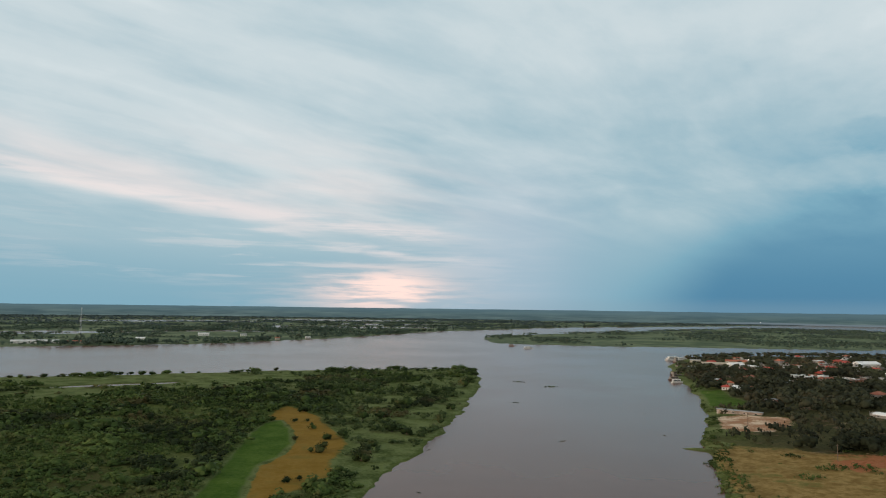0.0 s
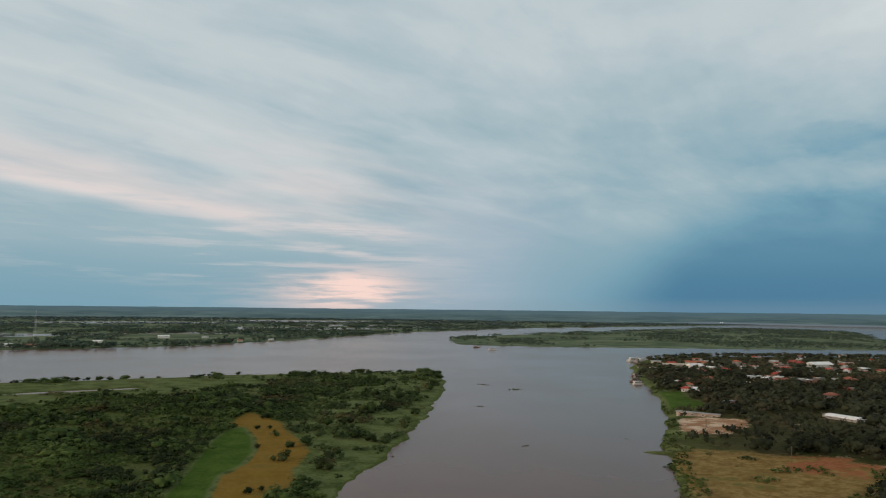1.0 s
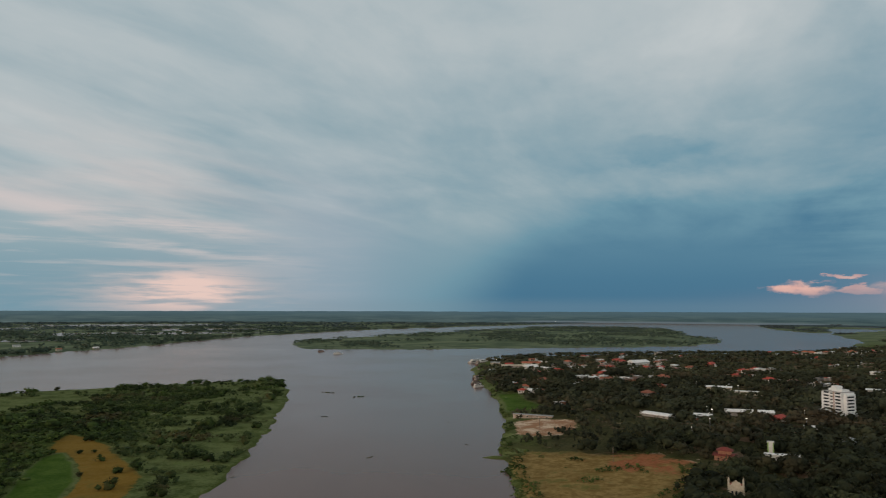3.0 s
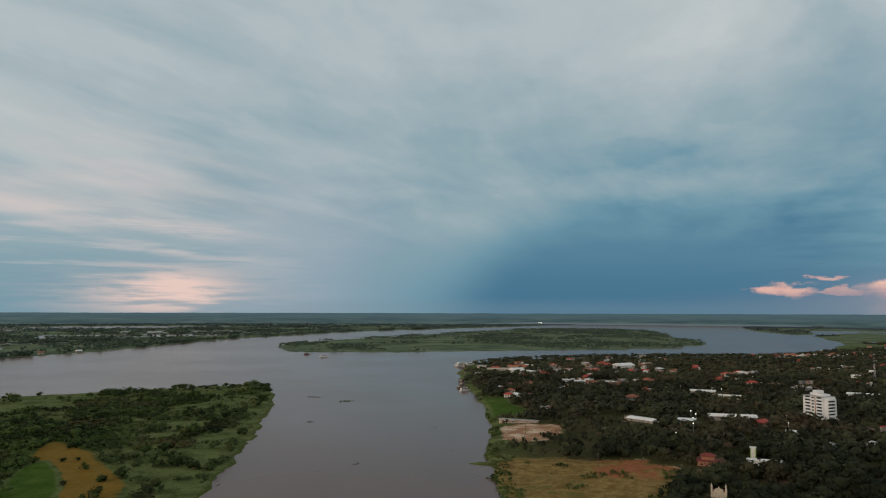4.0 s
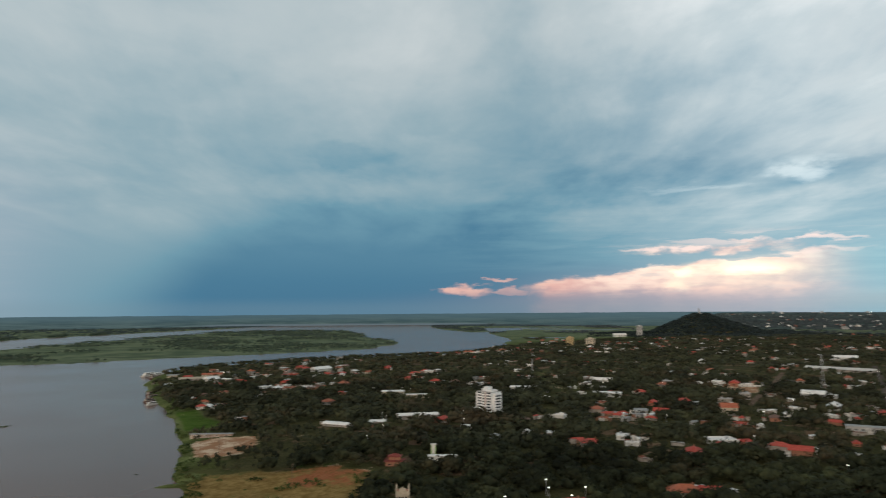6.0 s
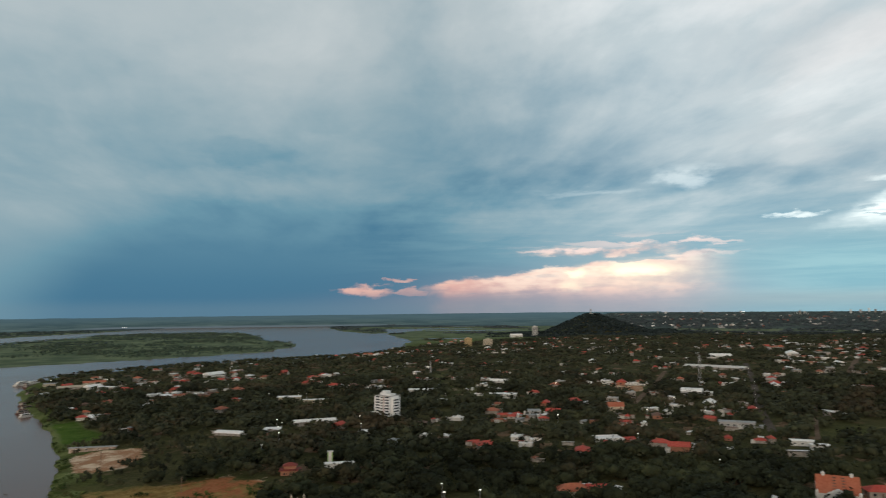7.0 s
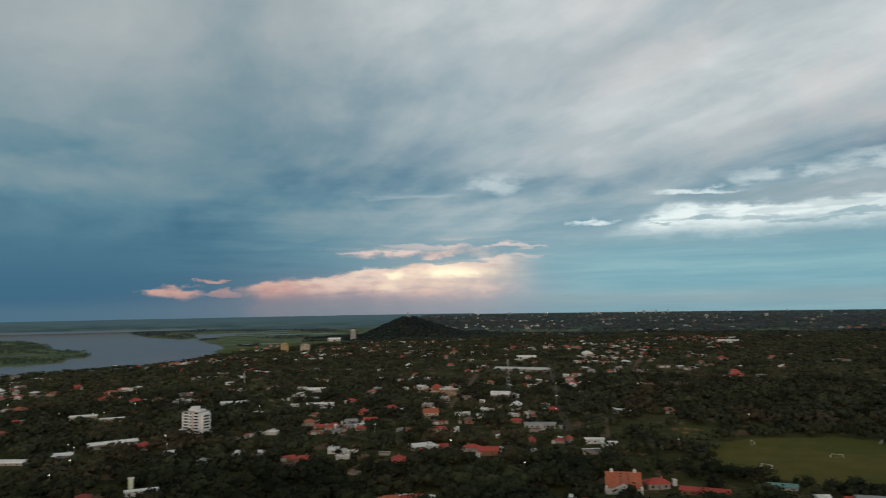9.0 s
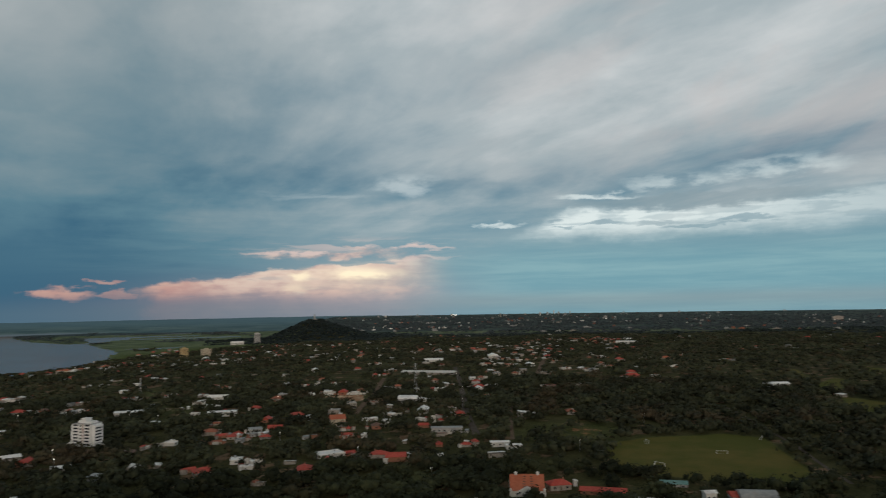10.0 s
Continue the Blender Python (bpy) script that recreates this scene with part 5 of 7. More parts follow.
house(408, 776, None, WHITE_SHED, 0.91)
house(416, 770, None, TILE_HIP, 0.76)
house(772, 380, None, RED_GABLE, 1.21)
house(833, 225, None, BIG_WHITE, 0.88)
house(757, 413, None, BIG_WHITE, 0.48)
house(783, 368, None, WHITE_FLAT, 0.75)
house(595, 630, None, WHITE_SHED, 0.67)
house(600, 627, None, TILE_HIP, 0.63)
house(606, 618, None, WHITE_FLAT, 0.71)
house(817, 298, None, WHITE_FLAT, 0.45)
house(823, 281, None, RED_GABLE, 0.73)
house(829, 270, None, WHITE_SHED, 0.76)
house(773, 401, None, WHITE_FLAT, 1.23)
house(862, 148, None, BROWN_HIP, 0.71)
house(864, 139, None, BROWN_HIP, 0.73)
house(440, 773, None, WHITE_SHED, 0.9)
house(402, 798, None, WHITE_FLAT, 0.9)
house(713, 517, None, BIG_WHITE, 0.99)
house(880, 112, None, WHITE_SHED, 0.87)
house(577, 674, None, RED_HIP, 1.01)
house(595, 658, None, BROWN_HIP, 0.89)
house(467, 773, None, WHITE_SHED, 0.91)
house(484, 745, None, TILE_HIP, 1.19)
house(427, 804, None, TILE_GABLE, 0.65)
house(431, 794, None, WHITE_FLAT, 0.87)
house(483, 771, None, WHITE_FLAT, 0.69)
house(867, 279, None, WHITE_SHED, 1.01)
house(729, 554, None, WHITE_SHED, 0.73)
house(732, 548, None, WHITE_FLAT, 0.63)
house(888, 244, None, RED_HIP, 1.14)
house(640, 668, None, GREY_SHED, 0.94)
house(647, 662, None, GREY_SHED, 0.63)
house(651, 656, None, WHITE_SHED, 0.88)
house(581, 736, None, RED_GABLE, 0.82)
house(592, 723, None, RED_GABLE, 0.68)
house(683, 631, None, GREY_SHED, 0.75)
house(692, 626, None, TILE_GABLE, 0.62)
house(693, 617, None, GREY_SHED, 0.88)
house(935, -114, None, WHITE_SHED, 0.66)
house(391, 867, None, WHITE_SHED, 0.48)
house(724, 595, None, WHITE_FLAT, 0.89)
house(839, 452, None, WHITE_SHED, 0.45)
house(836, 466, None, RED_HIP, 0.67)
house(939, 252, None, TILE_HIP, 0.99)
house(971, 51, None, RED_GABLE, 0.65)
house(976, 43, None, RED_GABLE, 0.69)
house(863, 439, None, TILE_GABLE, 0.68)
house(871, 432, None, BROWN_HIP, 0.63)
house(939, 264, None, WHITE_FLAT, 0.96)
house(994, 24, None, WHITE_SHED, 0.7)
house(622, 777, None, RED_GABLE, 0.95)
house(627, 774, None, TILE_HIP, 0.88)
house(653, 781, None, WHITE_FLAT, 1.15)
house(383, 902, None, WHITE_SHED, 0.9)
house(370, 737, None, WHITE_FLAT, 0.7)
house(454, 1037, None, WHITE_SHED, 0.62)
house(446, 981, None, WHITE_FLAT, 0.6)
house(453, 1078, None, TILE_GABLE, 0.9)
house(668, 1159, None, TILE_HIP, 0.9)
house(601, 938, None, TILE_GABLE, 1.1)
house(451, 934, None, WHITE_FLAT, 0.52)
house(556, 862, None, RED_HIP, 0.78)
house(564, 851, None, TILE_HIP, 0.63)
house(574, 843, None, WHITE_SHED, 0.91)
house(1029, 55, None, RED_HIP, 0.97)
house(589, 842, None, TILE_GABLE, 1.03)
house(498, 917, None, RED_GABLE, 0.63)
house(503, 910, None, RED_GABLE, 0.69)
house(511, 911, None, TILE_HIP, 0.67)
house(542, 877, None, RED_GABLE, 0.81)
house(558, 865, None, RED_GABLE, 0.92)
house(658, 796, None, RED_HIP, 0.87)
house(664, 782, None, TILE_HIP, 0.69)
house(675, 784, None, WHITE_SHED, 0.93)
house(463, 945, None, WHITE_SHED, 0.88)
house(476, 941, None, TILE_HIP, 0.79)
house(1050, 112, None, GREY_SHED, 1.23)
house(966, 424, None, RED_GABLE, 0.78)
house(1024, 260, None, WHITE_SHED, 1.17)
house(975, 413, None, RED_HIP, 0.65)
house(566, 907, None, WHITE_SHED, 1.21)
house(1070, 131, None, WHITE_SHED, 1.06)
house(643, 870, None, RED_GABLE, 1.22)
house(1077, 158, None, WHITE_FLAT, 0.71)
house(1080, 151, None, WHITE_FLAT, 0.64)
house(573, 948, None, BIG_WHITE, 1.49)
house(815, 733, None, WHITE_FLAT, 0.9)
house(1104, 51, None, WHITE_SHED, 0.52)
house(1114, 109, None, GREY_SHED, 0.84)
house(1109, 100, None, WHITE_SHED, 0.66)
house(1115, 90, None, TILE_GABLE, 0.64)
house(1122, -1, None, WHITE_FLAT, 0.53)
house(538, 995, None, TILE_GABLE, 0.81)
house(550, 993, None, WHITE_FLAT, 0.69)
house(789, 792, None, GREY_SHED, 0.62)
house(801, 778, None, GREY_SHED, 0.89)
house(807, 779, None, WHITE_SHED, 0.80)
house(1036, 428, None, WHITE_SHED, 0.97)
house(963, 574, None, WHITE_SHED, 0.45)
house(903, 692, None, RED_HIP, 0.84)
house(905, 691, None, RED_GABLE, 0.88)
house(912, 680, None, TILE_HIP, 0.63)
house(1130, 221, None, BIG_WHITE, 1.0)
house(1121, 257, None, TILE_GABLE, 0.78)
house(1128, 250, None, BROWN_HIP, 0.67)
house(1126, 244, None, WHITE_FLAT, 0.79)
house(896, 749, None, WHITE_SHED, 0.96)
house(978, 641, None, WHITE_SHED, 0.68)
house(1134, 294, None, TILE_GABLE, 0.89)
house(1137, 281, None, WHITE_FLAT, 0.75)
house(1065, 501, None, RED_HIP, 0.87)
house(636, 990, None, WHITE_SHED, 0.70)
house(643, 991, None, WHITE_FLAT, 0.65)
house(896, 771, None, WHITE_SHED, 1.11)
house(874, 825, None, WHITE_SHED, 0.7)
house(1228, 87, None, RED_HIP, 1.15)
house(1215, 268, None, TILE_GABLE, 0.91)
house(1220, 258, None, WHITE_FLAT, 0.90)
house(1223, 246, None, TILE_GABLE, 0.91)
house(1161, 454, None, WHITE_SHED, 0.90)
house(1166, 450, None, WHITE_FLAT, 0.68)
house(1172, 436, None, GREY_SHED, 0.67)
house(1260, -81, None, GREY_SHED, 0.80)
house(1262, -86, None, TILE_GABLE, 0.62)
house(1258, -97, None, GREY_SHED, 0.78)
house(580, 1141, None, RED_HIP, 0.65)
house(1243, 307, None, TILE_HIP, 0.64)
house(1242, 302, None, WHITE_FLAT, 0.74)
house(1247, 294, None, TILE_GABLE, 0.83)
house(1287, 53, None, WHITE_SHED, 1.21)
house(1174, 530, None, WHITE_SHED, 0.72)
house(1180, 518, None, TILE_HIP, 0.92)
house(1181, 512, None, WHITE_FLAT, 0.88)
house(1269, 241, None, TILE_GABLE, 0.67)
house(1271, 233, None, BROWN_HIP, 0.84)
house(1269, 223, None, WHITE_FLAT, 0.67)
house(1263, 290, None, WHITE_SHED, 0.92)
house(1263, 285, None, WHITE_FLAT, 0.74)
house(1225, 422, None, BIG_WHITE, 1.5)
house(1299, 147, None, BROWN_HIP, 0.76)
house(1301, 123, None, WHITE_FLAT, 0.96)
house(728, 1082, None, WHITE_SHED, 1.1)
house(739, 1080, None, RED_HIP, 0.74)
house(1313, 125, None, WHITE_FLAT, 0.77)
house(1273, 343, None, TILE_HIP, 0.75)
house(1277, 335, None, WHITE_FLAT, 0.84)
house(824, 1067, None, WHITE_SHED, 0.95)
house(1375, -17, None, WHITE_SHED, 0.64)
house(1357, 219, None, WHITE_FLAT, 0.67)
house(1335, 337, None, BIG_WHITE, 1.8)
house(1361, 239, None, WHITE_SHED, 0.85)


# ---------------------------------------------------------------- rows of ordinary houses
FAR_HOMES = [(1396, 100, RED_GABLE), (1049, 928, WHITE_SHED), (1263, 619, WHITE_SHED), (1021, 985, WHITE_SHED), (1039, 983, RED_GABLE), (1408, 309, TILE_HIP),
             (1263, 710, RED_GABLE), (1292, 664, WHITE_FLAT), (961, 1098, WHITE_FLAT), (1110, 1080, WHITE_FLAT), (1321, 830, WHITE_SHED), (1546, 288, WHITE_SHED), (1374, 760, WHITE_SHED),
             (1481, 552, WHITE_SHED), (1582, 84, RED_HIP), (1609, 124, RED_GABLE), (1392, 810, WHITE_SHED), (1315, 943, BIG_WHITE), (1561, 494, WHITE_FLAT), (1475, 781, WHITE_FLAT),
             (1340, 1012, WHITE_FLAT), (1401, 931, TILE_HIP), (1181, 1229, WHITE_SHED), (1662, 402, WHITE_FLAT), (1073, 1330, WHITE_SHED), (1772, -435, WHITE_SHED), (1775, 463, BIG_WHITE),
             (1616, 883, WHITE_FLAT), (1780, 627, WHITE_SHED), (1877, 425, TILE_HIP), (1777, 859, TILE_GABLE), (1703, 1013, WHITE_SHED), (1703, 1036, TILE_GABLE), (1995, 124, BIG_WHITE),
             (1955, 828, TILE_HIP), (2108, -340, RED_GABLE), (2154, -386, WHITE_FLAT), (2165, 362, WHITE_FLAT), (2197, -40, WHITE_FLAT)]


def house_field():
    rng = random.Random(8)
    kinds = [TILE_HIP] * 5 + [TILE_GABLE] * 4 + [RED_HIP] * 3 + [RED_GABLE] * 2 + [WHITE_FLAT] * 6 + [WHITE_SHED] * 8 + [GREY_SHED] * 3 + [BROWN_HIP] * 3 + [TALL_FLAT] * 2 + [TALL_TILE] * 2 + [BIG_WHITE, BIG_TILE]
    c, s = math.cos(0.38), math.sin(0.38)
    lots = []
    for i in range(-90, 130):
        for j in range(-60, 60):
            u, v = i * 19.0, j * 46.0 + (i % 2) * 17
            lots.append((u * c - v * s + rng.uniform(-4, 4), u * s + v * c + rng.uniform(-4, 4), rng.random(), rng.choice(kinds), rng.choice((0, 0, 90, 180)) + rng.uniform(-8, 8)))
    x, y = np.array([l[0] for l in lots]), np.array([l[1] for l in lots])
    d, which = shore(x, y)
    r, az = np.hypot(x, y), np.degrees(np.arctan2(x, y))
    p = 0.24 + 1.25 * (vnoise(x, y, 130, 61) - 0.48) + 0.6 * (vnoise(x, y, 45, 62) - 0.5)
    p += 0.12 * np.exp(-(((x - 480) / 170) ** 2 + ((y - 900) / 190) ** 2))
    p += 0.40 * np.exp(-(((x - 800) / 260) ** 2 + ((y - 330) / 170) ** 2))
    p *= step(r, 330, 620) * np.where(az > 86, 0.12, 1.0)
    p *= np.where((y > 1160) & (x > 560), 0.2, 1.0)
    p += 0.16 * step(r, 650, 900) * step(az, 40, 50) * (1 - step(az, 78, 86))
    p *= keep_off(x, y, [ROUGH_LOT, COURT, *LOTS, *GLADES], 0) * np.where(r < 1500, 0.22, 0.8)
    p *= np.where(r > 1100, 0.35 + 1.1 * step(vnoise(x, y, 170, 63), 0.45, 0.7), 1.0)
    p += 0.34 * np.exp(-(((x - 470) / 110) ** 2 + ((y - 880) / 130) ** 2)) + 0.30 * np.exp(-(((x - 1200) / 170) ** 2 + ((y - 270) / 110) ** 2))
    p *= np.where((x < 340) & (y < 650), 0.0, 1.0) * step(np.hypot(x - 560, y + 20), 130, 190)
    ok = (which == 3) & (d > 16) & (az > 12) & (az < 110) & (r < 2300) & (np.hypot(x - HILL[0], y - HILL[1]) > 420)
    ok &= keep_off(x, y, [FIELD, SAND, LAWN, PITCH, RED_SOIL], 10) & off_buildings(x, y) & off_roads(x, y)
    near, far = [], []
    for k in np.where(ok)[0]:
        if lots[k][2] < p[k]:
            (near if r[k] < 1150 else far).append(k)
    near = near if len(near) < 420 else [k for i, k in enumerate(near) if (i * 420) // len(near) != ((i - 1) * 420) // len(near)]
    for k in near:
        house(x[k], y[k], 21.8 + lots[k][4], lots[k][3])
    return [(x[k], y[k], 21.8 + lots[k][4], lots[k][3]) for k in far] + [(hx, hy, 21.8 + rng.choice((0, 90)), key) for hx, hy, key in FAR_HOMES]


def keep_off(x, y, polys, margin=0.0):
    ok = np.ones(len(x), bool)
    for p in polys:
        ok &= sdist(x, y, p) < -margin
    return ok


def far_houses(rows):
    """Small distant houses joined into one mesh for each roof colour."""
    groups = {}
    for x, y, turn, key in rows:
        groups.setdefault((key[4].name, key[5].name), []).append((x, y, turn, key))
        FOOTPRINTS.append((x, y, key[0] * 0.5 + 1.0))
        r = math.hypot(x, y)
        if int(x * 7 + y * 3) % 2:
            FOOTPRINTS.append((x - x / r * 10, y - y / r * 10, 7))
    for (wall, roof), items in groups.items():
        bm = bmesh.new()
        zs = height(np.array([i[0] for i in items]), np.array([i[1] for i in items]))
        for (x, y, turn, key), z in zip(items, zs):
            w, d, storeys, kind = key[:4]
            first = len(bm.verts)
            h = 2.9 * storeys
            box(bm, -w / 2, w / 2, -d / 2, d / 2, -1.5, h)
            nf = len(bm.faces)
            if kind in ("hip", "gable"):
                hip_roof(bm, w, d, h, d * 0.3, 0.6, kind == "gable")
            else:
                box(bm, -w / 2 - 0.4, w / 2 + 0.4, -d / 2 - 0.4, d / 2 + 0.4, h, h + 0.4)
            bm.faces.ensure_lookup_table()
            for f in bm.faces[nf:]:
                f.material_index = 1
            bm.verts.ensure_lookup_table()
            bmesh.ops.transform(bm, matrix=pose(x, y, z, 0, 0, turn), verts=bm.verts[first:])
        bmesh.ops.recalc_face_normals(bm, faces=bm.faces[:])
        me = bpy.data.meshes.new("far_houses")
        bm.to_mesh(me)
        bm.free()
        me.materials.append(bpy.data.materials[wall])
        me.materials.append(bpy.data.materials[roof])
        tagged(new("far_houses", me), "distant small houses scattered among town trees", "houses", kind="stuff")


far_houses(house_field())


def outbuildings():
    """Sheds, lean-tos and walls in the yards round the houses."""
    rng = random.Random(41)
    homes = [f for f in HOMES if math.hypot(f[0], f[1]) > 330]
    items = []
    for hx, hy, hr in homes:
        for _ in range(rng.choice((0, 1, 2, 2, 3, 4))):
            a, q = rng.uniform(0, 6.28), hr * rng.uniform(0.9, 1.7)
            items.append((hx + q * math.cos(a), hy + q * math.sin(a), rng.uniform(2.5, 7), rng.uniform(1.6, 3.6), rng.uniform(2.0, 3.2), 21.8 + rng.choice((0, 90)) + rng.uniform(-8, 8), rng.choice((0, 0, 0, 1, 2, 3))))
    xs, ys = np.array([i[0] for i in items]), np.array([i[1] for i in items])
    d, which = shore(xs, ys)
    ok = (which == 3) & (d > 12) & keep_off(xs, ys, [FIELD, SAND, LAWN, PITCH, RED_SOIL], 6) & off_roads(xs, ys)
    zs = height(xs, ys, d, which)
    for m, (wall, roof, label) in enumerate(((M_WHITE, M_SHEET, "small white sheds and annexes with pale roofs"), (M_DULL_PLASTER, M_TILE, "small plastered annexes with tile roofs"),
                                              (M_BRICK, M_DULL, "small brick sheds with dull metal roofs"), (M_DULL_PLASTER, M_REDROOF, "small annexes with red roofs"))):
        bm = bmesh.new()
        for k, (x, y, w, dd, h, turn, kind) in enumerate(items):
            if kind != m or not ok[k]:
                continue
            first, nf = len(bm.verts), len(bm.faces)
            box(bm, -w / 2, w / 2, -dd / 2, dd / 2, -0.8, h)
            n2 = len(bm.faces)
            solid(bm, [[(-w / 2 - 0.3, -dd / 2 - 0.3, h), (-w / 2 - 0.3, dd / 2 + 0.3, h + 0.5), (-w / 2 - 0.3, dd / 2 + 0.3, h + 0.62), (-w / 2 - 0.3, -dd / 2 - 0.3, h + 0.12)],
                       [(w / 2 + 0.3, -dd / 2 - 0.3, h), (w / 2 + 0.3, dd / 2 + 0.3, h + 0.5), (w / 2 + 0.3, dd / 2 + 0.3, h + 0.62), (w / 2 + 0.3, -dd / 2 - 0.3, h + 0.12)]])
            bm.faces.ensure_lookup_table()
            for f in bm.faces[n2:]:
                f.material_index = 1
            bm.verts.ensure_lookup_table()
            bmesh.ops.transform(bm, matrix=pose(x, y, zs[k], 0, 0, turn), verts=bm.verts[first:])
            FOOTPRINTS.append((x, y, w * 0.5 + 1.0))
        bmesh.ops.recalc_face_normals(bm, faces=bm.faces[:])
        me = bpy.data.meshes.new("outbuildings")
        bm.to_mesh(me)
        bm.free()
        me.materials.append(wall)
        me.materials.append(roof)
        tagged(new("outbuildings", me), label, "sheds", kind="stuff")


outbuildings()


def ridge_city():
    """The far city, out to the eastern skyline: low houses in clusters, halls, and a few towers."""
    rng = random.Random(5)
    sizes = []
    for _ in range(120):
        az, k, n = rng.uniform(62, 112), rng.random() ** 0.75, rng.randint(1, 5)
        for _ in range(n):
            wide = rng.choice((5, 6, 7, 8, 9, 11, 14, 24))
            sizes.append((az + rng.gauss(0, 0.9), k + rng.gauss(0, 0.02), wide, 8.0, rng.uniform(5, 7.5), rng.choice((0, 1, 1, 1, 1, 2, 3, 3, 4))))
    # towers of the centre and single blocks on the skyline
    for az, k, w, h in ((79.4, 0.90, 16, 46), (80.0, 0.92, 26, 40), (80.5, 0.95, 14, 58), (80.9, 0.93, 20, 44), (81.4, 0.9, 24, 30), (81.8, 0.94, 12, 50), (76.2, 0.86, 12, 44), (76.5, 0.9, 26, 24),
                        (72.2, 0.95, 30, 26), (66.2, 0.9, 14, 36), (66.8, 0.93, 22, 26), (69.4, 0.95, 16, 34), (84.6, 0.7, 26, 24), (88.8, 0.72, 26, 26), (90.2, 0.95, 20, 30), (93.0, 0.9, 28, 20), (97.6, 0.96, 18, 26),
                        (101.0, 0.55, 60, 22), (86.0, 0.96, 14, 30), (78.2, 0.93, 22, 26)):
        sizes.append((az, k, w, 14.0, h, rng.choice((0, 1, 1, 2))))
    for m, (mat, label) in enumerate(((M_WHITE, "white"), (M_GREY, "grey"), (M_DULL_PLASTER, "dull plaster"), (M_TILE, "tile-roofed"), (M_SHEET, "metal-roofed"))):
        bm = bmesh.new()
        for az, k, w, d, h, kind in sizes:
            if kind != m or not 0.0 < k < 0.99:
                continue
            r = EAST_R[0] + k * (EAST_R[1] - EAST_R[0])
            q = r / float(true_range(r))
            x, y = r * math.sin(radians(az)), r * math.cos(radians(az))
            if math.hypot(x - HILL[0], y - HILL[1]) < 480:
                continue
            first = len(bm.verts)
            box(bm, -w / 2, w / 2, -d / 2, d / 2, -4, h)
            box(bm, -w / 6, w / 6, -d / 5, d / 5, h, h + 2.5)
            bm.verts.ensure_lookup_table()
            bmesh.ops.transform(bm, matrix=pose(x, y, ground_z(x, y), 0, 0, -az + rng.uniform(-40, 40)) @ Matrix.Scale(q, 4), verts=bm.verts[first:])
        bmesh.ops.recalc_face_normals(bm, faces=bm.faces[:])
        me = bpy.data.meshes.new("far_city")
        bm.to_mesh(me)
        bm.free()
        me.materials.append(mat)
        tagged(new("far_city", me), "far %s city buildings among trees towards the skyline" % label, "buildings", kind="stuff")


ridge_city()


def far_floodlights():
    """Lit floodlights of distant works on the plain and in the far city."""
    for az, r, spread, n, low in ((24.6, 4850.0, 9.0, 3, 6), (23.0, 4850.0, 26.0, 3, 5), (26.4, 4850.0, 30.0, 4, 5), (72.4, 4850.0, 10.0, 3, 0), (84.8, 4150.0, 26.0, 2, 0), (55.5, 4700.0, 6.0, 1, 30)):
        bm = bmesh.new()
        for k in range(n):
            x, w = (k - (n - 1) / 2) * spread, ((2.0, 1.6, 1.8) if spread < 27 and n > 1 else (0.8, 1.1, 0.7))[k % 3]
            solid(bm, [[(x - w, -0.8, 3.0), (x + w, -0.8, 3.0), (x + w, 0.4, 3.0), (x - w, 0.4, 3.0)], [(x - w * 0.8, -0.6, 3.0 + w), (x + w * 0.8, -0.6, 3.0 + w), (x + w * 0.8, 0.3, 3.0 + w), (x - w * 0.8, 0.3, 3.0 + w)]])
        x, y = r * math.sin(radians(az)), r * math.cos(radians(az))
        me = bpy.data.meshes.new("far_floodlights")
        bmesh.ops.recalc_face_normals(bm, faces=bm.faces[:])
        bm.to_mesh(me)
        bm.free()
        me.materials.append(M_LAMP)
        ob = new("far_floodlights", me)
        ob.matrix_world = pose(x, y, max(ground_z(x, y), low), 0, 0, -az)
        tagged(ob, "row of bright white floodlights far off on the plain", "lights", kind="stuff")


far_floodlights()


# ---------------------------------------------------------------- masts, lamps, goals, port
def lattice_mast(x, y, hgt, label, w=2.2):
    ob = thing("lattice_mast", x, y, 20, label, "mast", clear=4)
    for sx, sy in ((-1, -1), (1, -1), (1, 1), (-1, 1)):
        bm = bmesh.new()
        beam(bm, (sx * w / 2, sy * w / 2, -0.5), (sx * w * 0.2, sy * w * 0.2, hgt), 0.13)
        part("leg", bm, M_STEEL, ob)
    n = int(hgt / 4)
    for k in range(n):
        a, b = w / 2 * (1 - 0.6 * k / n), w / 2 * (1 - 0.6 * (k + 1) / n)
        z0, z1 = hgt * k / n, hgt * (k + 1) / n
        bm = bmesh.new()
        for (px, py), (qx, qy) in (((-1, -1), (1, -1)), ((1, -1), (1, 1)), ((1, 1), (-1, 1)), ((-1, 1), (-1, -1))):
            beam(bm, (px * a, py * a, z0), (qx * b, qy * b, z1), 0.12)
            beam(bm, (px * b, py * b, z1), (qx * b, qy * b, z1), 0.12)
        part("bracing", bm, M_STEEL, ob)
    for k in range(3):
        bm = bmesh.new()
        tube(bm, 0.35, 0.35, hgt - 3 - k * 2.0, hgt - 1.6 - k * 2.0, 8, 0.7 * math.cos(k * 2.1), 0.7 * math.sin(k * 2.1))
        part("antenna", bm, M_WHITE, ob)
    return ob


lattice_mast(777, 287, 38, "grey steel lattice mast rising above the houses", 4.0)
lattice_mast(-845, 1640, 66, "tall thin lattice mast on the far bank", 4.0)
lattice_mast(746, 663, 20, "thin steel mast among the town trees", 2.0)


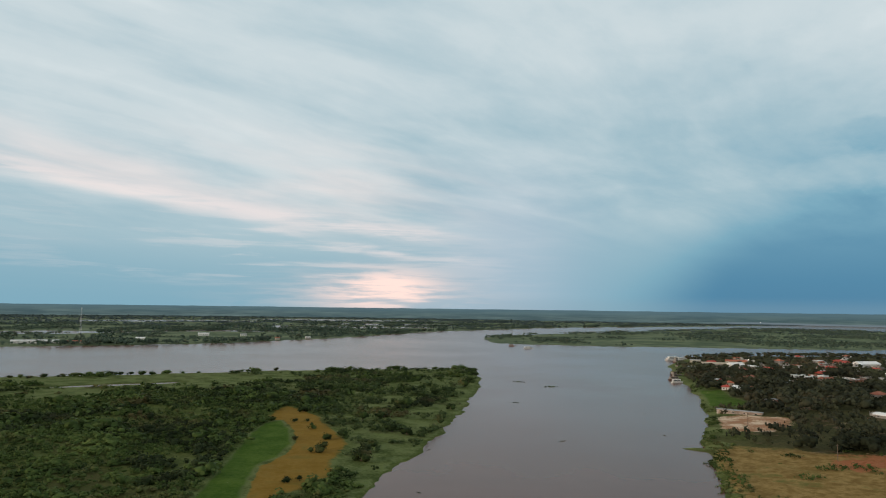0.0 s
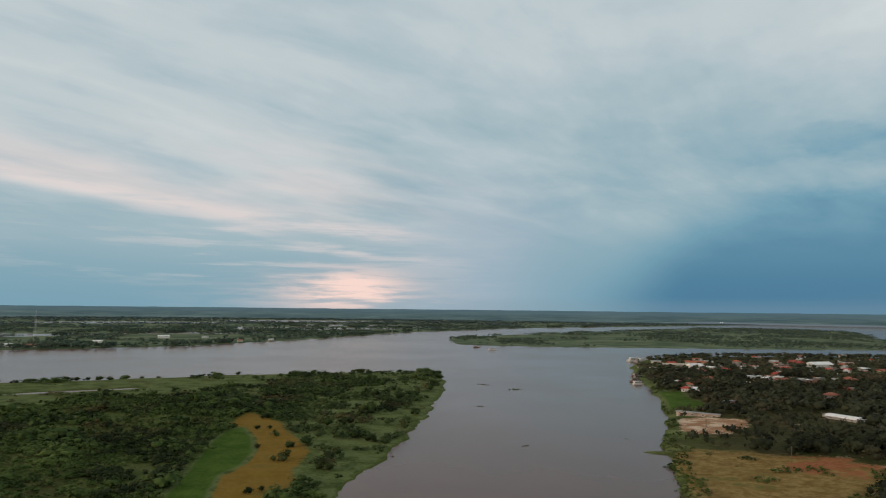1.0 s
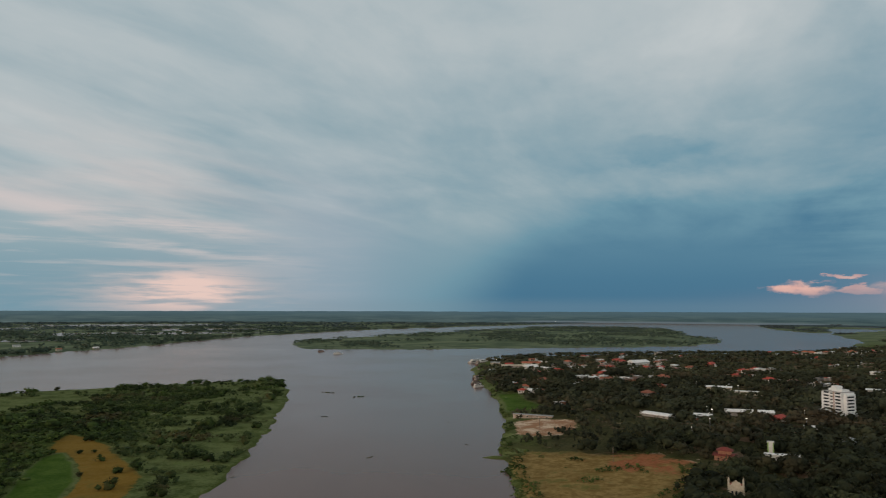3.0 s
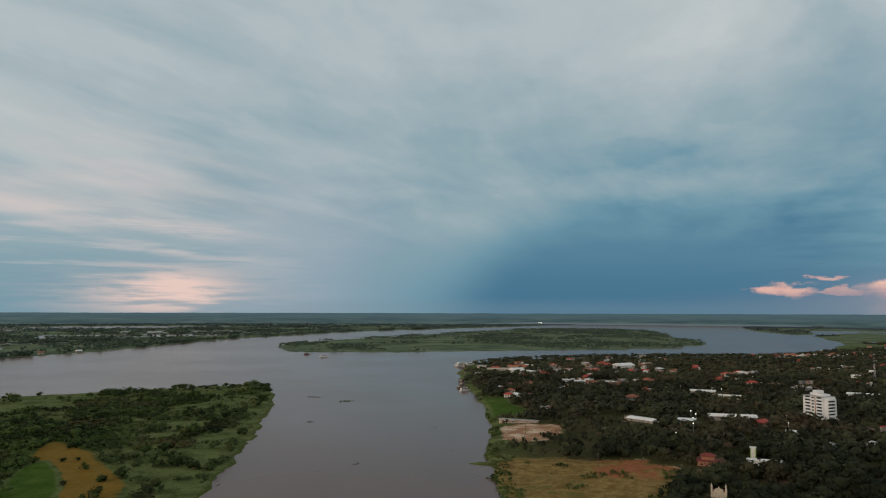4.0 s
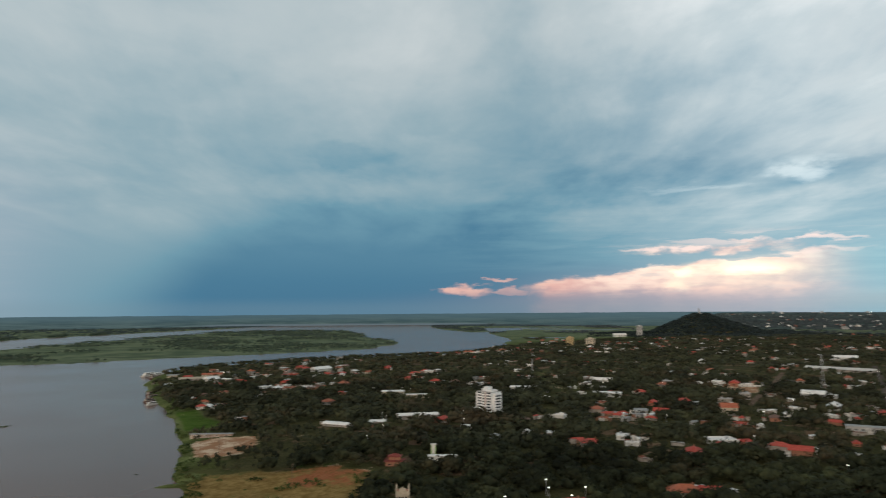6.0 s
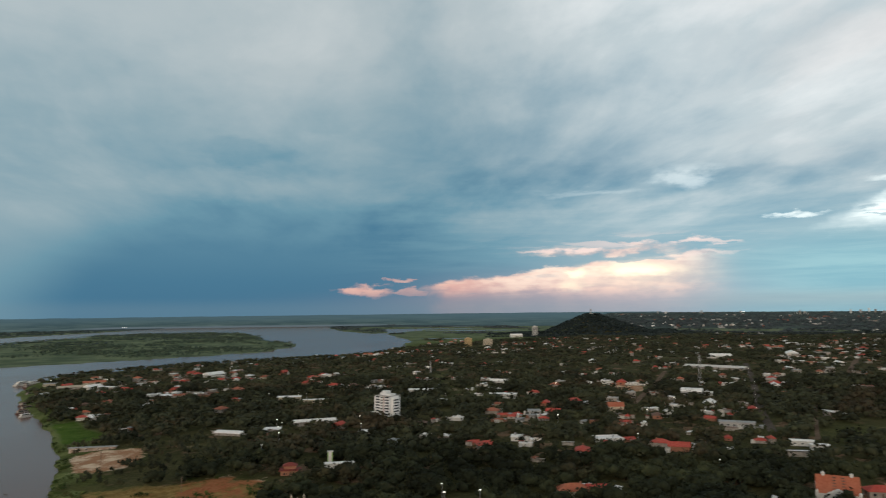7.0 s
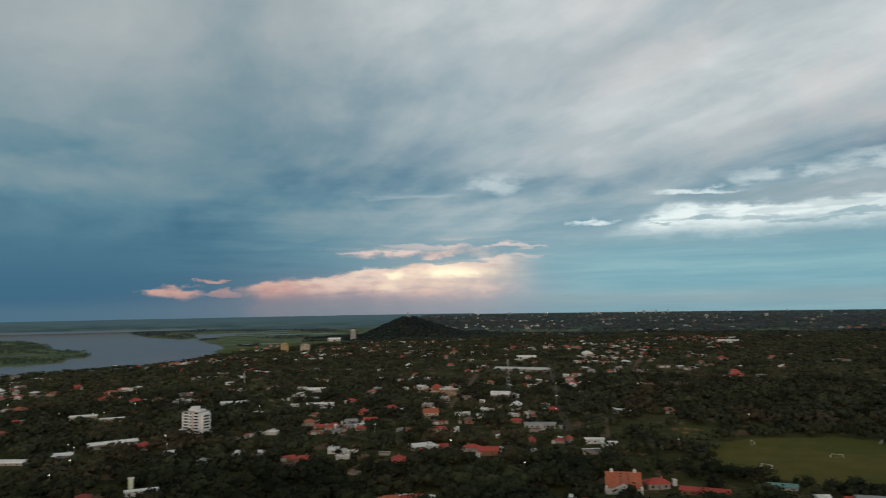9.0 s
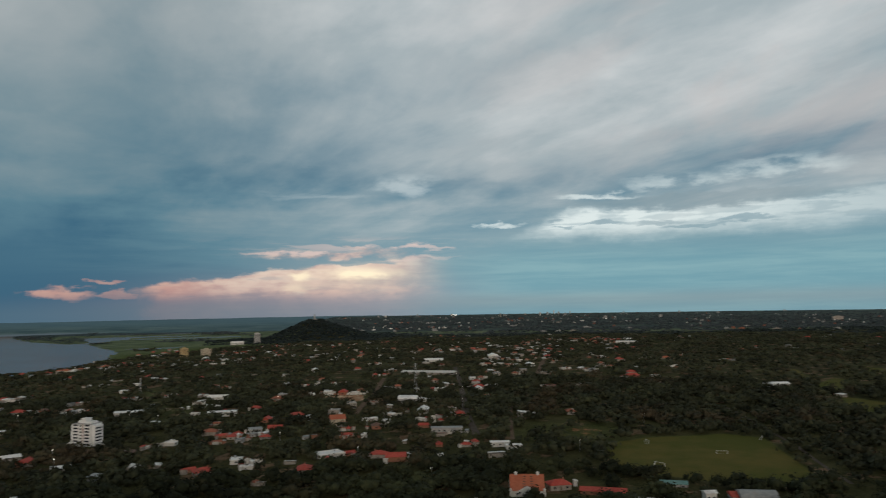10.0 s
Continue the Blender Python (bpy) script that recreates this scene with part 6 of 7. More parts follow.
def monument():
    x, y = HILL
    ob = thing("monument", x, y, 0, "stone monument pillar on the top of the wooded hill", "monument", sink=0.5)
    bm = bmesh.new()
    box(bm, -11, 11, -11, 11, -2, 6)
    part("base", bm, M_GREY, ob)
    bm = bmesh.new()
    tube(bm, 3.2, 2.2, 6, 24, 8)
    part("pillar", bm, M_GREY, ob)
    lattice_mast(x + 24, y - 40, 22, "antenna mast on the hilltop", 3.0)


monument()


def street_lamp(x, y):
    ob = thing("street_lamp", x, y, math.degrees(math.atan2(-x, y)), "lit street lamp on a thin pole", "lamp", "street lamps of the town", clear=2.5)
    FOOTPRINTS.append((x * 0.99, y * 0.99, 3))
    bm = bmesh.new()
    tube(bm, 0.10, 0.07, -0.3, 8.6, 6)
    part("pole", bm, M_STEEL, ob)
    bm = bmesh.new()
    beam(bm, (0, 0, 8.5), (0, -1.4, 8.9), 0.1)
    part("arm", bm, M_STEEL, ob)
    bm = bmesh.new()
    solid(bm, [[(-0.28, -1.9, 8.78), (0.28, -1.9, 8.78), (0.28, -1.1, 8.78), (-0.28, -1.1, 8.78)], [(-0.2, -1.8, 9.0), (0.2, -1.8, 9.0), (0.2, -1.2, 9.0), (-0.2, -1.2, 9.0)]])
    part("lamp_head", bm, M_LAMP, ob, "glowing white lamp head")
    return ob


first_lamp = street_lamp(384, 412)
for lx, ly in ((349, 470), (356, 486), (476, 600), (466, 604), (456, 640), (408, 440), (500, 300), (560, 250), (640, 260), (620, 180),
               (700, 205), (800, 236), (930, 283), (690, 420), (650, 470), (555, 470), (530, 620), (600, 700), (480, 760), (420, 840), (420, 960), (385, 1060), (520, 60), (640, 20), (420, 140),
               (282, 237), (269, 224), (267, 208), (284, 213), (241, 227), (463, 212), (336, 456), (318, 431), (283, 402)):
    FOOTPRINTS.append((lx, ly, 2.5))
    FOOTPRINTS.append((lx * 0.99, ly * 0.99, 3))
    copy_thing(first_lamp, pose(lx, ly, ground_z(lx, ly) - 0.15, 0, 0, math.degrees(math.atan2(-lx, ly))))


def football_goal(x, y, turn):
    ob = thing("football_goal", x, y, turn, "white football goal frame on the grass pitch", "goal", "goals of the pitch")
    for nm, a, b in (("post", (-3.66, 0, -0.2), (-3.66, 0, 2.44)), ("post", (3.66, 0, -0.2), (3.66, 0, 2.44)), ("crossbar", (-3.66, 0, 2.44), (3.66, 0, 2.44)),
                     ("stay", (-3.66, 0, 2.4), (-3.66, 1.8, 0)), ("stay", (3.66, 0, 2.4), (3.66, 1.8, 0)), ("ground_bar", (-3.66, 1.8, 0.1), (3.66, 1.8, 0.1))):
        bm = bmesh.new()
        beam(bm, a, b, 0.2)
        part(nm, bm, M_WHITE, ob)
    return ob


goal = football_goal(534, -38, -86)
for gx, gy, gt in ((592, -70, -10), (561, 14, 20), (489, 3, 60)):
    copy_thing(goal, pose(gx, gy, ground_z(gx, gy) - 0.15, 0, 0, gt))


def boat(x, y, turn, length, hull, label, decks=1):
    ob = thing("river_boat", x, y, turn, label, "boat", "boats moored at the port", z=0.0, sink=0.0)
    w = length * 0.23
    plan = [(-0.5, 0.32), (-0.48, 0.5), (0.2, 0.5), (0.4, 0.32), (0.5, 0.0)]
    ring = [(length * a, w * b) for a, b in plan] + [(length * a, -w * b) for a, b in plan[-2::-1]]
    bm = bmesh.new()
    solid(bm, [[(p * 0.94, q * 0.8, -0.5) for p, q in ring], [(p, q, 1.5) for p, q in ring]])
    part("hull", bm, hull, ob)
    for k in range(decks):
        bm = bmesh.new()
        z = 1.5 + k * 2.4
        s = 1 - 0.22 * k
        box(bm, -length * 0.40 * s, length * 0.22 * s, -w * 0.36 * s, w * 0.36 * s, z, z + 2.3)
        cab = part("cabin", bm, M_WHITE if hull is M_WHITE else M_DULL_PLASTER, ob, "pale deckhouse")
        for sgn in (-1, 1):
            bm = bmesh.new()
            box(bm, -length * 0.37 * s, length * 0.19 * s, sgn * w * 0.36 * s - 0.05, sgn * w * 0.36 * s + 0.05, z + 1.0, z + 1.8)
            part("window_band", bm, M_GLASS, cab)
        bm = bmesh.new()
        box(bm, -length * 0.42 * s, length * 0.24 * s, -w * 0.40 * s, w * 0.40 * s, z + 2.3, z + 2.45)
        part("deck_roof", bm, M_SHEET if hull is M_WHITE else M_BROWN, ob)
    bm = bmesh.new()
    tube(bm, 0.1, 0.06, 1.5, 1.5 + decks * 2.4 + 4, 6, -length * 0.1, 0)
    part("mast", bm, M_STEEL, ob)
    return ob


boat(372, 1114, 60, 26, M_RUST, "dark tug moored at the port with a white deckhouse", 2)
boat(380, 1150, 25, 34, M_WHITE, "white passenger boat moored along the port", 2)
boat(405, 1170, 20, 34, M_WHITE, "second white passenger boat at the port", 1)
boat(338, 1004, 55, 18, M_RUST, "small dark barge with a shed roof at the bank", 1)
boat(302, 897, 30, 26, M_RUST, "long dark barge lying at the bank", 1)
boat(290, 862, 25, 20, M_RUST, "rusty barge beside the muddy bank", 1)
boat(275, 828, 20, 18, M_RUST, "old boat with a pale roof at the bank", 1)
boat(267, 796, 20, 16, M_WHITE, "small white boat at the grassy bank", 1)
boat(176, 1420, 10, 20, M_WHITE, "white boat far out on the river", 1)
boat(150, 1500, -5, 14, M_RUST, "small dark boat off the island", 1)


def pier(x, y, turn, length):
    ob = thing("pier", x, y, turn, "wooden landing pier on posts at the port", "pier", z=0.0, sink=0.0)
    bm = bmesh.new()
    box(bm, 0, length, -1.4, 1.4, 1.5, 1.75)
    part("deck", bm, M_WOOD, ob)
    for k in range(int(length / 5) + 1):
        for sgn in (-1, 1):
            bm = bmesh.new()
            tube(bm, 0.16, 0.16, -2, 1.5, 6, min(k * 5, length - 0.3), sgn * 1.2)
            part("post", bm, M_WOOD, ob)


pier(398, 1128, 150, 24)
pier(312, 915, 170, 12)
pier(298, 870, 175, 10)


def utility_pole(x, y):
    ob = thing("utility_pole", x, y, 30, "weathered wooden utility pole standing in the dry field", "pole")
    bm = bmesh.new()
    tube(bm, 0.2, 0.14, -0.5, 9.0, 8)
    part("pole", bm, M_WOOD, ob)
    bm = bmesh.new()
    box(bm, -1.0, 1.0, -0.08, 0.08, 8.2, 8.4)
    part("crossarm", bm, M_WOOD, ob)


utility_pole(205, 366)
utility_pole(212, 488)


def floating_mat(x, y, size, seed):
    """A raft of floating river plants."""
    rng = random.Random(seed)
    ob = thing("floating_plants", x, y, rng.uniform(0, 180), "dark raft of floating water plants on the river", "plants", "plant rafts on the river", z=0.0, sink=0.0)
    bm = bmesh.new()
    for _ in range(16):
        a, b, s = rng.gauss(0, size * 0.4), rng.gauss(0, size * 0.12), rng.uniform(0.25, 0.6) * size * 0.22
        solid(bm, [[(a + s * math.cos(k), b + s * math.sin(k), z) for k in (0, 1.26, 2.5, 3.77, 5.0)] for z in (-0.1,)] + [[(a + s * 0.6 * math.cos(k), b + s * 0.6 * math.sin(k), 0.1 + s * 0.35) for k in (0, 1.26, 2.5, 3.77, 5.0)]])
    part("leaves", bm, M_SHRUB, ob)


for k, (fx, fy, fs) in enumerate(((88, 782, 9), (114, 738, 12), (65, 612, 5), (76, 440, 3.5), (161, 558, 2.5), (147, 464, 2.5), (-9, 315, 2.0), (-6, 408, 2.5))):
    floating_mat(fx, fy, fs, k)


# ---------------------------------------------------------------- vegetation
def lump(seed, level):
    """A lumpy closed form: an icosphere with uneven radius."""
    bm = bmesh.new()
    bmesh.ops.create_icosphere(bm, subdivisions=level, radius=1.0)
    v = np.array([p.co[:] for p in bm.verts])
    f = np.array([[p.index for p in q.verts] for q in bm.faces])
    bm.free()
    rng = np.random.default_rng(seed)
    return v * rng.uniform(0.78, 1.15, len(v))[:, None], f


def crown(n, seed, lobes=6, leaf=0.3, flat=0.75, cores=3, level=1):
    """A unit crown on z = 0: a few lumpy cores and n leaf tufts round them. Returns vertices and triangles."""
    rng = np.random.default_rng(seed)
    centre = rng.normal(0, 0.40, (lobes, 3)) * (1, 1, 0.45) + (0, 0, 0.62)
    centre[0] = (0, 0, 0.70)
    size = rng.uniform(0.40, 0.62, lobes)
    k = rng.integers(0, lobes, n)
    v = rng.normal(0, 1, (n, 3))
    v[:, 2] = np.abs(v[:, 2]) * 0.9 - 0.2
    v /= np.linalg.norm(v, axis=1)[:, None]
    pos = centre[k] + v * (size[k] * rng.uniform(0.85, 1.1, n))[:, None]
    nrm = v + rng.normal(0, 0.30, (n, 3)) + (0, 0, 0.25)
    nrm /= np.linalg.norm(nrm, axis=1)[:, None]
    t = np.cross(nrm, rng.normal(0, 1, (n, 3)))
    t /= np.linalg.norm(t, axis=1)[:, None]
    b = np.cross(nrm, t)
    s = (leaf * rng.uniform(0.65, 1.35, n))[:, None]
    q = rng.uniform(0.6, 1.1, (4, n, 1))
    corners = [pos + t * s * q[0], pos + b * s * q[1] * 0.8, pos - t * s * q[2], pos - b * s * q[3] * 0.8]
    verts = [np.stack(corners, 1).reshape(-1, 3)]
    base = np.arange(n)[:, None] * 4
    tris = [np.concatenate([base + (0, 1, 2), base + (0, 2, 3)])]
    count = 4 * n
    for i in range(cores):
        lv, lf = lump(seed * 17 + i, level)
        verts.append(lv * (size[i] * 0.76) * (1, 1, 0.95) + centre[i])
        tris.append(lf + count)
        count += len(lv)
    v = np.concatenate(verts)
    v[:, 2] = np.clip(v[:, 2] * flat, 0.0, None)
    return v, np.concatenate(tris)


def plant_mass(name, spots, radius, tall, templates, mat, seed):
    """One joined mesh of many plants: spots (n,3) with radius and height each."""
    rng = np.random.default_rng(seed)
    n = len(spots)
    pick = rng.integers(0, len(templates), n)
    turn = rng.uniform(0, 2 * math.pi, n)
    tint = np.clip(rng.beta(1.6, 2.6, n) * 0.6 + vnoise(spots[:, 0], spots[:, 1], 38, 51) * 0.45, 0, 1)
    vs, ts, fs, count = [], [], [], 0
    for k, (tp, tri) in enumerate(templates):
        sel = np.where(pick == k)[0]
        c, s = np.cos(turn[sel])[:, None], np.sin(turn[sel])[:, None]
        r, h = radius[sel][:, None], tall[sel][:, None]
        x = (tp[None, :, 0] * c - tp[None, :, 1] * s) * r + spots[sel, 0][:, None]
        y = (tp[None, :, 0] * s + tp[None, :, 1] * c) * r + spots[sel, 1][:, None]
        z = tp[None, :, 2] * h + spots[sel, 2][:, None]
        vs.append(np.stack([x, y, z], -1).reshape(-1, 3))
        ts.append(np.repeat(tint[sel], len(tp)))
        fs.append((tri[None] + (np.arange(len(sel)) * len(tp))[:, None, None]).reshape(-1, 3) + count)
        count += len(sel) * len(tp)
    me = mesh_from(name, np.concatenate(vs), np.concatenate(fs), [mat], True)
    layer = me.attributes.new("tint", "FLOAT", "POINT")
    layer.data.foreach_set("value", np.concatenate(ts).astype(np.float32))
    return new(name, me)


def scatter(rng, n, r0, r1, a0, a1):
    r = np.sqrt(rng.uniform(r0 * r0, r1 * r1, n))
    a = np.radians(rng.uniform(a0, a1, n))
    return r * np.sin(a), r * np.cos(a)


def build_spit_shrubs():
    rng = np.random.default_rng(11)
    x, y = scatter(rng, 27000, 240, 1010, -40, 4)
    d, which = shore(x, y)
    ok = (which == 0) & (d > 6) & keep_off(x, y, [CLEARING, GREEN_STRIP], 1)
    dens = vnoise(x, y, 45, 21) * 0.5 + vnoise(x, y, 15, 22) * 0.5
    inland = step(d, 30, 150)
    meadow = np.where((x < -140) & (y > 655 + (x + 140) * -0.08), 0.17, 0.0)
    open_side = step(x, -120, -60) * step(y, 300, 420)
    ok &= dens > 0.57 - inland * 0.33 + meadow + 0.17 * open_side
    x, y, dens, d = x[ok], y[ok], dens[ok], d[ok]
    big = vnoise(x, y, 26, 23)
    rad = np.exp(rng.normal(0.86, 0.40, len(x))) * (0.65 + 1.2 * big ** 2)
    tall = rad * rng.uniform(0.55, 1.0, len(x)) + 0.5
    spots = np.stack([x, y, height(x, y) - 0.25], -1)
    nearer = np.hypot(x, y) < 500
    ob = plant_mass("shrubs", spots[nearer], rad[nearer], tall[nearer], [crown(28, s, 6, 0.21, 0.8, 2, 1) for s in range(8)], M_SHRUB, 5)
    tagged(ob, "dense green and olive shrubs covering the river spit", "shrubs", kind="stuff")
    ob = plant_mass("shrubs", spots[~nearer], rad[~nearer], tall[~nearer], [crown(12, s, 4, 0.30, 0.8, 1, 1) for s in range(8)], M_SHRUB, 6)
    tagged(ob, "low olive shrubs on the far part of the river spit", "shrubs", kind="stuff")


def build_thickets():
    """Clumps of taller dark bushes among the shrubs of the spit."""
    rng = np.random.default_rng(17)
    x, y = scatter(rng, 7000, 240, 930, -40, 3)
    d, which = shore(x, y)
    ok = (which == 0) & (d > 25) & keep_off(x, y, [CLEARING, GREEN_STRIP], 4) & ~((x < -140) & (y > 660))
    ok &= vnoise(x, y, 55, 24) * 0.65 + vnoise(x, y, 18, 25) * 0.35 > 0.565 + 0.14 * step(x, -140, -40) + 0.05 * step(y, 550, 750)
    x, y = x[ok], y[ok]
    rad = rng.uniform(2.0, 4.6, len(x))
    ob = plant_mass("thickets", np.stack([x, y, height(x, y) - 0.3], -1), rad, rad * 0.85 + 0.8, [crown(44, s, 7, 0.18, 0.8, 3, 1) for s in range(70, 77)], M_THICKET, 18)
    tagged(ob, "dark green thickets standing above the shrubs of the spit", "thickets", kind="stuff")
    x, y = scatter(rng, 5200, 240, 930, -16, 4)
    d, which = shore(x, y)
    ok = (which == 0) & (d > 5) & (d < 150) & keep_off(x, y, [CLEARING, GREEN_STRIP], 2)
    ok &= vnoise(x, y, 40, 26) * 0.5 + vnoise(x, y, 12, 27) * 0.5 > 0.60 - 0.12 * step(d, 10, 50)
    x, y = x[ok], y[ok]
    rad = np.exp(rng.normal(0.95, 0.42, len(x)))
    ob = plant_mass("thickets", np.stack([x, y, height(x, y) - 0.2], -1), rad, rad * 0.8 + 0.5, [crown(30, k, 6, 0.22, 0.8, 2, 1) for k in range(90, 96)], M_BUSH, 28)
    tagged(ob, "round bushes scattered over the grassy river margin", "bushes", kind="stuff")


def build_bank_scrub():
    """Low growth along the town bank and round the dry field."""
    rng = np.random.default_rng(19)
    x, y = rng.uniform(100, 300, 16000), rng.uniform(150, 760, 16000)
    d, which = shore(x, y)
    f = sdist(x, y, FIELD)
    edge = ((d > 0.5) & (d < 12) & (vnoise(x, y, 12, 71) > 0.35)) | ((np.abs(f) < 7) & (vnoise(x, y, 14, 72) > 0.45)) | ((f > 0) & (vnoise(x, y, 16, 73) > 0.80))
    ok = (which == 3) & edge & keep_off(x, y, [SAND, LAWN], 1) & off_buildings(x, y)
    x, y = x[ok], y[ok]
    rad = rng.uniform(0.6, 2.0, len(x))
    ob = plant_mass("scrub", np.stack([x, y, height(x, y) - 0.2], -1), rad, rad * 0.8 + 0.3, [crown(12, s, 4, 0.28, 0.8, 1, 1) for s in range(6)], M_SHRUB, 16)
    tagged(ob, "tall grass and scrub along the riverbank and field", "scrub", kind="stuff")


def make_bush(size, seed, tint, name, label, category, group, x, y, flat=0.8, trunk=0.0):
    """One bush or small tree as a thing: stem, crown."""
    ob = new(name)
    ob.matrix_world = pose(x, y, ground_z(x, y) - 0.15, 0, 0, seed * 77)
    bm = bmesh.new()
    tube(bm, 0.10 * size, 0.06 * size, 0, trunk + size * 0.6, 7)
    part("stem", bm, M_BARK, ob)
    v, tri = crown(190, seed, 8, 0.13, flat, 5, 2)
    me = mesh_from("crown", v * (size, size, size * 1.1) + (0, 0, trunk), tri, [M_SHRUB], True)
    layer = me.attributes.new("tint", "FLOAT", "POINT")
    layer.data.foreach_set("value", np.full(len(v), tint, np.float32))
    cr = new("crown", me)
    cr.parent = ob
    return tagged(ob, label, category, group)


def single_bushes():
    rng = random.Random(31)
    kinds = []
    for x, y, size in ((-103, 531, 4.0), (-100, 487, 2.4), (-92, 488, 2.0), (-83, 462, 3.0), (-68, 427, 3.4), (-87, 424, 2.4), (-67, 390, 4.6), (-41, 373, 6.0), (-59, 433, 5.0), (-31, 456, 5.0),
                       (-21, 447, 4.6), (-27, 562, 7.5), (-13, 621, 4.0), (-5, 646, 5.0), (8, 562, 4.6), (-1, 497, 4.0), (-69, 323, 2.4), (-64, 327, 2.0), (-47, 328, 2.2), (24, 717, 7.0),
                       (-39, 410, 3.6), (-41, 513, 6.5), (-55, 499, 5.5), (30, 760, 6.0)):
        if len(kinds) < 5:
            kinds.append(make_bush(1.0, 200 + len(kinds), 0.02 * len(kinds), "bush", "dark green rounded bush on the grassy spit", "bush", "bushes of the spit", x, y))
            kinds[-1].scale = (size,) * 3
        else:
            k = kinds[rng.randrange(5)]
            ob = copy_thing(k, pose(x, y, ground_z(x, y) - 0.15, 0, 0, rng.uniform(0, 360)))
            ob.scale = (size,) * 3
    kinds = []
    for x, y, size in ((-452, 736, 3.0), (-417, 742, 4.5), (-401, 768, 4.0), (-386, 771, 4.5), (-381, 784, 4.0), (-348, 790, 3.6), (-337, 797, 5.0), (-317, 813, 5.5), (-201, 860, 4.0),
                       (-67, 905, 4.5), (-58, 908, 6.5), (-22, 918, 3.4), (-8, 922, 4.0), (29, 905, 7.0), (36, 880, 6.5), (40, 845, 6.0), (-365, 782, 5.0), (-300, 818, 3.0), (-408, 757, 3.5), (-394, 766, 4.2), (-376, 776, 4.6), (-358, 788, 4.2), (-330, 803, 4.6), (-440, 738, 3.8), (-428, 735, 3.2), (-283, 826, 2.6), (-62, 900, 5.0)):
        if len(kinds) < 4:
            kinds.append(make_bush(1.0, 220 + len(kinds), 0.1 + 0.1 * len(kinds), "small_tree", "small round-crowned tree at the edge of the spit", "tree", "trees on the spit shore", x, y, 0.7, 0.06))
            kinds[-1].scale = (size * 1.2, size * 1.2, size * 0.95)
        else:
            ob = copy_thing(kinds[rng.randrange(4)], pose(x, y, ground_z(x, y) - 0.15, 0, 0, rng.uniform(0, 360)))
            ob.scale = (size * 1.2, size * 1.2, size * 0.95)


def room_beside(x, y):
    """Free distance from each spot to the nearest building or clearing."""
    room = np.full(len(x), 99.0)
    for fx, fy, fr in FOOTPRINTS:
        room = np.minimum(room, np.maximum(np.hypot(x - fx, y - fy) - fr, 0.0))
    return room


def build_town_trees():
    rng = np.random.default_rng(12)
    x, y = scatter(rng, 9000, 170, 950, 12, 112)
    d, which = shore(x, y)
    ok = (which == 3) & (d > 8) & keep_off(x, y, [FIELD, SAND, LAWN, PITCH, COURT, LOTS[1], *GLADES], 3) & (keep_off(x, y, [LOTS[0]], 2) | (vnoise(x, y, 18, 39) > 0.62)) & (keep_off(x, y, [ROUGH_LOT], 2) | (vnoise(x, y, 18, 39) > 0.5))
    dens = vnoise(x, y, 60, 31) * 0.6 + vnoise(x, y, 20, 32) * 0.4
    ok &= (dens > 0.22) & off_buildings(x, y) & off_roads(x, y)
    x, y = x[ok], y[ok]
    rad = np.exp(rng.normal(1.68, 0.42, len(x))) * (0.65 + 0.8 * vnoise(x, y, 50, 33))
    rad = np.minimum(rad, 9.5)
    rad *= np.where(sdist(x, y, LOW_ZONE) > 0, 0.5, 1.0)
    rad = np.minimum(rad, room_beside(x, y) * 0.85 + 2.6)
    spots = np.stack([x, y, height(x, y)], -1)
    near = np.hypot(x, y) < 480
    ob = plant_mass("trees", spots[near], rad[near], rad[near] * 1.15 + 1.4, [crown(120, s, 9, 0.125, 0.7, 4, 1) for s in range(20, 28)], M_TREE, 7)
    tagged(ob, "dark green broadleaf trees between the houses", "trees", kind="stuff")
    ob = plant_mass("trees", spots[~near], rad[~near], rad[~near] * 0.9 + 2.8, [crown(25, s, 6, 0.23, 0.72, 2, 1) for s in range(20, 28)], M_MID_HAZE, 8)
    tagged(ob, "dark green broadleaf trees filling the town", "trees", kind="stuff")
    x, y = scatter(rng, 17500, 950, 2300, 14, 112)
    d, which = shore(x, y)
    ok = (which == 3) & (d > 8) & ((y < 1330) | (vnoise(x, y, 90, 34) > 0.8))
    ok &= vnoise(x, y, 80, 35) * 0.6 + vnoise(x, y, 28, 36) * 0.4 > 0.26
    ok &= off_buildings(x, y) & off_roads(x, y) & keep_off(x, y, GLADES, 3)
    x, y = x[ok], y[ok]
    rad = rng.uniform(4.5, 10.0, len(x))
    spots = np.stack([x, y, height(x, y)], -1)
    ob = plant_mass("trees", spots, rad, rad * 0.55 + 3, [crown(4, s, 3, 0.4, 0.75, 1, 1) for s in range(40, 46)], M_MID_HAZE, 9)
    tagged(ob, "far dark trees of the town", "trees", kind="stuff")
    x, y = scatter(rng, 19000, 2300, 4925, 40, 112)
    d, which = shore(x, y)
    r, az = np.hypot(x, y), np.degrees(np.arctan2(x, y))
    q = r / true_range(r)
    tx, ty = x / q, y / q
    ok = ((which == 3) | ((r > 4400) & (az > 60))) & (d > 8) & (np.hypot(x - HILL[0], y - HILL[1]) > 330)
    ok &= np.where(az > 59, vnoise(tx, ty, 420, 37) * 0.6 + vnoise(tx, ty, 120, 40) * 0.4 > 0.27, vnoise(x, y, 200, 37) > 0.75)
    x, y, r, q = x[ok], y[ok], r[ok], np.where(az > 59, q, 1.0)[ok]
    rad = rng.uniform(11, 22, len(x)) * q
    tall = rng.uniform(4.5, 9.0, len(x)) * q
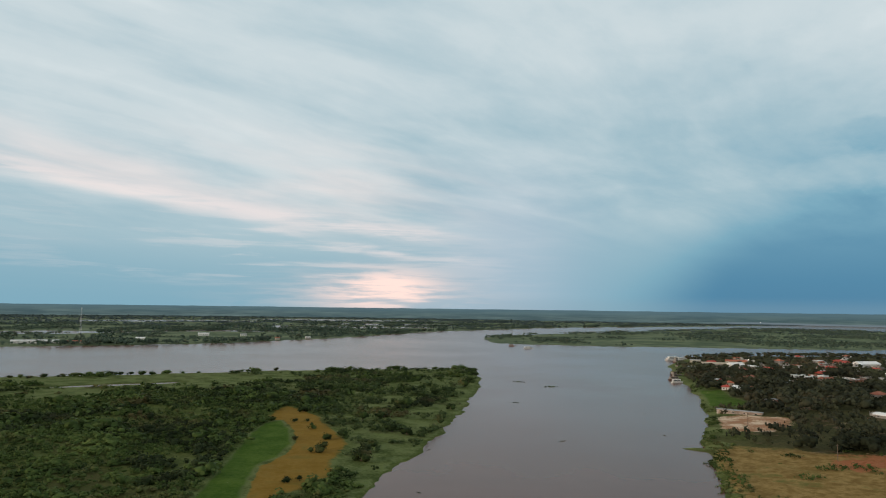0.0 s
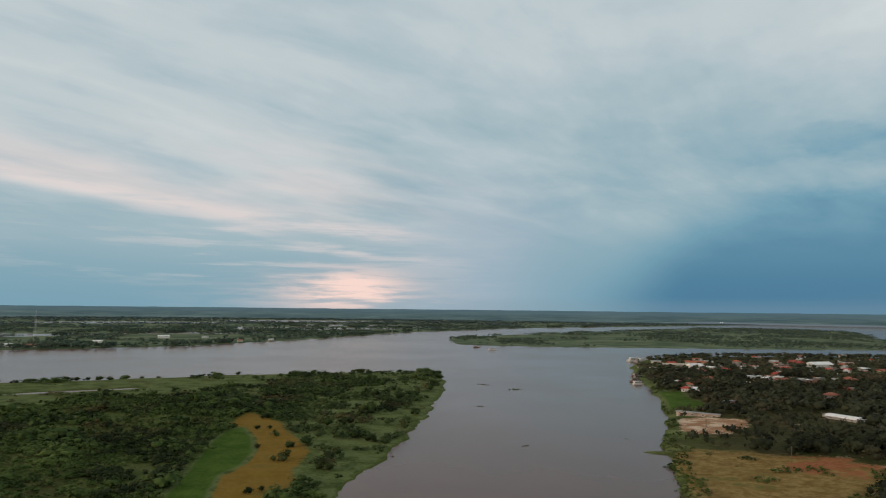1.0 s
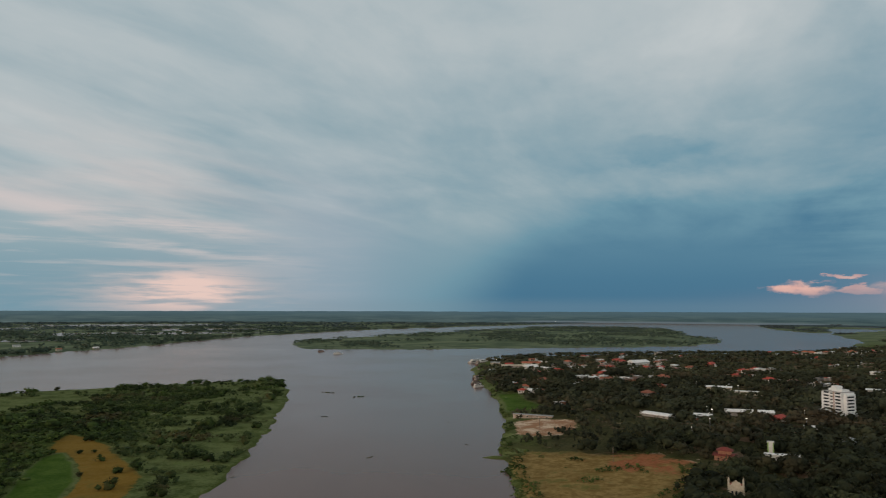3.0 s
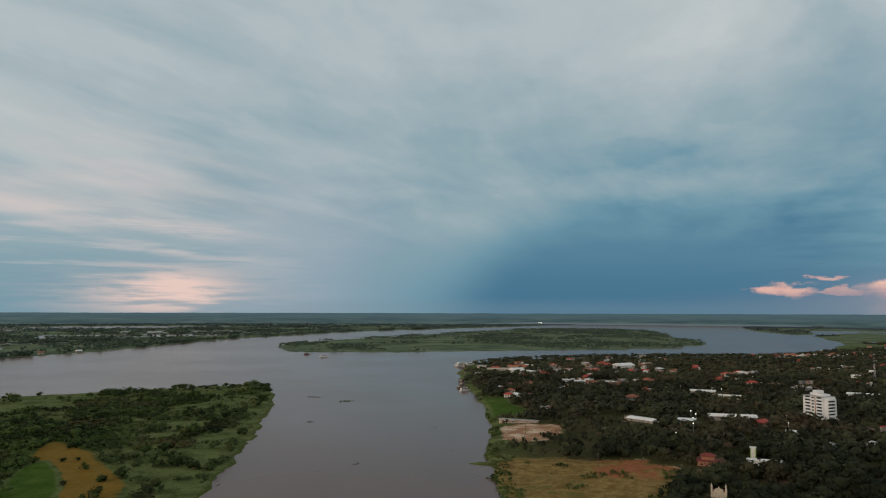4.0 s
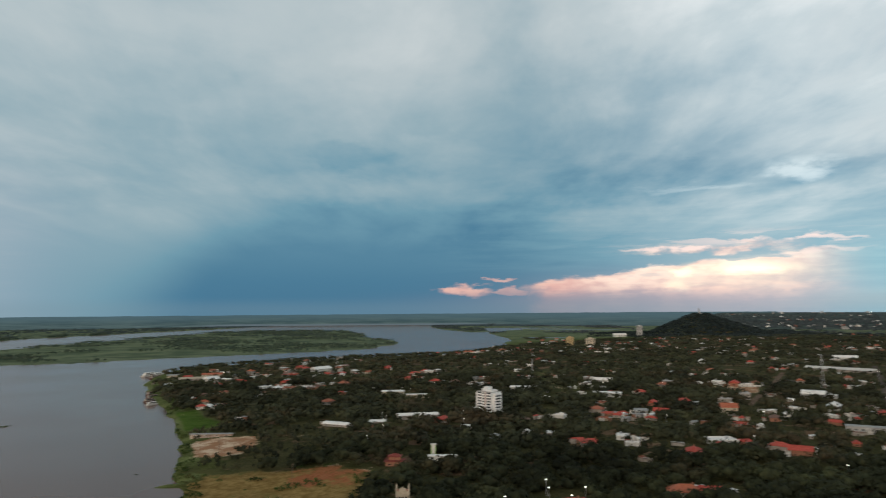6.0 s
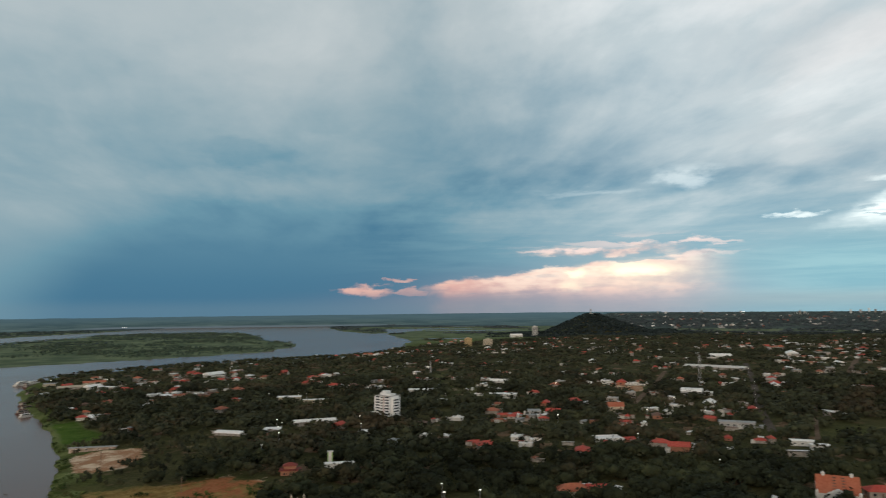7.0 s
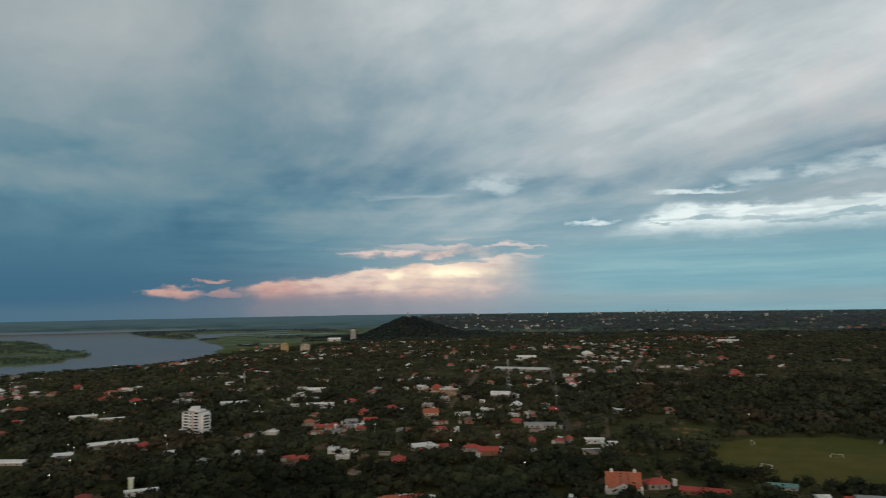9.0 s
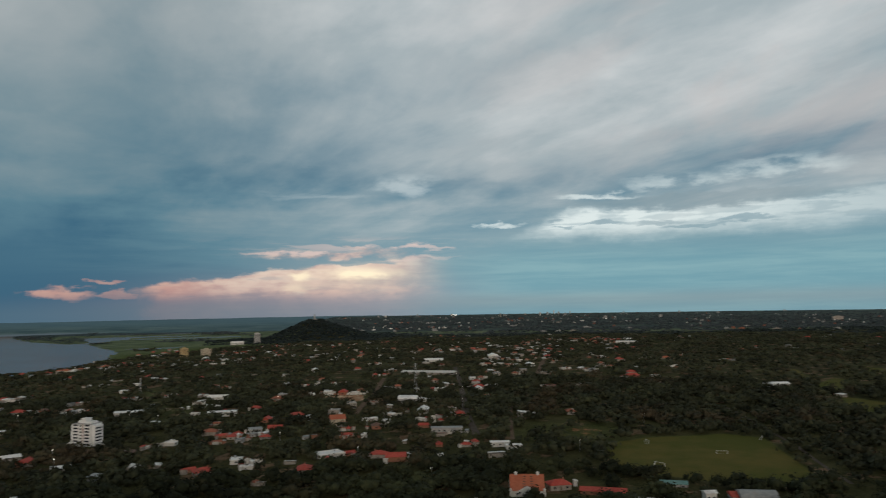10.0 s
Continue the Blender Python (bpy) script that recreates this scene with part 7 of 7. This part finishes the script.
    spots = np.stack([x, y, height(x, y)], -1)
    # leaf colour turns bluer in distance bands, haze painted into the foliage
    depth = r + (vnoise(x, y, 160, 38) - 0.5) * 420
    for lo, hi, leaf_mat, label in ((0, 2600, M_MID_HAZE, "dark woods beyond the town"), (2600, 3000, M_HILL_HAZE, "distant woods on the eastern plateau"), (3000, 9000, M_EAST_HAZE, "woods towards the eastern skyline with painted blue-green haze")):
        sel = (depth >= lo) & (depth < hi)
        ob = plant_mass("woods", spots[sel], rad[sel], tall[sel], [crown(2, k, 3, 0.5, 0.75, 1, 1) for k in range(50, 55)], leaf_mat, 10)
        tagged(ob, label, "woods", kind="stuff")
    x, y = HILL[0] + rng.normal(0, 170, 5200), HILL[1] + rng.normal(0, 170, 5200)
    ok = (np.hypot(x - HILL[0], y - HILL[1]) < 430) & (np.hypot(x - HILL[0], y - HILL[1]) > 16)
    x, y = x[ok], y[ok]
    rad = rng.uniform(8, 13, len(x))
    ob = plant_mass("woods", np.stack([x, y, height(x, y) - 0.5], -1), rad, rad * 0.35 + 3, [crown(3, s, 3, 0.5, 0.75, 1, 1) for s in range(50, 55)], M_HILL_HAZE, 15)
    tagged(ob, "dark woods covering the steep hill", "woods", kind="stuff")


def build_far_woods():
    rng = np.random.default_rng(13)
    x, y = scatter(rng, 22000, 1150, 4450, -40, 45)
    d, which = shore(x, y)
    dens = vnoise(x, y, 210, 41) * 0.65 + vnoise(x, y, 45, 42) * 0.35
    ok = ((which == 1) & (d > 4) & (dens > 0.57 - 0.16 * (d < 60) - 0.2 * step(np.hypot(x, y), 3000, 3600))) | ((which == 2) & (d > 6) & (dens > 0.56 - 0.10 * (d < 45) + 0.10 * (x < 700))) | ((which == 3) & (y > 1900) & (d > 4) & (d < 420) & (dens > 0.40))
    x, y = x[ok], y[ok]
    rad = rng.uniform(4, 9, len(x)) * (1 + np.hypot(x, y) / 6000) * np.where(which[ok] == 2, 0.7, 1.0)
    spots = np.stack([x, y, height(x, y)], -1)
    tall = rad * np.where(np.hypot(x, y) > 2600, 0.35, 0.65) + 2.2
    nearer = np.hypot(x, y) < 2500
    # both leaf colours hold painted distance haze, the farther one more
    for sel, leaf_mat, label in ((nearer, M_BANK_HAZE, "dark riverside trees on the banks and island"), (~nearer, M_FAR_HAZE, "distant woods on the flood plain")):
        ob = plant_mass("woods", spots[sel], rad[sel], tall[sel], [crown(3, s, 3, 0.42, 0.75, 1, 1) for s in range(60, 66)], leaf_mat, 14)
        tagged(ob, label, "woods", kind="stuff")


def build_island_woods():
    rng = np.random.default_rng(23)
    x, y = rng.uniform(90, 1970, 16000), rng.uniform(1500, 3300, 16000)
    x2, y2 = rng.uniform(-1500, 300, 15000), rng.uniform(950, 2600, 15000)
    x, y = np.concatenate([x, x2]), np.concatenate([y, y2])
    d, which = shore(x, y)
    grove = vnoise(x, y, 150, 44) * 0.6 + vnoise(x, y, 45, 45) * 0.4
    isle = (which == 2) & (d > 5) & (grove > 0.64 - 0.06 * (d < 35) - 0.10 * step(x, 500, 900))
    bank = (which == 1) & (d > 5) & (d < 420) & (grove > 0.57 - 0.08 * (d < 45) - 0.10 * (x < -740))
    ok = (isle | bank) & off_buildings(x, y)
    x, y = x[ok], y[ok]
    rad = rng.uniform(4.5, 8.5, len(x))
    ob = plant_mass("woods", np.stack([x, y, height(x, y) - 0.3], -1), rad, rad * 0.75 + 1.5, [crown(4, s, 3, 0.40, 0.75, 1, 1) for s in range(80, 86)], M_BANK_HAZE, 24)
    tagged(ob, "groves of dark trees on the island and far bank", "woods", kind="stuff")


def build_bank_groves():
    """Tall waterside trees along the far bank, in groves with gaps."""
    rng = np.random.default_rng(29)
    x, y = rng.uniform(-900, 900, 60000), rng.uniform(1150, 3400, 60000)
    d, which = shore(x, y)
    grove = vnoise(x, y, 70, 46) * 0.7 + vnoise(x, y, 25, 47) * 0.3
    belt = (which == 1) & (d > 3) & (d < 26) & (grove > 0.52)
    wood = (which == 1) & (d > 3) & (np.hypot((x + 662) / 62, (y - 1372) / 48) < 1)
    ok = (belt | wood) & off_buildings(x, y)
    x, y = x[ok], y[ok]
    rad = rng.uniform(4.5, 8.0, len(x))
    ob = plant_mass("woods", np.stack([x, y, height(x, y) - 0.3], -1), rad, rad * 0.9 + 4.0, [crown(5, k, 3, 0.38, 0.8, 2, 1) for k in range(110, 116)], M_BANK_HAZE, 30)
    tagged(ob, "tall dark waterside trees along the far bank", "woods", kind="stuff")


def single_trees():
    """The nearest town trees, each with trunk, limbs and crown."""
    rng = np.random.default_rng(77)
    x, y = scatter(rng, 2600, 225, 470, 22, 108)
    d, which = shore(x, y)
    ok = (which == 3) & (d > 10) & keep_off(x, y, [FIELD, SAND, LAWN, PITCH, LOW_ZONE], 4) & off_buildings(x, y) & off_roads(x, y)
    x, y = x[ok], y[ok]
    order = np.argsort(np.hypot(x, y) + rng.uniform(0, 120, len(x)))
    kinds, made = [], 0
    for i in order:
        if made >= 280:
            break
        if any((x[i] - a) ** 2 + (y[i] - b) ** 2 < 49 for a, b, _ in FOOTPRINTS[-made:] if made):
            continue
        size = rng.uniform(3.6, 5.6)
        m = pose(x[i], y[i], ground_z(x[i], y[i]) - 0.2, 0, 0, rng.uniform(0, 360))
        if len(kinds) < 7:
            s = 100 + len(kinds)
            ob = new("tree")
            ob.matrix_world = m
            h, r = size * 1.9, size
            bm = bmesh.new()
            tube(bm, 0.42, 0.22, 0, h * 0.55, 8)
            part("trunk", bm, M_BARK, ob)
            for k in range(4):
                a = k * 1.6 + s
                bm = bmesh.new()
                solid(bm, [[(c[0] + w * math.cos(q), c[1] + w * math.sin(q), c[2]) for q in (0, 1.57, 3.14, 4.71)] for c, w in (((0, 0, h * 0.35), 0.2), ((r * 0.55 * math.cos(a), r * 0.55 * math.sin(a), h * 0.68), 0.08))])
                part("limb", bm, M_BARK, ob)
            v, tri = crown(170, s, 8, 0.13, 0.75, 4, 2)
            me = mesh_from("crown", v * (r, r, h * 0.72) + (0, 0, h * 0.3), tri, [M_TREE], True)
            layer = me.attributes.new("tint", "FLOAT", "POINT")
            layer.data.foreach_set("value", np.full(len(v), (0.1, 0.3, 0.5, 0.2, 0.65, 0.4, 0.05)[len(kinds)], np.float32))
            cr = new("crown", me)
            cr.parent = ob
            tagged(ob, "broadleaf tree with a dark uneven crown beside the town", "tree", "trees at the edge of town")
            kinds.append(ob)
        else:
            ob = copy_thing(kinds[int(rng.integers(0, 7))], m)
        FOOTPRINTS.append((x[i], y[i], 3.0))
        made += 1


build_spit_shrubs()
build_thickets()
build_bank_scrub()
single_bushes()
single_trees()
build_town_trees()
build_far_woods()
build_island_woods()
build_bank_groves()
